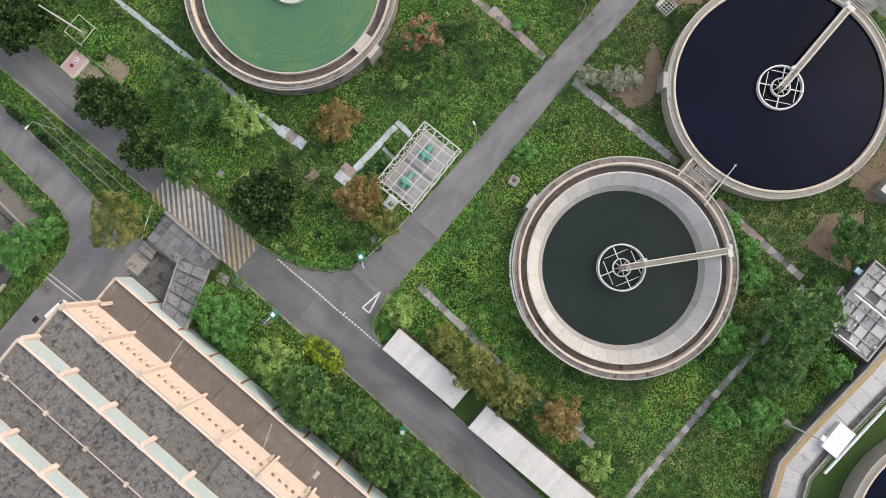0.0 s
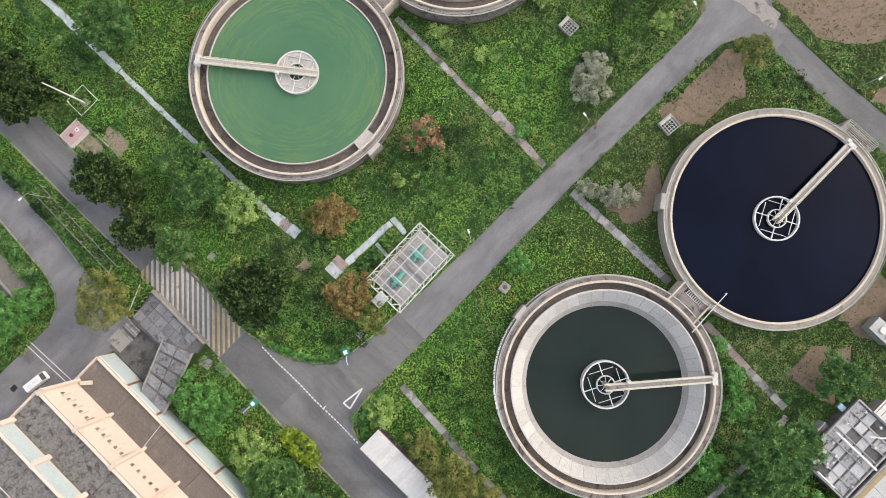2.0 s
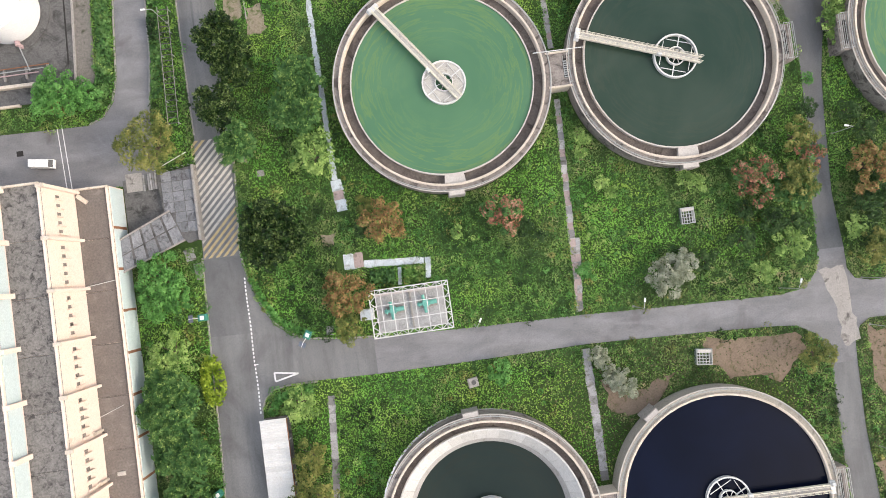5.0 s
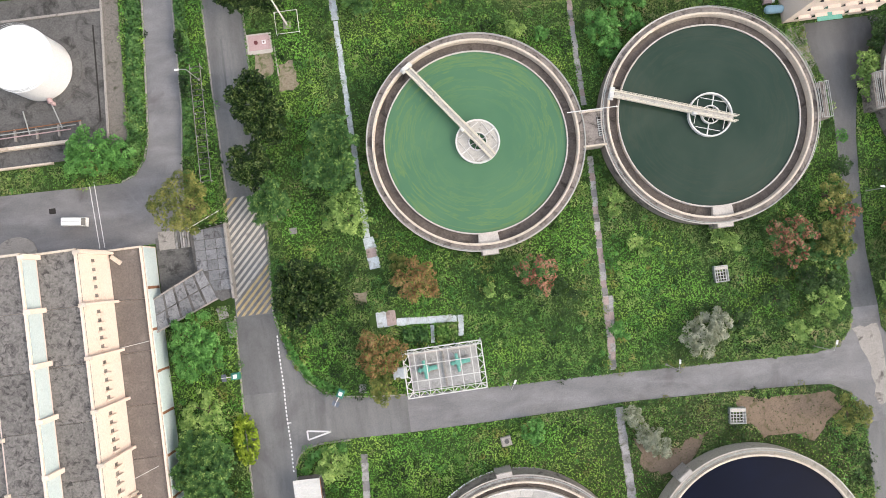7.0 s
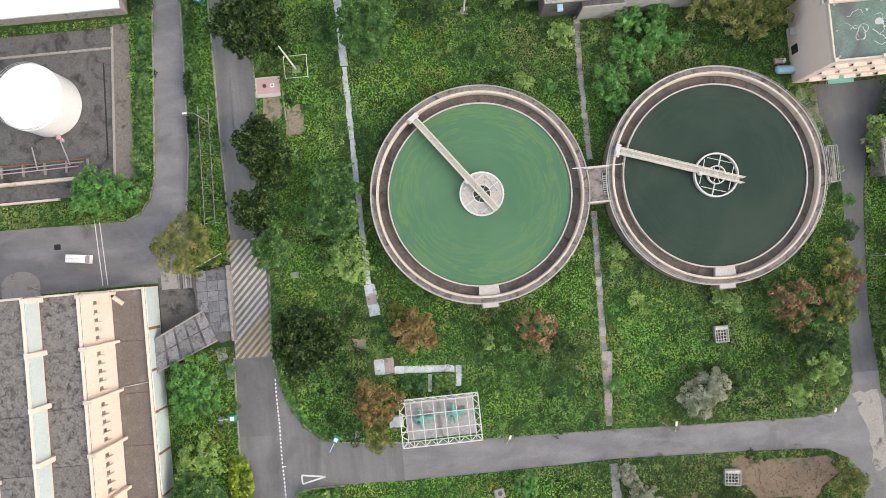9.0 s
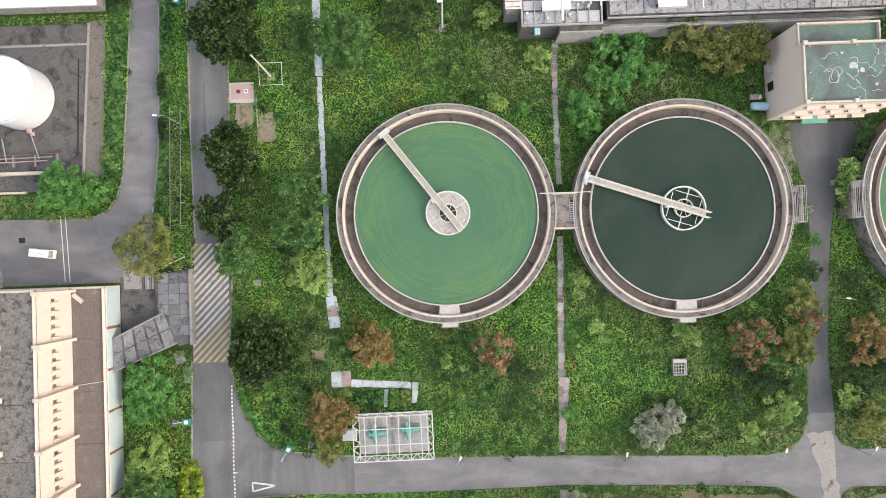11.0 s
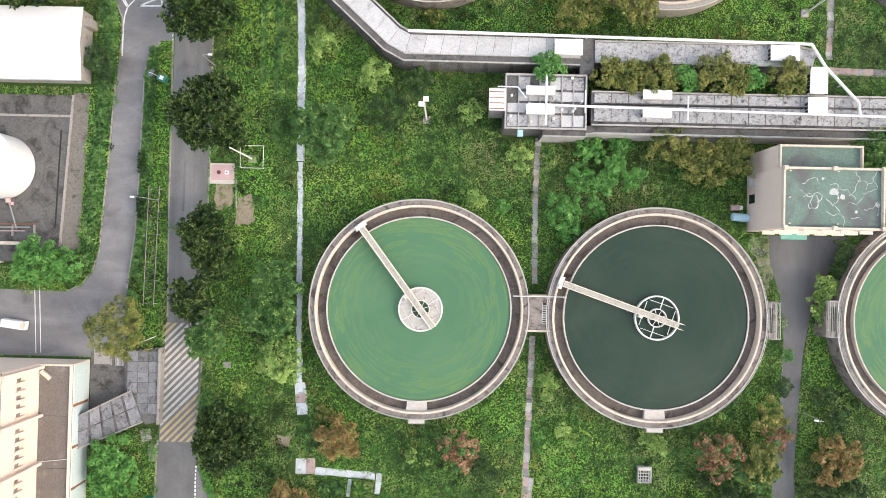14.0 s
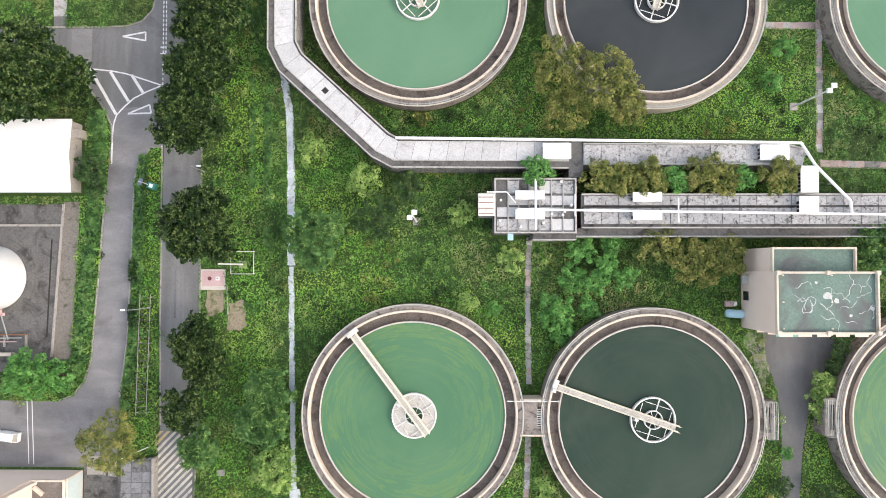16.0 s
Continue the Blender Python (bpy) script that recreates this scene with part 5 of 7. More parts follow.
def gate_block(label, x0, y0, flip=False, base=0.0):
    """The sluice block at a channel's head: cells with slabs and kerbs between."""
    g = thing("sluice_block", label, "sluice structure", (x0, y0, 0), 180 if flip else 0)
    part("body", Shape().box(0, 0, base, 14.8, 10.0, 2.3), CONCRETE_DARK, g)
    for a in ((0, 0, 14.8, 0.3), (0, 9.7, 14.8, 10.0), (0, 0.3, 0.3, 9.7), (14.5, 0.3, 14.8, 9.7)):
        part("rim", Shape().box(*a[:2], 2.3, *a[2:], 2.75, 0.03), CHANNEL_EDGE, g)
    rnd = random.Random(3)
    xs = [0.4, 2.5, 4.4, 6.3, 8.2, 10.3, 12.4, 14.4]
    for i in range(7):
        for j, (ya, yb) in enumerate(((0.4, 2.7), (2.9, 4.8), (5.0, 6.9), (7.1, 9.6))):
            if rnd.random() < 0.12:
                continue
            part("cell_slab", Shape().box(xs[i] + 0.1, ya + 0.1, 2.3, xs[i + 1] - 0.1, yb - 0.1, 2.42 + rnd.uniform(-0.06, 0.05), 0.02), rnd.choice((CHANNEL_GREY, CHANNEL_GREY, CHANNEL_PALE)), g)
    for x in xs[1:-1]:
        part("cell_kerb", Shape().box(x - 0.1, 0.3, 2.3, x + 0.1, 9.7, 2.6), CHANNEL_EDGE, g)
    for k in range(12):
        x, y = rnd.uniform(0.6, 14), rnd.uniform(0.5, 9.4)
        part("gate_gear", Shape().box(x - 0.2, y - 0.2, 2.4, x + 0.2, y + 0.2, rnd.uniform(2.9, 3.4), 0.04), STEEL_WHITE, g)
    part("apron", Shape().box(7.0, -1.0, base, 14.8, 0, 1.9), CONCRETE_DARK, g)
    part("apron_kerb", Shape().box(7.0, -1.2, base, 14.8, -1.0, 2.2), CHANNEL_EDGE, g)
    part("lean_to", Shape().box(-2.6, 3.2, base, 0, 7.0, 2.9), CONCRETE, g)
    mesh = Shape().box(-2.9, 0, 3.0, 0.1, 0.56, 3.06).mesh("roof_sheet", SHEET_WHITE)
    spread([], "roof_sheet", g, mesh, [pose(0, 3.1 + 0.58 * i, 0) for i in range(7)])
    for i in range(4):
        part("rust_streak", Shape().box(-2.8, 3.4 + 1.0 * i, 3.06, -0.2, 3.55 + 1.0 * i, 3.07), RUST, g)
    part("pipe", Shape().tube((7.3, 0.5, 3.6), (7.3, 9.8, 3.6), 0.2, seg=10), COVER_WHITE, g)
    part("pipe", Shape().tube((-1.4, 7.4, 3.2), (2.2, 7.4, 3.2), 0.12, seg=8), COVER_WHITE, g)
    part("pipe", Shape().tube((2.2, 7.4, 3.2), (3.8, 5.4, 3.2), 0.12, seg=8), COVER_WHITE, g)
    part("pipe", Shape().tube((14.4, 3.0, 3.2), (14.4, 7.0, 3.2), 0.14, seg=8), COVER_WHITE, g)
    part("duct", Shape().box(2.5, -1.2, 1.2, 3.5, 0.0, 1.8), LIGHT_BLUE, g)
    return g


raised(gate_block("grey concrete sluice block with cells and gate gear", 34.1, 87.3, base=-CHANNEL_RISE))


def cover_box(x0, y0, x1, y1, z=2.5, h=1.1):
    c = thing("cover_box", "clean white metal cover box on the channel", "cover box", group="white covers on the channels")
    part("lid", Shape().box(x0, y0, z + h - 0.1, x1, y1, z + h, 0.04), COVER_WHITE, c)
    skirt = part("skirt", Shape().box(x0 + 0.1, y0 + 0.1, z, x1 - 0.1, y1 - 0.1, z + h - 0.1), STEEL_WHITE, c)
    # near-black plates paint the shade of openings in the skirt
    mesh = Shape().box(x0 - 0.02, -0.25, z + 0.2, x0 + 0.12, 0.25, z + h - 0.25).mesh("vent_shade", DARK_GAP)
    spread([], "vent_shade", skirt, mesh, [pose(-0.0, y0 + 0.5 + 0.7 * i, 0) for i in range(max(1, int((y1 - y0 - 0.6) / 0.7)))])
    return c


for b in ((42.7, 100.6, 47.8, 103.4), (81.4, 100.3, 86.6, 103.1), (88.5, 94.5, 91.7, 99.3), (88.2, 90.8, 91.7, 93.9), (58.7, 92.9, 63.9, 94.6), (58.7, 89.6, 63.9, 91.2), (37.8, 93.3, 43.0, 94.9), (37.8, 89.8, 43.0, 91.5)):
    raised(cover_box(*b))

south = thing("south_channel", "long blotched concrete channel with sills and a white pipe", "water channel")
raised(south)
part("body", Shape().box(49.8, 88.2, -CHANNEL_RISE, 125, 94.4, 2.2), CONCRETE_DARK, south)
for i in range(24):
    x = 50.3 + 3.1 * i
    part("cover_slab", Shape().box(x, 92.4, 2.2, x + 3.0, 94.1, 2.42, 0.02), CHANNEL_GREY, south)
    part("cover_slab", Shape().box(x, 89.0, 2.2, x + 3.0, 92.0, 2.42, 0.02), CHANNEL_GREY, south)
for y in (88.2, 94.2):
    part("edge", Shape().box(49.8, y, -CHANNEL_RISE, 125, y + 0.25, 2.75), CHANNEL_EDGE, south)
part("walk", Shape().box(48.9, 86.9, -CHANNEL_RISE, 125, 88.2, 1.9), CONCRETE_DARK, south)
part("walk_edge", Shape().box(48.9, 86.7, -CHANNEL_RISE, 125, 86.9, 2.2), CHANNEL_EDGE, south)
walk_rail(south, [(50, 86.8), (125, 86.6)], 0, 2.2)
part("gap", Shape().box(49.9, 91.9, 2.43, 88, 92.15, 2.44), DARK_GAP, south)


def white_pipe(label, pts, r=0.26):
    p = thing("service_pipe", label, "pipe")
    for a, b in zip(pts, pts[1:]):
        part("pipe", Shape().tube(a, b, r, seg=12), COVER_WHITE, p, smooth=False)
    for (xa, ya, za), (xb, yb, zb) in zip(pts, pts[1:]):
        n = max(1, int(math.hypot(xb - xa, yb - ya) / 7))
        for i in range(n):
            t = (i + 0.5) / n
            x, y, z = xa + (xb - xa) * t, ya + (yb - ya) * t, za + (zb - za) * t
            part("support", Shape().box(x - 0.12, y - 0.12, 2.1, x + 0.12, y + 0.12, z - r * 0.9), GALV, p)
            part("flange", Shape().tube((x - 0.06 * (xb - xa) / 7, y - 0.06 * (yb - ya) / 7, z), (x + 0.02, y, z), r + 0.05, seg=12), STEEL_WHITE, p)
    return p


raised(white_pipe("white service pipe along the channel edge", [(16.3, 104.5, 3.2), (81.0, 103.6, 3.2), (88.8, 103.4, 3.4), (91.2, 99.4, 3.5), (97.3, 93.0, 3.5), (97.5, 90.7, 3.5)]))
raised(white_pipe("white service pipe down the middle of the channel", [(38.2, 91.6, 3.4), (48.6, 91.4, 3.4), (125, 90.3, 3.4)], 0.22))
raised(white_pipe("short white branch pipe", [(66.9, 89.2, 3.3), (66.9, 93.6, 3.3)], 0.14))

# southern channel and sluice
south_line = [(2.6, -112), (2.8, -76), (5.0, -71.2), (9.6, -69.3), (15.4, -69.4), (31.0, -70.6), (70, -71.2)]
ch = channel("railed concrete channel with an ochre walk", south_line, 2.9, CHANNEL_PALE)
walk_rail(ch, south_line, 2.75, 2.5)
walk_rail(ch, south_line, -2.75, 2.5)
part("ochre_walk", band(Shape(), south_line, 1.4, 2.4, 2.5, 2.52), OCHRE, ch, "ochre painted walkway")
cover_box(15.6, -72.9, 21.0, -69.6)
white_pipe("white service pipe along the south channel", [(12.4, -73.2, 3.2), (31.0, -74.2, 3.2), (60, -74.6, 3.2)])
gate_block("grey concrete sluice block with rusty lean-to", 47.0, -57.2, True)
shed = thing("red_roofed_shed", "small shed with a dark red roof and white frame", "shed")
part("wall", Shape().box(58.5, -60, 0, 70, -54, 2.6), CREAM, shed)
part("roof", Shape().box(60.0, -60.4, 2.7, 72, -52.2, 2.9, 0.03), BRICK_RED, shed)
part("frame", Shape().box(57.2, -54.6, 0.2, 60.0, -50.2, 2.6, 0.05), GALV, shed)
for y in (-53.8, -52.2):
    part("fan", Shape().tube((58.6, y, 2.6), (58.6, y, 2.9), 0.65, seg=20), STEEL_WHITE, shed)
house = thing("cream_control_house", "cream flat-roofed control house beside the lane", "building")
part("wall", Shape().box(73.6, -62, 0, 83.0, -39.6, 3.6), CREAM, house)
part("roof", Shape().box(73.3, -62.3, 3.6, 83.2, -39.3, 3.85, 0.05), CREAM, house)
part("kerb", Shape().box(73.3, -62.3, 3.85, 73.6, -39.3, 4.1, 0.04), PEACH, house)

# ---------------------------------------------------------------- shelters, pens, masts and small things
def shelter(label, x0, x1, y0, y1):
    """An open lean-to of white roofing sheets on steel posts."""
    s = thing("parking_shelter", label, "shelter", group="white sheet shelters by the road")
    n = round((y1 - y0) / 1.0)
    d = (y1 - y0) / n
    v, f = [], []
    k = 4
    for i in range(k + 1):
        y = d * i / k
        z = 0.05 if i % 2 else 0.0
        v += [(x0, y, 2.7 + z), (x1, y, 3.1 + z), (x0, y, 2.66 + z), (x1, y, 3.06 + z)]
    for i in range(k):
        a, b = 4 * i, 4 * (i + 1)
        f += [(a, a + 1, b + 1, b), (a + 2, b + 2, b + 3, a + 3)]
    mesh = Shape().add(v, f).mesh("roof_sheet", SHEET_WHITE)
    spread([], "roof_sheet", s, mesh, [pose(0, y0 + d * i, 0.0) for i in range(n)])
    part("rear_beam", Shape().box(x1 - 0.1, y0, 2.7, x1 + 0.08, y1, 3.02), RUST, s, "rusty rear edge beam")
    part("front_beam", Shape().box(x0, y0, 2.45, x0 + 0.12, y1, 2.64), STEEL_WHITE, s)
    for yy in (y0, y1):
        part("end_trim", Shape().beam((x0, yy, 2.78), (x1, yy, 3.18), 0.14, 0.1), STEEL_WHITE, s)
    m = max(2, round((y1 - y0) / 4))
    post = Shape().box(-0.07, -0.07, 0, 0.07, 0.07, 2.6).mesh("post", GALV)
    spread([], "post", s, post, [pose(x, y0 + 0.3 + (y1 - y0 - 0.6) * i / m, 0) for i in range(m + 1) for x in (x0 + 0.3, x1 - 0.3)])
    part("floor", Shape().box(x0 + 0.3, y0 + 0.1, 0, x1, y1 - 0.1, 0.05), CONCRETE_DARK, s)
    return s


shelter("white corrugated parking shelter beside the road", -20.6, -15.8, -17.2, -0.9)
shelter("long white corrugated parking shelter with rusty edge", -21.4, -16.3, -47.0, -21.5)
shelter("long white corrugated parking shelter with rusty edge", -22.0, -17.0, -72.0, -49.0)


def pump_pen():
    """Two teal pumps on a slab under a square lattice frame."""
    p = thing("pump_pen", "white lattice steel frame over a concrete pump slab", "steel frame", (8.65, 15.2, 0), 0.8)
    part("slab", Shape().box(-6.3, -3.6, 0, 6.3, 3.5, 0.6, 0.04), PALE_SLAB, p)
    part("back_wall", Shape().box(-6.3, 3.1, 0.6, 6.3, 3.4, 1.6, 0.03), WEIR, p)
    part("middle_wall", Shape().box(-0.15, -3.4, 0.6, 0.15, 3.1, 1.0), CONCRETE, p)
    X, Y, H = 7.1, 4.25, 3.2
    for x in (-X, X):
        part("chord", Shape().beam((x, -Y, H), (x, Y, H), 0.17, 0.14), STEEL_WHITE, p)
        part("chord", Shape().beam((x * 0.86, -Y, H - 0.9), (x * 0.86, Y, H - 0.9), 0.13, 0.1), STEEL_WHITE, p)
    for y in (-Y, Y):
        part("chord", Shape().beam((-X, y, H), (X, y, H), 0.17, 0.14), STEEL_WHITE, p)
        part("chord", Shape().beam((-X, y * 0.82, H - 0.9), (X, y * 0.82, H - 0.9), 0.13, 0.1), STEEL_WHITE, p)
    for k in range(1, 7):
        x = -X + 2 * X * k / 7
        part("purlin", Shape().beam((x, -Y, H), (x, Y, H), 0.13, 0.1), STEEL_WHITE, p)
    for k in range(1, 3):
        y = -Y + 2 * Y * k / 3
        part("purlin", Shape().beam((-X, y, H), (X, y, H), 0.13, 0.1), STEEL_WHITE, p)
    for k in range(7):
        xa, xb = -X + 2 * X * k / 7, -X + 2 * X * (k + 1) / 7
        xm = (xa + xb) / 2
        for y in (-Y, Y):
            part("brace", Shape().beam((xa, y, H), (xm, y * 0.82, H - 0.9), 0.12, 0.08), STEEL_WHITE, p)
            part("brace", Shape().beam((xm, y * 0.82, H - 0.9), (xb, y, H), 0.12, 0.08), STEEL_WHITE, p)
    for k in range(4):
        ya, yb = -Y + 2 * Y * k / 4, -Y + 2 * Y * (k + 1) / 4
        for x in (-X, X):
            part("brace", Shape().beam((x, ya, H), (x * 0.86, (ya + yb) / 2, H - 0.9), 0.12, 0.08), STEEL_WHITE, p)
            part("brace", Shape().beam((x * 0.86, (ya + yb) / 2, H - 0.9), (x, yb, H), 0.12, 0.08), STEEL_WHITE, p)
    mesh = Shape().box(-0.09, -0.09, 0, 0.09, 0.09, H).mesh("post", GALV)
    spread([], "post", p, mesh, [pose(x, y, 0) for x in (-X, -X / 3, X / 3, X) for y in (-Y, Y)])
    return p


pump_pen()


def pump(x, y):
    p = thing("pump", "teal painted pump with motor and crossed pipes", "pump", (x, y, 0.6), 5, group="teal pumps on the slab")
    part("casing", Shape().tube((0, 0, 0.7), (0, 0, 1.1), 0.75, 0.65, 20), TEAL, p)
    part("motor", Shape().tube((0.4, 0, 0.9), (2.0, 0, 0.9), 0.42, seg=16), TEAL, p)
    part("pipe", Shape().tube((-0.3, -1.7, 0.7), (-0.3, 1.6, 0.7), 0.3, seg=12), TEAL, p)
    part("flange", Shape().tube((-1.3, 0, 0.7), (-1.15, 0, 0.7), 0.55, seg=16), TEAL, p)
    part("suction_pipe", Shape().tube((-1.6, 0, 0.7), (0, 0, 0.7), 0.3, seg=12), TEAL, p)
    part("base", Shape().box(-1.4, -0.8, 0, 2.0, 0.8, 0.35, 0.04), CONCRETE, p)
    return p


pump(5.4, 15.4)
pump(11.4, 15.9)
tray = thing("vent_cabinet", "pale grey cabinet against the pump pen", "cabinet", (0.6, 15.2, 0))
part("body", Shape().box(-1.3, -1.0, 0, 1.2, 1.0, 1.3, 0.05), STEEL_WHITE, tray)
part("lid", Shape().box(-1.2, -0.9, 1.3, 1.1, 0.9, 1.36, 0.02), BLUE_SLAB, tray)


def grate_box(x, y, turn, w=2.5, l=3.0):
    g = thing("grated_box", "galvanised grated box in the grass", "grate", (x, y, 0), turn, group="grated boxes")
    for a in ((-w / 2, -l / 2, w / 2, -l / 2 + 0.15), (-w / 2, l / 2 - 0.15, w / 2, l / 2), (-w / 2, -l / 2 + 0.15, -w / 2 + 0.15, l / 2 - 0.15), (w / 2 - 0.15, -l / 2 + 0.15, w / 2, l / 2 - 0.15)):
        part("side", Shape().box(a[0], a[1], 0, a[2], a[3], 1.1, 0.02), GALV, g)
    part("pit", Shape().box(-w / 2 + 0.15, -l / 2 + 0.15, 0, w / 2 - 0.15, l / 2 - 0.15, 0.3), DARK_GAP, g)
    mesh = Shape().box(-w / 2 + 0.1, -0.06, 0.98, w / 2 - 0.1, 0.06, 1.08).mesh("bar", GALV)
    spread([], "bar", g, mesh, [pose(0, -l / 2 + l * i / 5, 0) for i in range(1, 5)])
    mesh = Shape().box(-0.06, -l / 2 + 0.1, 0.97, 0.06, l / 2 - 0.1, 1.07).mesh("bar", GALV)
    spread([], "bar", g, mesh, [pose(-w / 2 + w * i / 5, 0, 0) for i in range(1, 5)])
    part("concrete_cap", Shape().box(-w / 2 + 0.2, l / 2 - 0.7, 1.08, w / 2 - 0.2, l / 2 - 0.2, 1.12), WEIR, g)
    return g


grate_box(61.0, 25.4, 0)
grate_box(60.3, -0.5, -6, 2.9, 2.9)


def mast(label, x, y, height, heads):
    """A tall floodlight mast with its lamps on a cross arm."""
    m = thing("light_mast", label, "light mast", (x, y, 0), group="tall floodlight masts")
    part("pole", Shape().tube((0, 0, 0), (0, 0, height), 0.19, 0.12, 10), STEEL_WHITE, m)
    part("base", Shape().box(-0.7, -0.7, 0, 0.7, 0.7, 0.35, 0.05), CONCRETE, m)
    if heads:
        part("cross_arm", Shape().beam((-0.6, -0.4, height), (0.5, 0.6, height), 0.14, 0.14), STEEL_WHITE, m)
        for sx, sy in ((-0.45, -0.35), (0.3, 0.5)):
            part("floodlight", Shape().box(sx - 0.45, sy - 0.4, height - 0.1, sx + 0.45, sy + 0.4, height + 0.25, 0.08), COVER_WHITE, m)
    return m


mast("tall white floodlight mast among shrubs", 20.0, 89.3, 13.6, True)
mast("tall white floodlight mast near the slab path", 89.2, 110.4, 12.0, True)
mast("tall white floodlight mast beside the south channel", 15.3, -64.6, 12.0, True)
mast("plain white steel mast inside a low square rail", -12.0, 81.4, 12.4, False)
pen = thing("mast_rail", "low white square rail round the mast", "rail", (-11.9, 81.7, 0))
for p, q in (((-2.1, -2.05), (2.1, -2.05)), ((2.1, -2.05), (2.1, 2.05)), ((2.1, 2.05), (-2.1, 2.05)), ((-2.1, 2.05), (-2.1, -2.05))):
    part("bar", Shape().tube((*p, 0.8), (*q, 0.8), 0.06, seg=6), STEEL_WHITE, pen)
    part("post", Shape().tube((*p, 0), (*p, 0.8), 0.06, seg=6), STEEL_WHITE, pen)


def street_lamp(x, y, turn, height=8.0):
    s = thing("street_lamp", "slim grey street lamp with a white head", "street lamp", (x, y, 0), turn, group="street lamps along the lanes")
    part("pole", Shape().tube((0, 0, 0), (0, 0, height - 0.3), 0.09, 0.06, 8), GALV, s)
    part("arm", Shape().tube((0, 0, height - 0.3), (1.3, 0, height), 0.05, seg=6), GALV, s)
    head = part("head", Shape().box(1.1, -0.16, height - 0.06, 1.85, 0.16, height + 0.1, 0.05), COVER_WHITE, s)
    part("lens", Shape().box(1.2, -0.12, height - 0.09, 1.8, 0.12, height - 0.06), WEIR, head)
    part("foot", Shape().box(-0.2, -0.2, 0, 0.2, 0.2, 0.2, 0.03), CONCRETE, s)
    return s


for x, y, t in ((-29.4, 73.4, 180), (-19.4, 98.6, 0), (19.7, 10.7, 60), (49.0, 10.2, 80), (76.3, 10.0, 70), (90.2, 37.0, 170), (91.6, 9.9, 60), (91.8, 1.2, 120), (90.3, -21.0, 170)):
    street_lamp(x, y, t, 6.5)


def solar_box(x, y, turn, tall=True):
    """A small green control box with a solar panel on a bracket."""
    b = thing("solar_control_box", "green control box with a tilted solar panel", "control box", (x, y, 0), turn, group="solar control boxes")
    part("cabinet", Shape().box(-0.75, -0.6, 0, 0.75, 0.6, 1.3, 0.06), GREEN_BOX, b)
    part("lid", Shape().box(-0.35, -0.35, 1.3, 0.35, 0.35, 1.42, 0.05), COVER_WHITE, b)
    part("bracket", Shape().tube((-0.6, 0, 1.2), (-1.7, 0.1, 1.9), 0.07, seg=6), STEEL_WHITE, b)
    s = Shape().add([(-2.3, -0.6, 1.7), (-1.3, -0.6, 2.1), (-1.3, 0.7, 2.1), (-2.3, 0.7, 1.7), (-2.3, -0.6, 1.64), (-1.3, -0.6, 2.04), (-1.3, 0.7, 2.04), (-2.3, 0.7, 1.64)], [(0, 1, 2, 3), (7, 6, 5, 4), (0, 4, 5, 1), (1, 5, 6, 2), (2, 6, 7, 3), (3, 7, 4, 0)])
    panel = part("panel", s, SOLAR, b, "grey solar panel")
    part("panel_frame", Shape().beam((-2.3, 0.05, 1.74), (-1.3, 0.05, 2.14), 0.08, 0.03), COVER_WHITE, panel)
    return b


solar_box(-29.0, 18.6, 0)
solar_box(-28.7, 95.8, -20)
solar_box(-10.6, 13.0, 60)
solar_box(-30.0, -13.2, 30)
van = thing("parked_van", "small white parked van on the yard", "van", (-54.4, 50.1, 0), -7.5)
part("body", Shape().add([(-2.1, -0.8, 0.35), (2.1, -0.8, 0.35), (2.1, 0.8, 0.35), (-2.1, 0.8, 0.35), (-2.1, -0.8, 1.2), (2.1, -0.8, 1.1), (2.1, 0.8, 1.1), (-2.1, 0.8, 1.2), (-2.05, -0.7, 1.88), (1.35, -0.7, 1.88), (1.35, 0.7, 1.88), (-2.05, 0.7, 1.88)],
                          [(0, 3, 2, 1), (0, 1, 5, 4), (1, 2, 6, 5), (2, 3, 7, 6), (3, 0, 4, 7), (4, 5, 9, 8), (5, 6, 10, 9), (6, 7, 11, 10), (7, 4, 8, 11), (8, 9, 10, 11)]), CAR_WHITE, van)
part("windscreen", Shape().add([(1.46, -0.66, 1.78), (2.02, -0.72, 1.2), (2.02, 0.72, 1.2), (1.46, 0.66, 1.78)], [(0, 1, 2, 3)]), CAR_GLASS, van)
part("roof_seam", Shape().box(-1.9, -0.02, 1.88, 1.2, 0.02, 1.9), GALV, van)
for x in (-1.35, 1.35):
    for y in (-0.72, 0.72):
        tyre = part("wheel", Shape().tube((x, y - 0.11, 0.32), (x, y + 0.11, 0.32), 0.32, seg=16), RUBBER, van)
        part("hub", Shape().tube((x, y - 0.12, 0.32), (x, y + 0.12, 0.32), 0.17, seg=12), GALV, tyre)
slab = thing("hydrant_slab", "faded red slab with two hydrant lids", "concrete slab", (-17.5, 78.8, 0))
part("slab", Shape().box(-2.0, -1.4, 0, 2.0, 1.4, 0.16, 0.03), PINK, slab)
part("border", Shape().box(-2.3, -2.1, 0, 2.3, 1.7, 0.1, 0.02), WEIR, slab)
part("lid", Shape().tube((-0.6, 0, 0.16), (-0.6, 0, 0.3), 0.38, seg=8), BRICK_RED, slab)
part("lid_frame", Shape().box(0.5, -0.35, 0.16, 1.2, 0.35, 0.24, 0.02), COVER_WHITE, slab)
part("lid", Shape().box(0.7, -0.15, 0.24, 1.0, 0.15, 0.28), BRICK_RED, slab)
pole = thing("concrete_post", "thin pale concrete post lying in the grass", "post", (-14.8, 75.0, 0), 92)
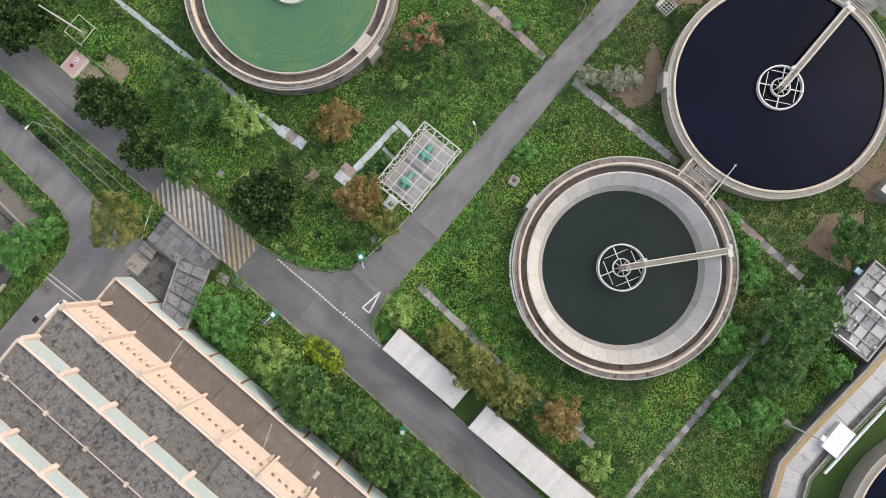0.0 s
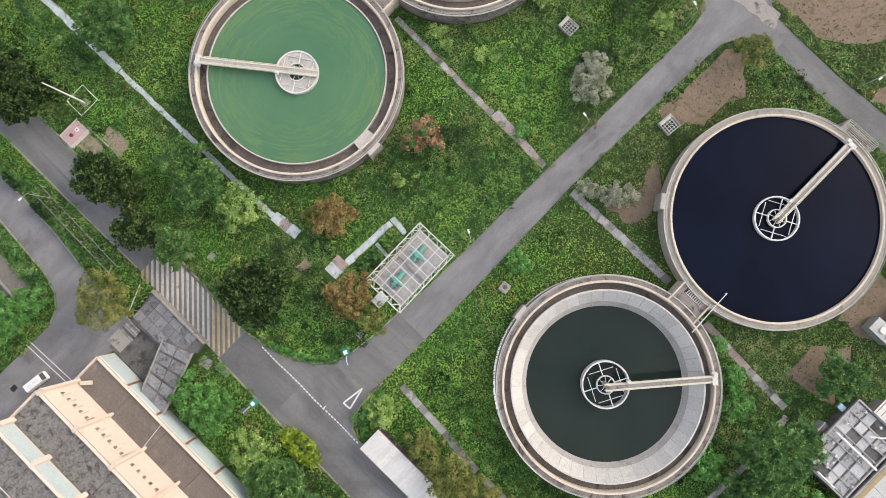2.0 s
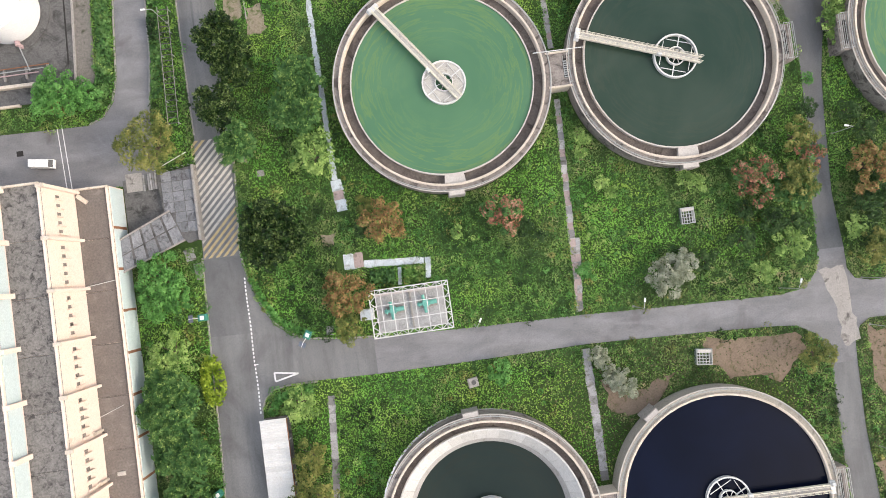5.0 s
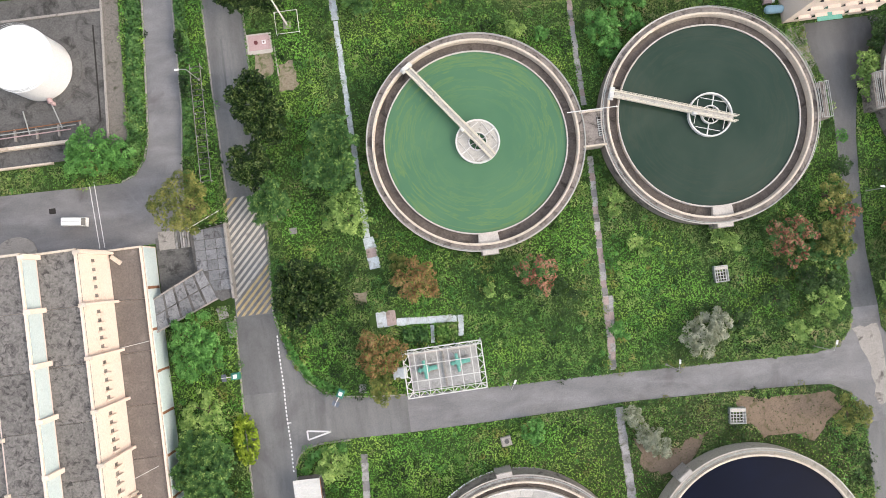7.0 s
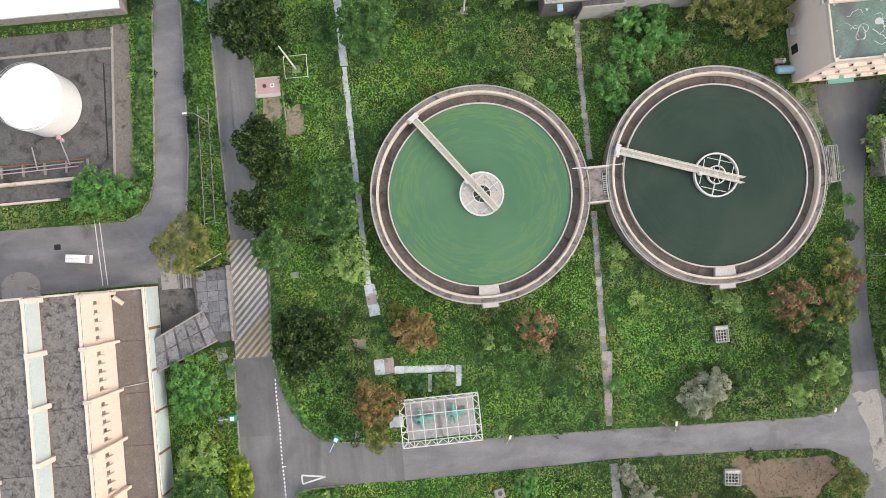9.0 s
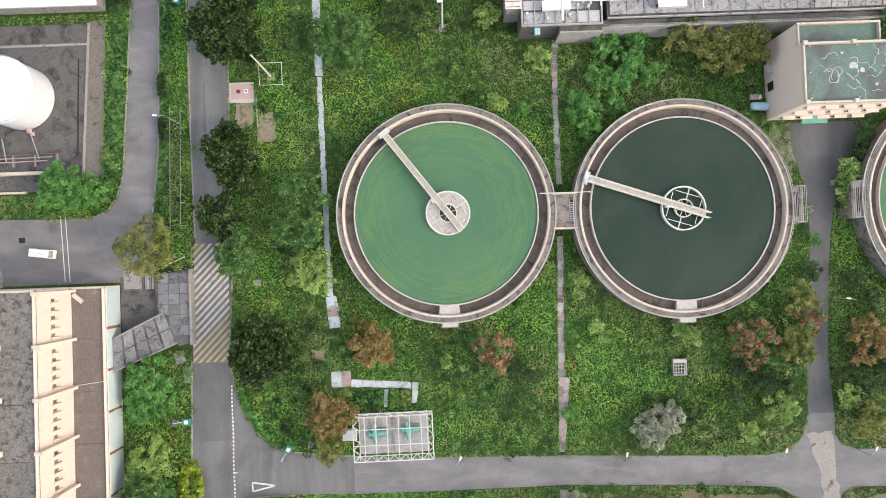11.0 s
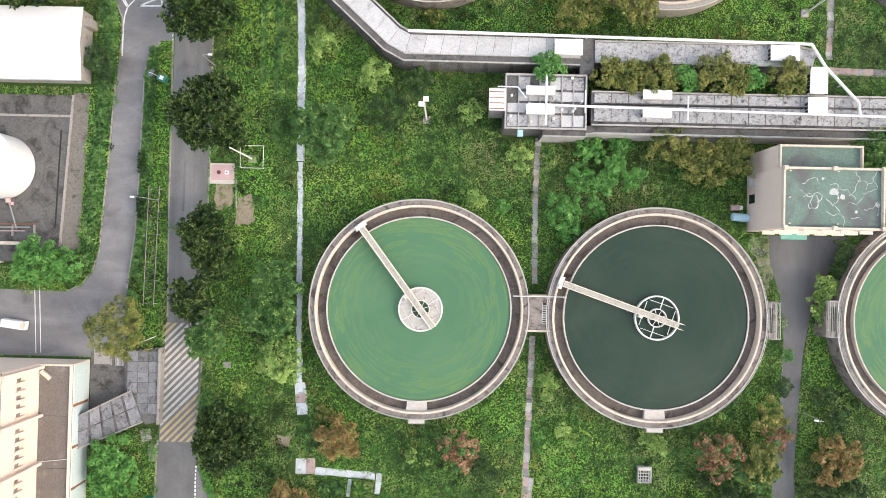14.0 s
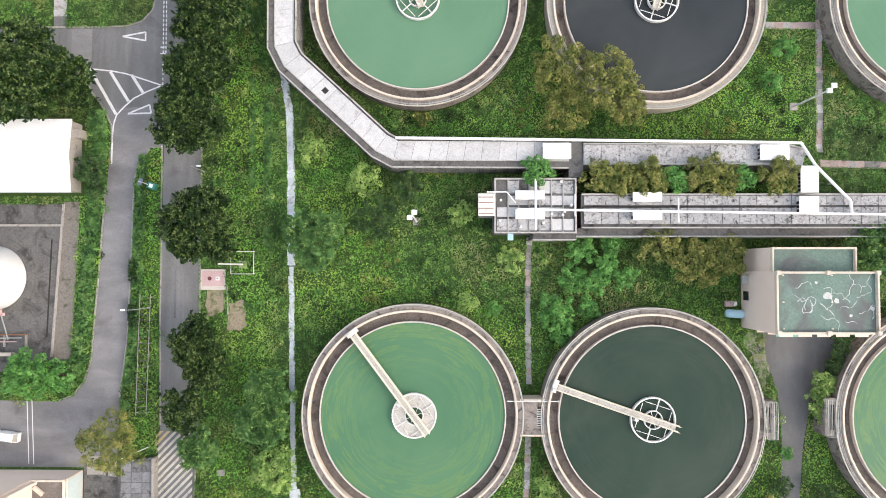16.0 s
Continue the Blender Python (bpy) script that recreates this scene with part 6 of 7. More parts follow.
part("post", Shape().box(-2.8, -0.12, 0, 2.8, 0.12, 0.25, 0.02), CONCRETE, pole)
drain = thing("manhole_box", "square concrete manhole with a dark grate", "manhole", (18.0, 0.4, 0), 8)
part("frame", Shape().box(-0.95, -0.85, 0, 0.95, 0.85, 0.55, 0.05), CONCRETE, drain)
part("grate", Shape().tube((0.1, 0, 0.55), (0.1, 0, 0.6), 0.45, seg=14), CONCRETE_DARK, drain)
for x, y, sx, sy in ((-18.4, 46.4, 0.9, 1.1), (-15.6, 43.4, 1.3, 1.1), (-6.6, 13.2, 1.3, 1.6), (-8.6, -36.8, 1.6, 1.9), (-28.9, 27.0, 1.4, 3.0), (-30.2, 30.2, 1.8, 2.2)):
    c = thing("concrete_cover", "pale flat concrete cover in the grass", "concrete cover", (x, y, 0), 12 * math.sin(x), group="concrete covers in the grass")
    part("cover", Shape().box(-sx / 2, -sy / 2, 0, sx / 2, sy / 2, 0.3, 0.04), SLAB, c)
trellis = thing("trellis_fence", "low grey trellis frame in the hedge strip", "trellis")
for x in (-30.9, -29.0):
    part("rail", Shape().beam((x, 54, 1.3), (x + 0.5, 76, 1.3), 0.1, 0.08), CONCRETE, trellis)
mesh = Shape().box(-0.95, -0.06, 1.2, 0.95, 0.06, 1.3).mesh("rung", CONCRETE_DARK)
spread([], "rung", trellis, mesh, [pose(-29.95 + 0.5 * i / 20, 54.4 + 1.05 * i, 0) for i in range(21)])
mesh = Shape().box(-0.06, -0.06, 0, 0.06, 0.06, 1.3).mesh("post", GALV)
spread([], "post", trellis, mesh, [pose(x + 0.5 * i / 20, 54.4 + 1.05 * i, 0) for i in range(0, 21, 4) for x in (-30.9, -29.0)])
tub = thing("plastic_water_tank", "light blue plastic water tank lying by the wall", "water tank", (77.7, 72.5, 0), -4)
part("body", Shape().tube((-1.4, 0, 0.9), (1.3, 0, 0.9), 0.75, seg=18), LIGHT_BLUE, tub)
part("cap", Shape().tube((1.3, 0, 0.9), (1.65, 0, 0.9), 0.75, 0.4, 18), LIGHT_BLUE, tub)
part("cap", Shape().tube((-1.75, 0, 0.9), (-1.4, 0, 0.9), 0.4, 0.75, 18), LIGHT_BLUE, tub)
part("cradle", Shape().box(-1.2, -0.6, 0, 1.2, 0.6, 0.3), CONCRETE, tub)
crate = thing("red_crate", "small red and white crate by the wall", "crate", (77.0, 74.3, 0))
part("box", Shape().box(-0.9, -0.5, 0, 0.6, 0.5, 0.8, 0.04), PINK, crate)
part("lid", Shape().box(0.62, -0.4, 0, 1.2, 0.4, 0.7, 0.04), COVER_WHITE, crate)
apron = thing("concrete_apron", "pale broken concrete beside the dark apron", "pavement", kind="structure")
part("slab", blob([(79.6, 68.6), (84.0, 69.4), (84.6, 62.0), (83.2, 59.5), (81.0, 64.0)], 0.5, 77, 0.04), CONCRETE, apron)

# ---------------------------------------------------------------- plants
rng = np.random.default_rng(7)


def inside(poly, x, y):
    p = np.array(poly)
    res = np.zeros(x.shape, bool)
    j = len(p) - 1
    for i in range(len(p)):
        xi, yi, xj, yj = p[i, 0], p[i, 1], p[j, 0], p[j, 1]
        if abs(yj - yi) > 1e-9:
            res ^= ((yi > y) != (yj > y)) & (x < (xj - xi) * (y - yi) / (yj - yi) + xi)
        j = i
    return res


BLOCKS = [(-95, -41.0, -80, 44.2), (-41.0, -27.2, 31.5, 46.6), (79.0, 96.2, 69.8, 84.6), (-95, -41.6, 94.0, 107.9), (-22.4, -15.7, -47.2, -0.8), (2.2, 15.2, 11.5, 18.9), (33.9, 49.2, 86.0, 97.5), (48.9, 125, 86.5, 94.6),
          (47.6, 90.0, 99.5, 104.6), (57, 72, -60.5, -50), (73.2, 83.4, -62.5, -39), (-95, -54, 61, 66), (37.0, 42.8, 51.7, 58.1), (37.2, 41.4, -28, -21.6), (-19.8, -15.2, 76.6, 80.8)]
RINGS = [T1, T2, T3, T4, T5, N1, N2, N3, S1]


def free(x, y, soil=True, grow=0.0):
    """Where plants may stand: off roads, tanks, buildings, channels and paths."""
    ok = np.ones(x.shape, bool)
    for c in RINGS:
        ok &= (x - c[0]) ** 2 + (y - c[1]) ** 2 > (19.8 + grow) ** 2
    for name, poly in CLEAR:
        if name == "bare_soil":
            if soil:
                ok &= ~inside(poly, x, y)
        else:
            ok &= ~inside(poly, x, y)
    for x0, x1, y0, y1 in BLOCKS:
        ok &= ~((x > x0 - grow) & (x < x1 + grow) & (y > y0 - grow) & (y < y1 + grow))
    lines = list(CLEAR_LINES) + [(north_line, 2.8), (south_line, 3.0)]
    for pts, half in lines:
        for (xa, ya), (xb, yb) in zip(pts, pts[1:]):
            d2 = (xb - xa) ** 2 + (yb - ya) ** 2
            t = np.clip(((x - xa) * (xb - xa) + (y - ya) * (yb - ya)) / d2, 0, 1)
            ok &= (x - xa - t * (xb - xa)) ** 2 + (y - ya - t * (yb - ya)) ** 2 > (half + grow * 0.5) ** 2
    return ok


def leaf_mesh(name, centre, size, material, up=0.7, out=None, long=1.5):
    """Many small pointed leaves, each turned its own way."""
    n = len(centre)
    nrm = rng.normal(size=(n, 3)) * (1 - up)
    nrm[:, 2] += up
    if out is not None:
        nrm += out * 0.8
    nrm /= np.linalg.norm(nrm, axis=1)[:, None] + 1e-9
    a = rng.normal(size=(n, 3))
    a -= nrm * np.sum(a * nrm, axis=1)[:, None]
    a /= np.linalg.norm(a, axis=1)[:, None] + 1e-9
    b = np.cross(nrm, a)
    s = size[:, None] * 0.5
    fold = nrm * s * 0.25
    v = np.stack([centre - a * s * long, centre - b * s * 0.8 + fold, centre + a * s * long, centre + b * s * 0.8 + fold], 1).reshape(-1, 3)
    me = bpy.data.meshes.new(name)
    me.vertices.add(4 * n)
    me.vertices.foreach_set("co", v.astype(np.float32).ravel())
    me.loops.add(4 * n)
    me.loops.foreach_set("vertex_index", np.arange(4 * n, dtype=np.int32))
    me.polygons.add(n)
    me.polygons.foreach_set("loop_start", np.arange(0, 4 * n, 4, dtype=np.int32))
    me.polygons.foreach_set("loop_total", np.full(n, 4, dtype=np.int32))
    me.materials.append(material)
    me.update()
    me.validate()
    return me


def drift(x, y, scale, seed):
    """A smooth field from 0 to 1 for clumping."""
    r = np.random.default_rng(seed)
    f = np.zeros(x.shape)
    for k in range(7):
        a, p = r.uniform(0, 2 * math.pi), r.uniform(0, 6.28)
        w = scale * r.uniform(0.6, 1.7)
        f += np.sin((x * math.cos(a) + y * math.sin(a)) * w + p)
    return 0.5 + f / 10


def ground_cover(name, label, count, area, material, size, height, keep, up=0.6, soil=True):
    x = rng.uniform(area[0], area[1], count)
    y = rng.uniform(area[2], area[3], count)
    m = free(x, y, soil) & (rng.uniform(size=count) < keep(x, y))
    x, y = x[m], y[m]
    hump = drift(x, y, 0.9, 5) * drift(x, y, 2.3, 6)
    z = (0.05 + height * hump * 1.6) * rng.uniform(0.25, 1.0, len(x))
    s = size * rng.uniform(0.6, 1.4, len(x))
    me = leaf_mesh(name, np.stack([x, y, z], 1), s, material, up)
    return tagged(new(name, me), label, "ground cover", kind="stuff")


AREA = (-72, 112, -72, 136)
BRIGHT = ((8, 75.5, 15, 7.5), (54, 23, 9, 4.0), (68, 20, 8, 5), (33, 36, 8, 10), (-14, 44, 6, 8), (93, 46, 3, 8), (70, 106, 16, 4), (-11, 70, 5, 26), (-12, 105, 6, 22), (10, 16, 20, 4), (8, -46, 14, 6), (-14, 20, 6, 5), (30, 106, 16, 3), (4, 8, 20, 9), (24, -1, 16, 5), (2, -8, 8, 12), (-30, 65, 3, 30))


def grass_zone(x, y):
    z = (drift(x, y, 0.11, 21) - 0.5) * 4
    for cx, cy, rx, ry in BRIGHT:
        z = np.maximum(z, 2.0 - 1.8 * np.hypot((x - cx) / rx, (y - cy) / ry))
    return np.clip(z, 0, 1)


dry_zone = lambda x, y: np.clip(1.4 - np.minimum(np.hypot((x - 58) / 26, (y + 10) / 18), np.hypot((x - 98) / 14, (y + 10) / 26)), 0, 1)
dry_zone2 = lambda x, y: np.clip(1.35 - np.hypot((x - 54) / 17, (y + 51) / 8), 0, 1)
dry = lambda x, y: np.maximum(dry_zone(x, y), dry_zone2(x, y))
ground_cover("weeds", "mixed green weeds covering the ground", 1000000, AREA, LEAF_WEED, 0.23, 1.25, lambda x, y: 0.95 - 0.9 * grass_zone(x, y) - 0.5 * dry(x, y), 0.72)
ground_cover("grass", "bright green grass between the weeds", 640000, AREA, LEAF_GRASS, 0.24, 0.7, lambda x, y: 0.10 + 0.8 * grass_zone(x, y) * (1 - dry(x, y)), 0.7)
ground_cover("dry_weeds", "dry brownish weeds on thin soil", 130000, (30, 112, -60, 12), LEAF_DRY, 0.25, 0.2, lambda x, y: 0.1 + 0.75 * dry(x, y), 0.5)
ground_cover("soil_weeds", "sparse weeds on bare soil", 26000, (38, 112, -58, 4), LEAF_DRY, 0.25, 0.15, lambda x, y: 0.5 + 0 * x, 0.5, False)

# low mounds of broad-leaved weeds; the dark kind stands in for shaded gaps between plants
count = 9000
mx, my = rng.uniform(AREA[0], AREA[1], count), rng.uniform(AREA[2], AREA[3], count)
ok = free(mx, my, True, 0.7) & (rng.uniform(size=count) < 0.25 + 0.9 * drift(mx, my, 0.16, 33) - 0.6 * dry(mx, my))
mx, my = mx[ok], my[ok]
kind_of = np.clip((drift(mx, my, 0.22, 61) * 1.5 - 0.25) * 6 + rng.normal(0, 1.2, len(mx)), 0, 5.99).astype(int)
for k, (mat_, nm, lab) in enumerate(((LEAF_DARK, "gap_shade_mounds", "rounded dark weed mounds standing in for shaded gaps"), (LEAF_WEED, "rank_weed_mounds", "rounded mounds of rank weeds"), (LEAF_MID, "weed_mounds", "rounded mounds of mid green weeds"), (LEAF_LUSH, "lush_weed_mounds", "rounded mounds of lush broad leaves"), (LEAF_PALE, "pale_weed_mounds", "rounded mounds of pale green weeds"), (LEAF_OLIVE, "olive_weed_mounds", "rounded mounds of olive brown weeds"))):
    sel = kind_of == k
    cx, cy = mx[sel], my[sel]
    r = rng.uniform(0.3, 1.0, len(cx)) ** 1.2 * 1.5
    per = 56
    d = rng.normal(size=(len(cx), per, 3))
    d[..., 2] = np.abs(d[..., 2])
    d /= np.linalg.norm(d, axis=2)[..., None]
    rad = r[:, None, None] * rng.uniform(0.7, 1.05, (len(cx), per, 1))
    c = np.stack([cx, cy, np.zeros(len(cx))], 1)[:, None, :] + d * rad * np.array([1, 1, 0.95])
    me = leaf_mesh(nm, c.reshape(-1, 3), rng.uniform(0.16, 0.32, len(cx) * per), mat_, 0.35, d.reshape(-1, 3))
    tagged(new(nm, me), lab, "weeds", kind="stuff")


def rosette_mesh(name, centre, axis, per, length, width, material, tip=None, share=0.3):
    """Tufts of long leaves that fan out from the twig ends; some leaves, at random, are paler."""
    n = len(centre) * per
    c, ax = np.repeat(centre, per, 0), np.repeat(axis, per, 0)
    d = rng.normal(size=(n, 3)) + ax * 0.75
    d /= np.linalg.norm(d, axis=1)[:, None] + 1e-9
    side = np.cross(d, ax + rng.normal(size=(n, 3)) * 0.25)
    side /= np.linalg.norm(side, axis=1)[:, None] + 1e-9
    ln = (length * rng.uniform(0.6, 1.25, n))[:, None]
    wd = (width * rng.uniform(0.7, 1.3, n))[:, None]
    droop = np.array([0, 0, -0.12]) * ln
    v = np.stack([c + d * ln * 0.1, c + d * ln * 0.6 - side * wd / 2, c + d * ln + droop, c + d * ln * 0.6 + side * wd / 2], 1).reshape(-1, 3)
    me = bpy.data.meshes.new(name)
    me.from_pydata(v.tolist(), [], np.arange(4 * n).reshape(-1, 4).tolist())
    me.materials.append(material)
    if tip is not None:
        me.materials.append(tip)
        pale_pick = np.repeat(rng.uniform(size=len(centre)) < share, per) & (rng.uniform(size=n) < 0.55)
        me.polygons.foreach_set("material_index", pale_pick.astype(np.int32))
    me.update()
    return me


def plant(name, label, category, x, y, r, height, material, accent=None, share=0.3, leaf=0.5, dense=60, flat=0.55, group="", trunk=True, tufts=False):
    """A tree or bush: a forked trunk and a lumpy crown of separate leaves with gaps between the lobes."""
    t = thing(name, label, category, (x, y, 0), 0, group)
    mid = height - r * flat
    lean = rng.uniform(-0.12, 0.12, 2) * r
    if trunk:
        s = Shape()
        s.tube((0, 0, -0.05), (0.1, 0.05, mid * 0.6), 0.05 * r + 0.06, 0.04 * r + 0.04, 8)
        for k in range(5):
            a = 2 * math.pi * k / 5 + rng.uniform(-0.4, 0.4)
            e = (0.62 * r * math.cos(a), 0.62 * r * math.sin(a), mid + r * flat * 0.25)
            s.tube((0.1, 0.05, mid * 0.6), e, 0.03 * r + 0.03, 0.012 * r + 0.015, 6)
        part("trunk", s, BARK, t)
    # the lobes of the crown, on a dome with an uneven rim
    n_l = int(5 + r * r * (3.0 if tufts else 2.3))
    la = np.arange(n_l) * 2.39996 + rng.uniform(-0.5, 0.5, n_l)
    rim = 1 + 0.13 * np.sin(3 * la + rng.uniform(0, 6)) + 0.09 * np.sin(5 * la + rng.uniform(0, 6))
    lr = np.sqrt((np.arange(n_l) + rng.uniform(0.1, 0.9, n_l)) / n_l) * 0.9 * r * rim
    dome = np.sqrt(np.clip(1 - (lr / (1.12 * r)) ** 2, 0.02, 1))
    lz = mid + dome * r * flat + rng.uniform(-0.16, 0.10, n_l) * r - 0.25
    lobe = np.stack([lr * np.cos(la) + lean[0], lr * np.sin(la) + lean[1], lz], 1)
    size = (0.50 + 0.055 * r) * rng.uniform(0.65, 1.3, n_l)
    if tufts:
        k = 7
        out = rng.normal(size=(n_l * k, 3))
        out[:, 2] = np.abs(out[:, 2])
        out /= np.linalg.norm(out, axis=1)[:, None]
        c = np.repeat(lobe, k, 0) + out * np.repeat(size, k)[:, None] * 0.8
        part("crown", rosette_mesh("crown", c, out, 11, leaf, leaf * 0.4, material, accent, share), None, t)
        k = int(34 * r * r)
        inner = lobe[rng.integers(0, n_l, k)] + rng.normal(size=(k, 3)) * np.array([0.45, 0.45, 0.25]) - np.array([0, 0, 0.7])
        part("inner_leaves", leaf_mesh("inner_leaves", inner, rng.uniform(0.5, 0.9, k), material, 0.8), None, t)
        return t
    n = int(dense * r * r * 2.4) + 60
    pick = rng.choice(n_l, n, p=size ** 2 / np.sum(size ** 2))
    d = rng.normal(size=(n, 3))
    d[:, 2] = np.abs(d[:, 2]) * 0.9 - 0.15
    d /= np.linalg.norm(d, axis=1)[:, None]
    c = lobe[pick] + d * (size[pick] * rng.uniform(0.6, 1.08, n))[:, None]
    s = leaf * rng.uniform(0.6, 1.35, n)
    if accent is None:
        part("crown", leaf_mesh("crown", c, s, material, 0.4, d), None, t)
    else:
        chosen = rng.uniform(size=n_l) < share
        red = chosen[pick] & (d[:, 2] > 0.1) & (rng.uniform(size=n) < 0.62)
        part("crown", leaf_mesh("crown", c[~red], s[~red], material, 0.4, d[~red]), None, t)
        part("blossom", leaf_mesh("blossom", c[red], s[red] * 1.1, accent, 0.4, d[red]), None, t, "reddish pods and blossom over the crown")
    return t


def trees(label, material, rows, height_per_r=1.25, base=1.2, group="", accent=None, share=0.3, leaf=0.5, dense=60, flat=0.6, name="tree", category="tree", tufts=False):
    for x, y, r in rows:
        plant(name, label, category, x, y, r, base + height_per_r * r, material, accent, share, leaf, dense, flat, group, True, tufts)


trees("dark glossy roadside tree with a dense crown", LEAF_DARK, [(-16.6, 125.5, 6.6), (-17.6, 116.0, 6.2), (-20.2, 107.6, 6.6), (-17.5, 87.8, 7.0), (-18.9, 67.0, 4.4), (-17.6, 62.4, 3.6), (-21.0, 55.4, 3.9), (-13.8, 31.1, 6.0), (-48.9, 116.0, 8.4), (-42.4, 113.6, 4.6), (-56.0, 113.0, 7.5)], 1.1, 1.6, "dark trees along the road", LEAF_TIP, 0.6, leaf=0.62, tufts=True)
trees("leafy mid green tree beside the crossing", LEAF_MID, [(-18.9, 48.8, 3.6), (-7.0, 54.0, 4.6), (-5.9, 58.8, 4.2), (1.9, 86.2, 5.4), (29.4, -52.6, 6.2), (22.0, -54.4, 5.0), (33.4, -55.2, 4.2), (46.4, -52.4, 4.0), (80.4, 28.0, 3.6), (100.4, 84.0, 5.5), (-35.8, 1.8, 5.2), (-34.6, -4.6, 5.0), (-33.8, -13.0, 4.8), (-34.0, -22.0, 4.6), (-35.4, 6.6, 4.6), (-36.6, -29.0, 5.0)], 1.0, 1.4, "mid green trees", LEAF_PALE, 0.35, leaf=0.42, tufts=True)
trees("pale green feathery small tree", LEAF_PALE, [(-5.2, 44.8, 4.4), (-34.4, 13.0, 4.4), (29.2, 74.6, 2.0), (1.2, 102.0, 2.6), (10.6, 96.4, 3.2), (37.0, 82.0, 2.6), (-13.2, 1.2, 3.4), (-11.8, -43.0, 3.2), (46.0, 33.0, 1.5), (43.2, 42.2, 1.7), (47.6, 31.4, 1.2), (43.0, 39.6, 1.2), (18.8, 27.9, 1.2), (63.2, 30.8, 1.9), (60.9, 32.6, 1.4), (91.0, 19.0, 2.6), (91.6, 57.0, 2.6), (93.0, 59.8, 2.4), (92.4, 54.4, 1.8), (72.8, 13.4, 2.2), (78.4, 17.6, 3.2), (28.6, 90.4, 2.4)], 0.9, 0.8, "pale small trees", leaf=0.27, dense=75, category="small tree", name="small_tree")
trees("lush bright green shrub", LEAF_LUSH, [(-34.4, 26.4, 4.4), (-36.2, 22.4, 3.6), (-32.4, 22.6, 3.0), (-48.6, 61.4, 4.8), (-44.6, 61.0, 3.2), (49.4, 84.2, 3.0), (45.2, 73.0, 3.6), (52.4, 78.4, 2.8), (54.5, 81.4, 2.6), (57.4, 79.2, 2.4), (48.0, 78.4, 2.6), (46.2, 68.8, 2.2), (51.0, 73.6, 2.2), (55.6, 85.0, 2.4), (22.9, 1.6, 2.4), (40.8, 17.6, 1.8), (20.2, -46.4, 3.4), (31.4, -43.4, 3.0), (34.4, -39.2, 2.4), (36.6, -33.6, 2.0), (13.2, -59.2, 3.4), (8.8, -54.4, 2.6), (86.2, 47.6, 1.0), (28.0, -64.4, 3.0), (87.0, 120.6, 2.4), (84.6, 114.6, 2.0), (34.0, 73.2, 1.4), (-52.6, 62.6, 2.2)], 0.85, 0.7, "lush shrubs", leaf=0.28, dense=80, category="shrub", name="shrub")
trees("broad olive-brown tree with a thin crown", LEAF_OLIVE, [(-33.0, 49.8, 5.8), (63.5, 85.0, 4.2), (69.4, 81.8, 4.6), (74.4, 83.6, 4.4), (-12.0, -8.2, 3.6), (-11.8, -15.6, 4.8), (-11.2, -23.4, 4.6), (-12.2, -19.6, 3.6), (93.6, 14.8, 3.6), (79.6, -2.2, 3.4), (-2.0, 13.2, 3.2), (80.0, 29.4, 4.0), (82.0, 37.0, 3.2), (45.8, 117.0, 5.6), (52.6, 113.2, 6.6), (57.8, 109.4, 4.2), (46.6, 108.8, 4.2)], 1.05, 1.2, "olive-brown trees", leaf=0.25, dense=85)
trees("bushy olive-brown tree between the raised channels", LEAF_OLIVE, [(51.5, 96.6, 3.2), (55.5, 96.4, 3.4), (60.5, 96.6, 3.6), (70.0, 96.8, 3.7), (74.0, 96.6, 3.0), (82.5, 96.4, 3.6)], 0.9, 4.8, "trees between the channels", leaf=0.25, dense=85)
trees("fresh green tree between the raised channels", LEAF_LUSH, [(65.2, 96.2, 2.6), (77.4, 96.6, 2.2), (41.0, 97.8, 2.8)], 0.9, 5.0, "trees between the channels", leaf=0.28, dense=80)
trees("dusky low tree over shaded weeds", LEAF_DUSK, [(92.6, 40.4, 2.0), (95.2, 37.0, 2.4), (97.4, 23.0, 3.0), (92.8, 18.0, 2.4), (75.6, 22.4, 2.6), (79.6, 21.8, 2.2), (71.2, 25.2, 1.9), (85.0, 42.4, 2.0), (33.4, 25.0, 1.4), (30.8, 27.4, 1.8), (2.4, 30.6, 2.0), (13.1, 89.4, 4.6), (18.8, 95.2, 3.4), (-11.6, -27.0, 3.0), (96.0, 66.5, 2.2), (94.8, 63.4, 1.8), (-39.2, 98.8, 2.8), (-38.6, 95.6, 2.2), (69.8, 19.6, 2.4), (62.3, 17.4, 2.0), (94.2, 27.6, 2.8), (93.6, 23.6, 2.8)], 0.9, 0.9, "dusky low trees", leaf=0.27, dense=75)
trees("small tree covered in rust-red seed pods", LEAF_OLIVE, [(6.0, 31.6, 4.2), (-2.6, 19.8, 4.4), (94.0, 29.8, 4.6), (-10.0, -32.4, 4.2)], 1.0, 1.0, "rust-red podded trees", LEAF_RUST, 1.0, leaf=0.27, dense=100)
trees("small tree dotted with coral-red blossom", LEAF_MID, [(27.0, 30.2, 4.0), (73.0, 30.4, 4.6), (83.6, 33.4, 2.8)], 1.0, 1.0, "red blossoming trees", LEAF_RED, 0.8, leaf=0.27, dense=100)
trees("round dusty grey bush", LEAF_GREY, [(55.3, 15.2, 4.0), (58.6, 16.4, 3.0), (43.0, -1.2, 2.2), (44.4, -3.4, 2.6), (41.2, 2.2, 2.2)], 0.8, 0.7, "dusty grey bushes", leaf=0.2, dense=150, flat=0.75, category="bush", name="bush")
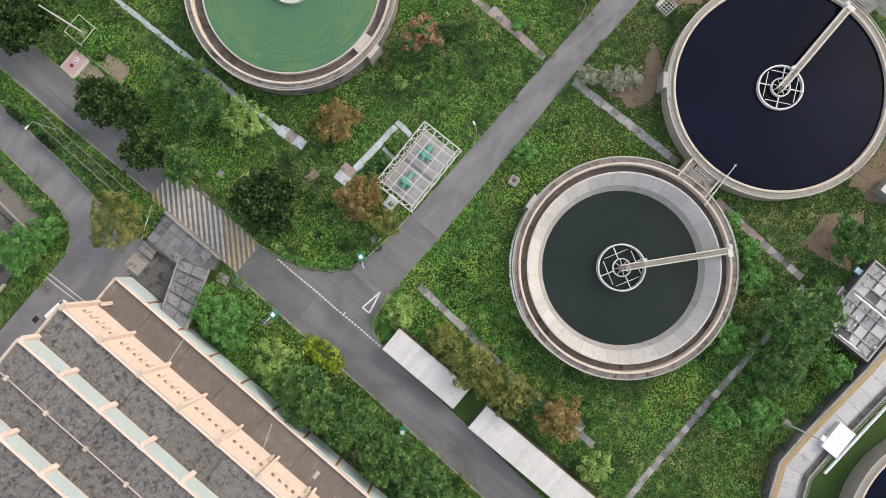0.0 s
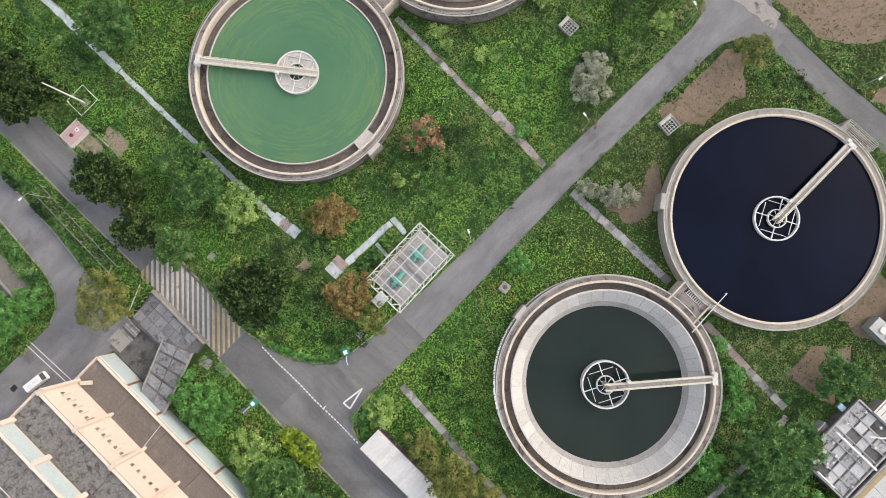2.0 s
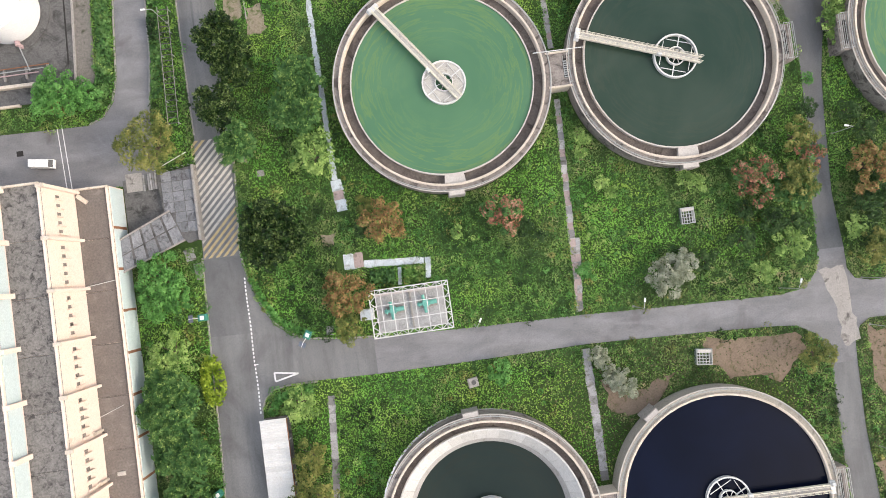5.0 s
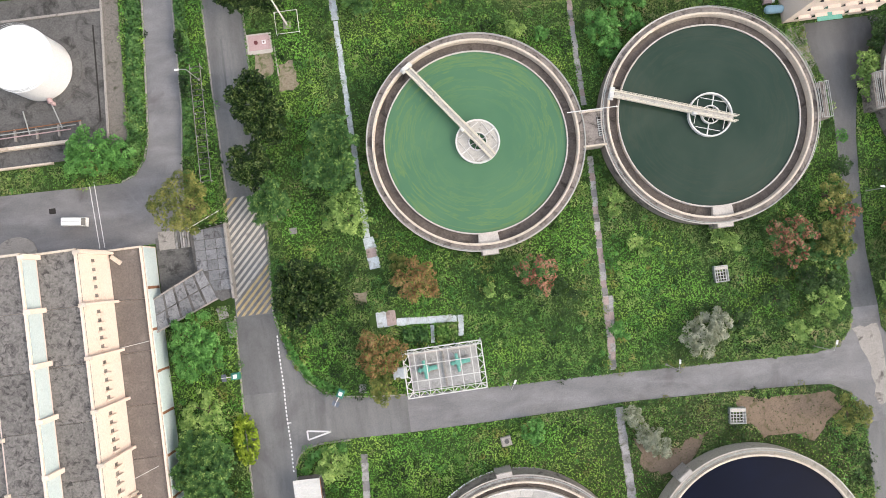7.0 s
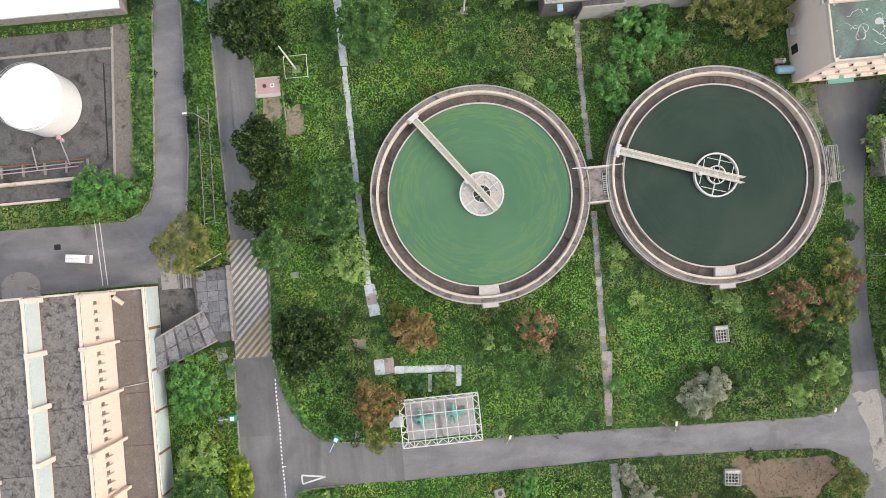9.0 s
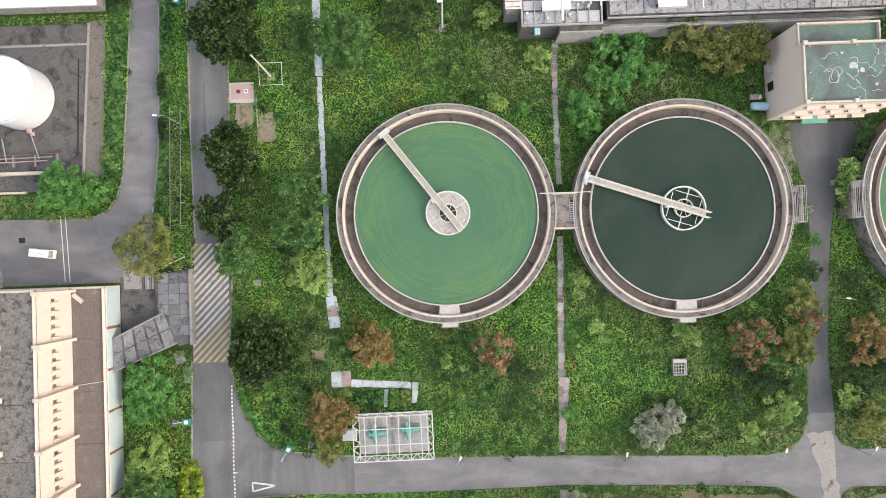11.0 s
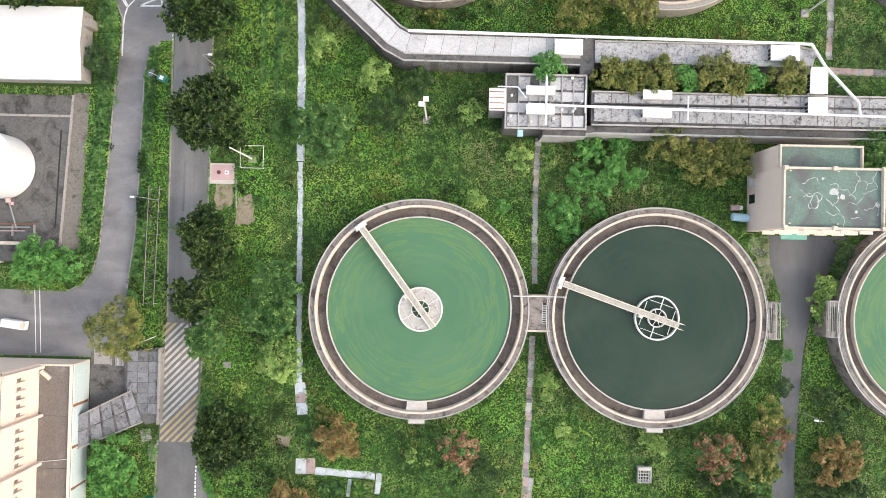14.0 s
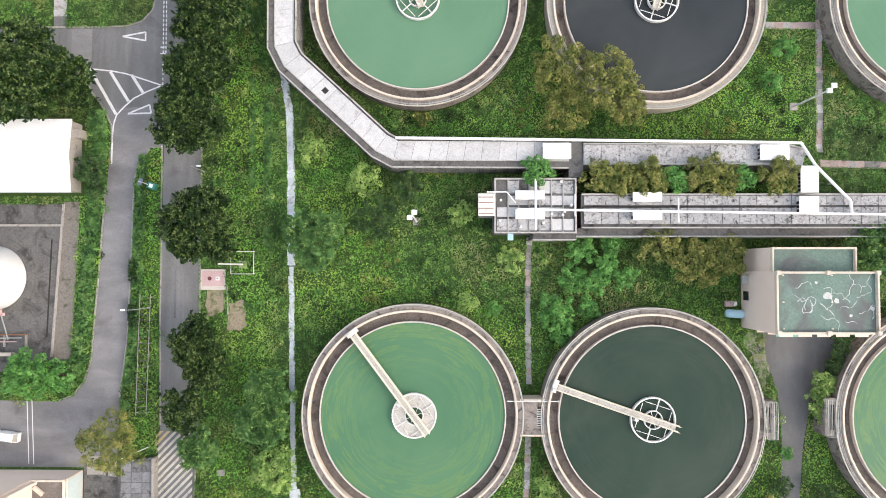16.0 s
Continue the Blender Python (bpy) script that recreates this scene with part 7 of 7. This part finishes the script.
trees("small ochre-yellow bush in the weeds", LEAF_OLIVE, [(21.4, 108.2, 1.5), (-50.0, 60.0, 1.4), (3.0, 35.4, 1.6)], 0.8, 0.6, "ochre bushes", leaf=0.35, dense=80, category="bush", name="bush")


def hedge(label, pts, width, height, material, gaps=0.0):
    """A clipped or rank hedge along a line."""
    h = thing("hedge", label, "hedge")
    c, o = [], []
    for (xa, ya), (xb, yb) in zip(pts, pts[1:]):
        d = math.hypot(xb - xa, yb - ya)
        n = int(d * width * 34)
        t = rng.uniform(0, 1, n)
        if gaps:
            keep_ = drift(xa + (xb - xa) * t, ya + (yb - ya) * t, 0.9, 44) > gaps
            t = t[keep_]
            n = len(t)
        off = rng.uniform(-1, 1, n) * width / 2
        nx, ny = -(yb - ya) / d, (xb - xa) / d
        z = height * (1 - np.abs(off / (width / 2)) ** 4 * 0.5) * rng.uniform(0.5, 1.05, n)
        c.append(np.stack([xa + (xb - xa) * t + nx * off, ya + (yb - ya) * t + ny * off, z], 1))
    c = np.concatenate(c)
    part("foliage", leaf_mesh("foliage", c, rng.uniform(0.28, 0.55, len(c)), material, 0.5), None, h)
    return h


hedge("dark rank hedge between the two lanes", [(-30.2, 101.6), (-30.9, 96), (-31.4, 76), (-31.9, 66), (-33.2, 55)], 2.0, 1.3, LEAF_MID, 0.25)
hedge("dark bushy hedge beside the lane", [(-31.8, 88), (-31.8, 70)], 1.6, 2.0, LEAF_DARK, 0.45)
hedge("leafy green verge hedge along the lane", [(-39.4, 94), (-40.6, 80), (-41.6, 66), (-43.6, 59.4)], 2.6, 0.9, LEAF_MID)
hedge("leafy green verge hedge beside the hall", [(-39.4, 110), (-39.0, 100), (-39.6, 94)], 3.4, 0.9, LEAF_MID)
hedge("clipped bright hedge at the junction corner", [(-18.9, -0.6), (-17.6, 1.8), (-15.0, 3.0), (-11.0, 3.2)], 1.5, 1.0, LEAF_LUSH)
hedge("clipped kerbside hedge at the junction", [(-19.6, 24.6), (-18.0, 20.2), (-15.8, 16.4), (-12.6, 14.2), (-9.6, 13.2)], 1.2, 0.7, LEAF_LUSH)
ring = [(-28.6 + 1.35 * math.cos(a * 0.52), 7.0 + 3.9 * math.sin(a * 0.52)) for a in range(13)]
hedge("clipped yellow-green oval hedge ring", ring, 1.9, 1.1, LEAF_YELLOW)
hedge("pen hedge of dense weeds behind the pump slab", [(2.0, 21.6), (6.4, 21.4)], 3.0, 1.3, LEAF_MID)
hedge("pen hedge of dense weeds behind the pump slab", [(8.2, 21.6), (11.8, 21.4)], 3.2, 1.3, LEAF_WEED)
hedge("row of low planted crops beside the paving", [(-7.6, 112), (-7.6, 84)], 1.4, 0.5, LEAF_MID, 0.3)
hedge("row of low planted crops beside the paving", [(-10.4, 116), (-10.4, 92)], 1.2, 0.5, LEAF_MID, 0.3)
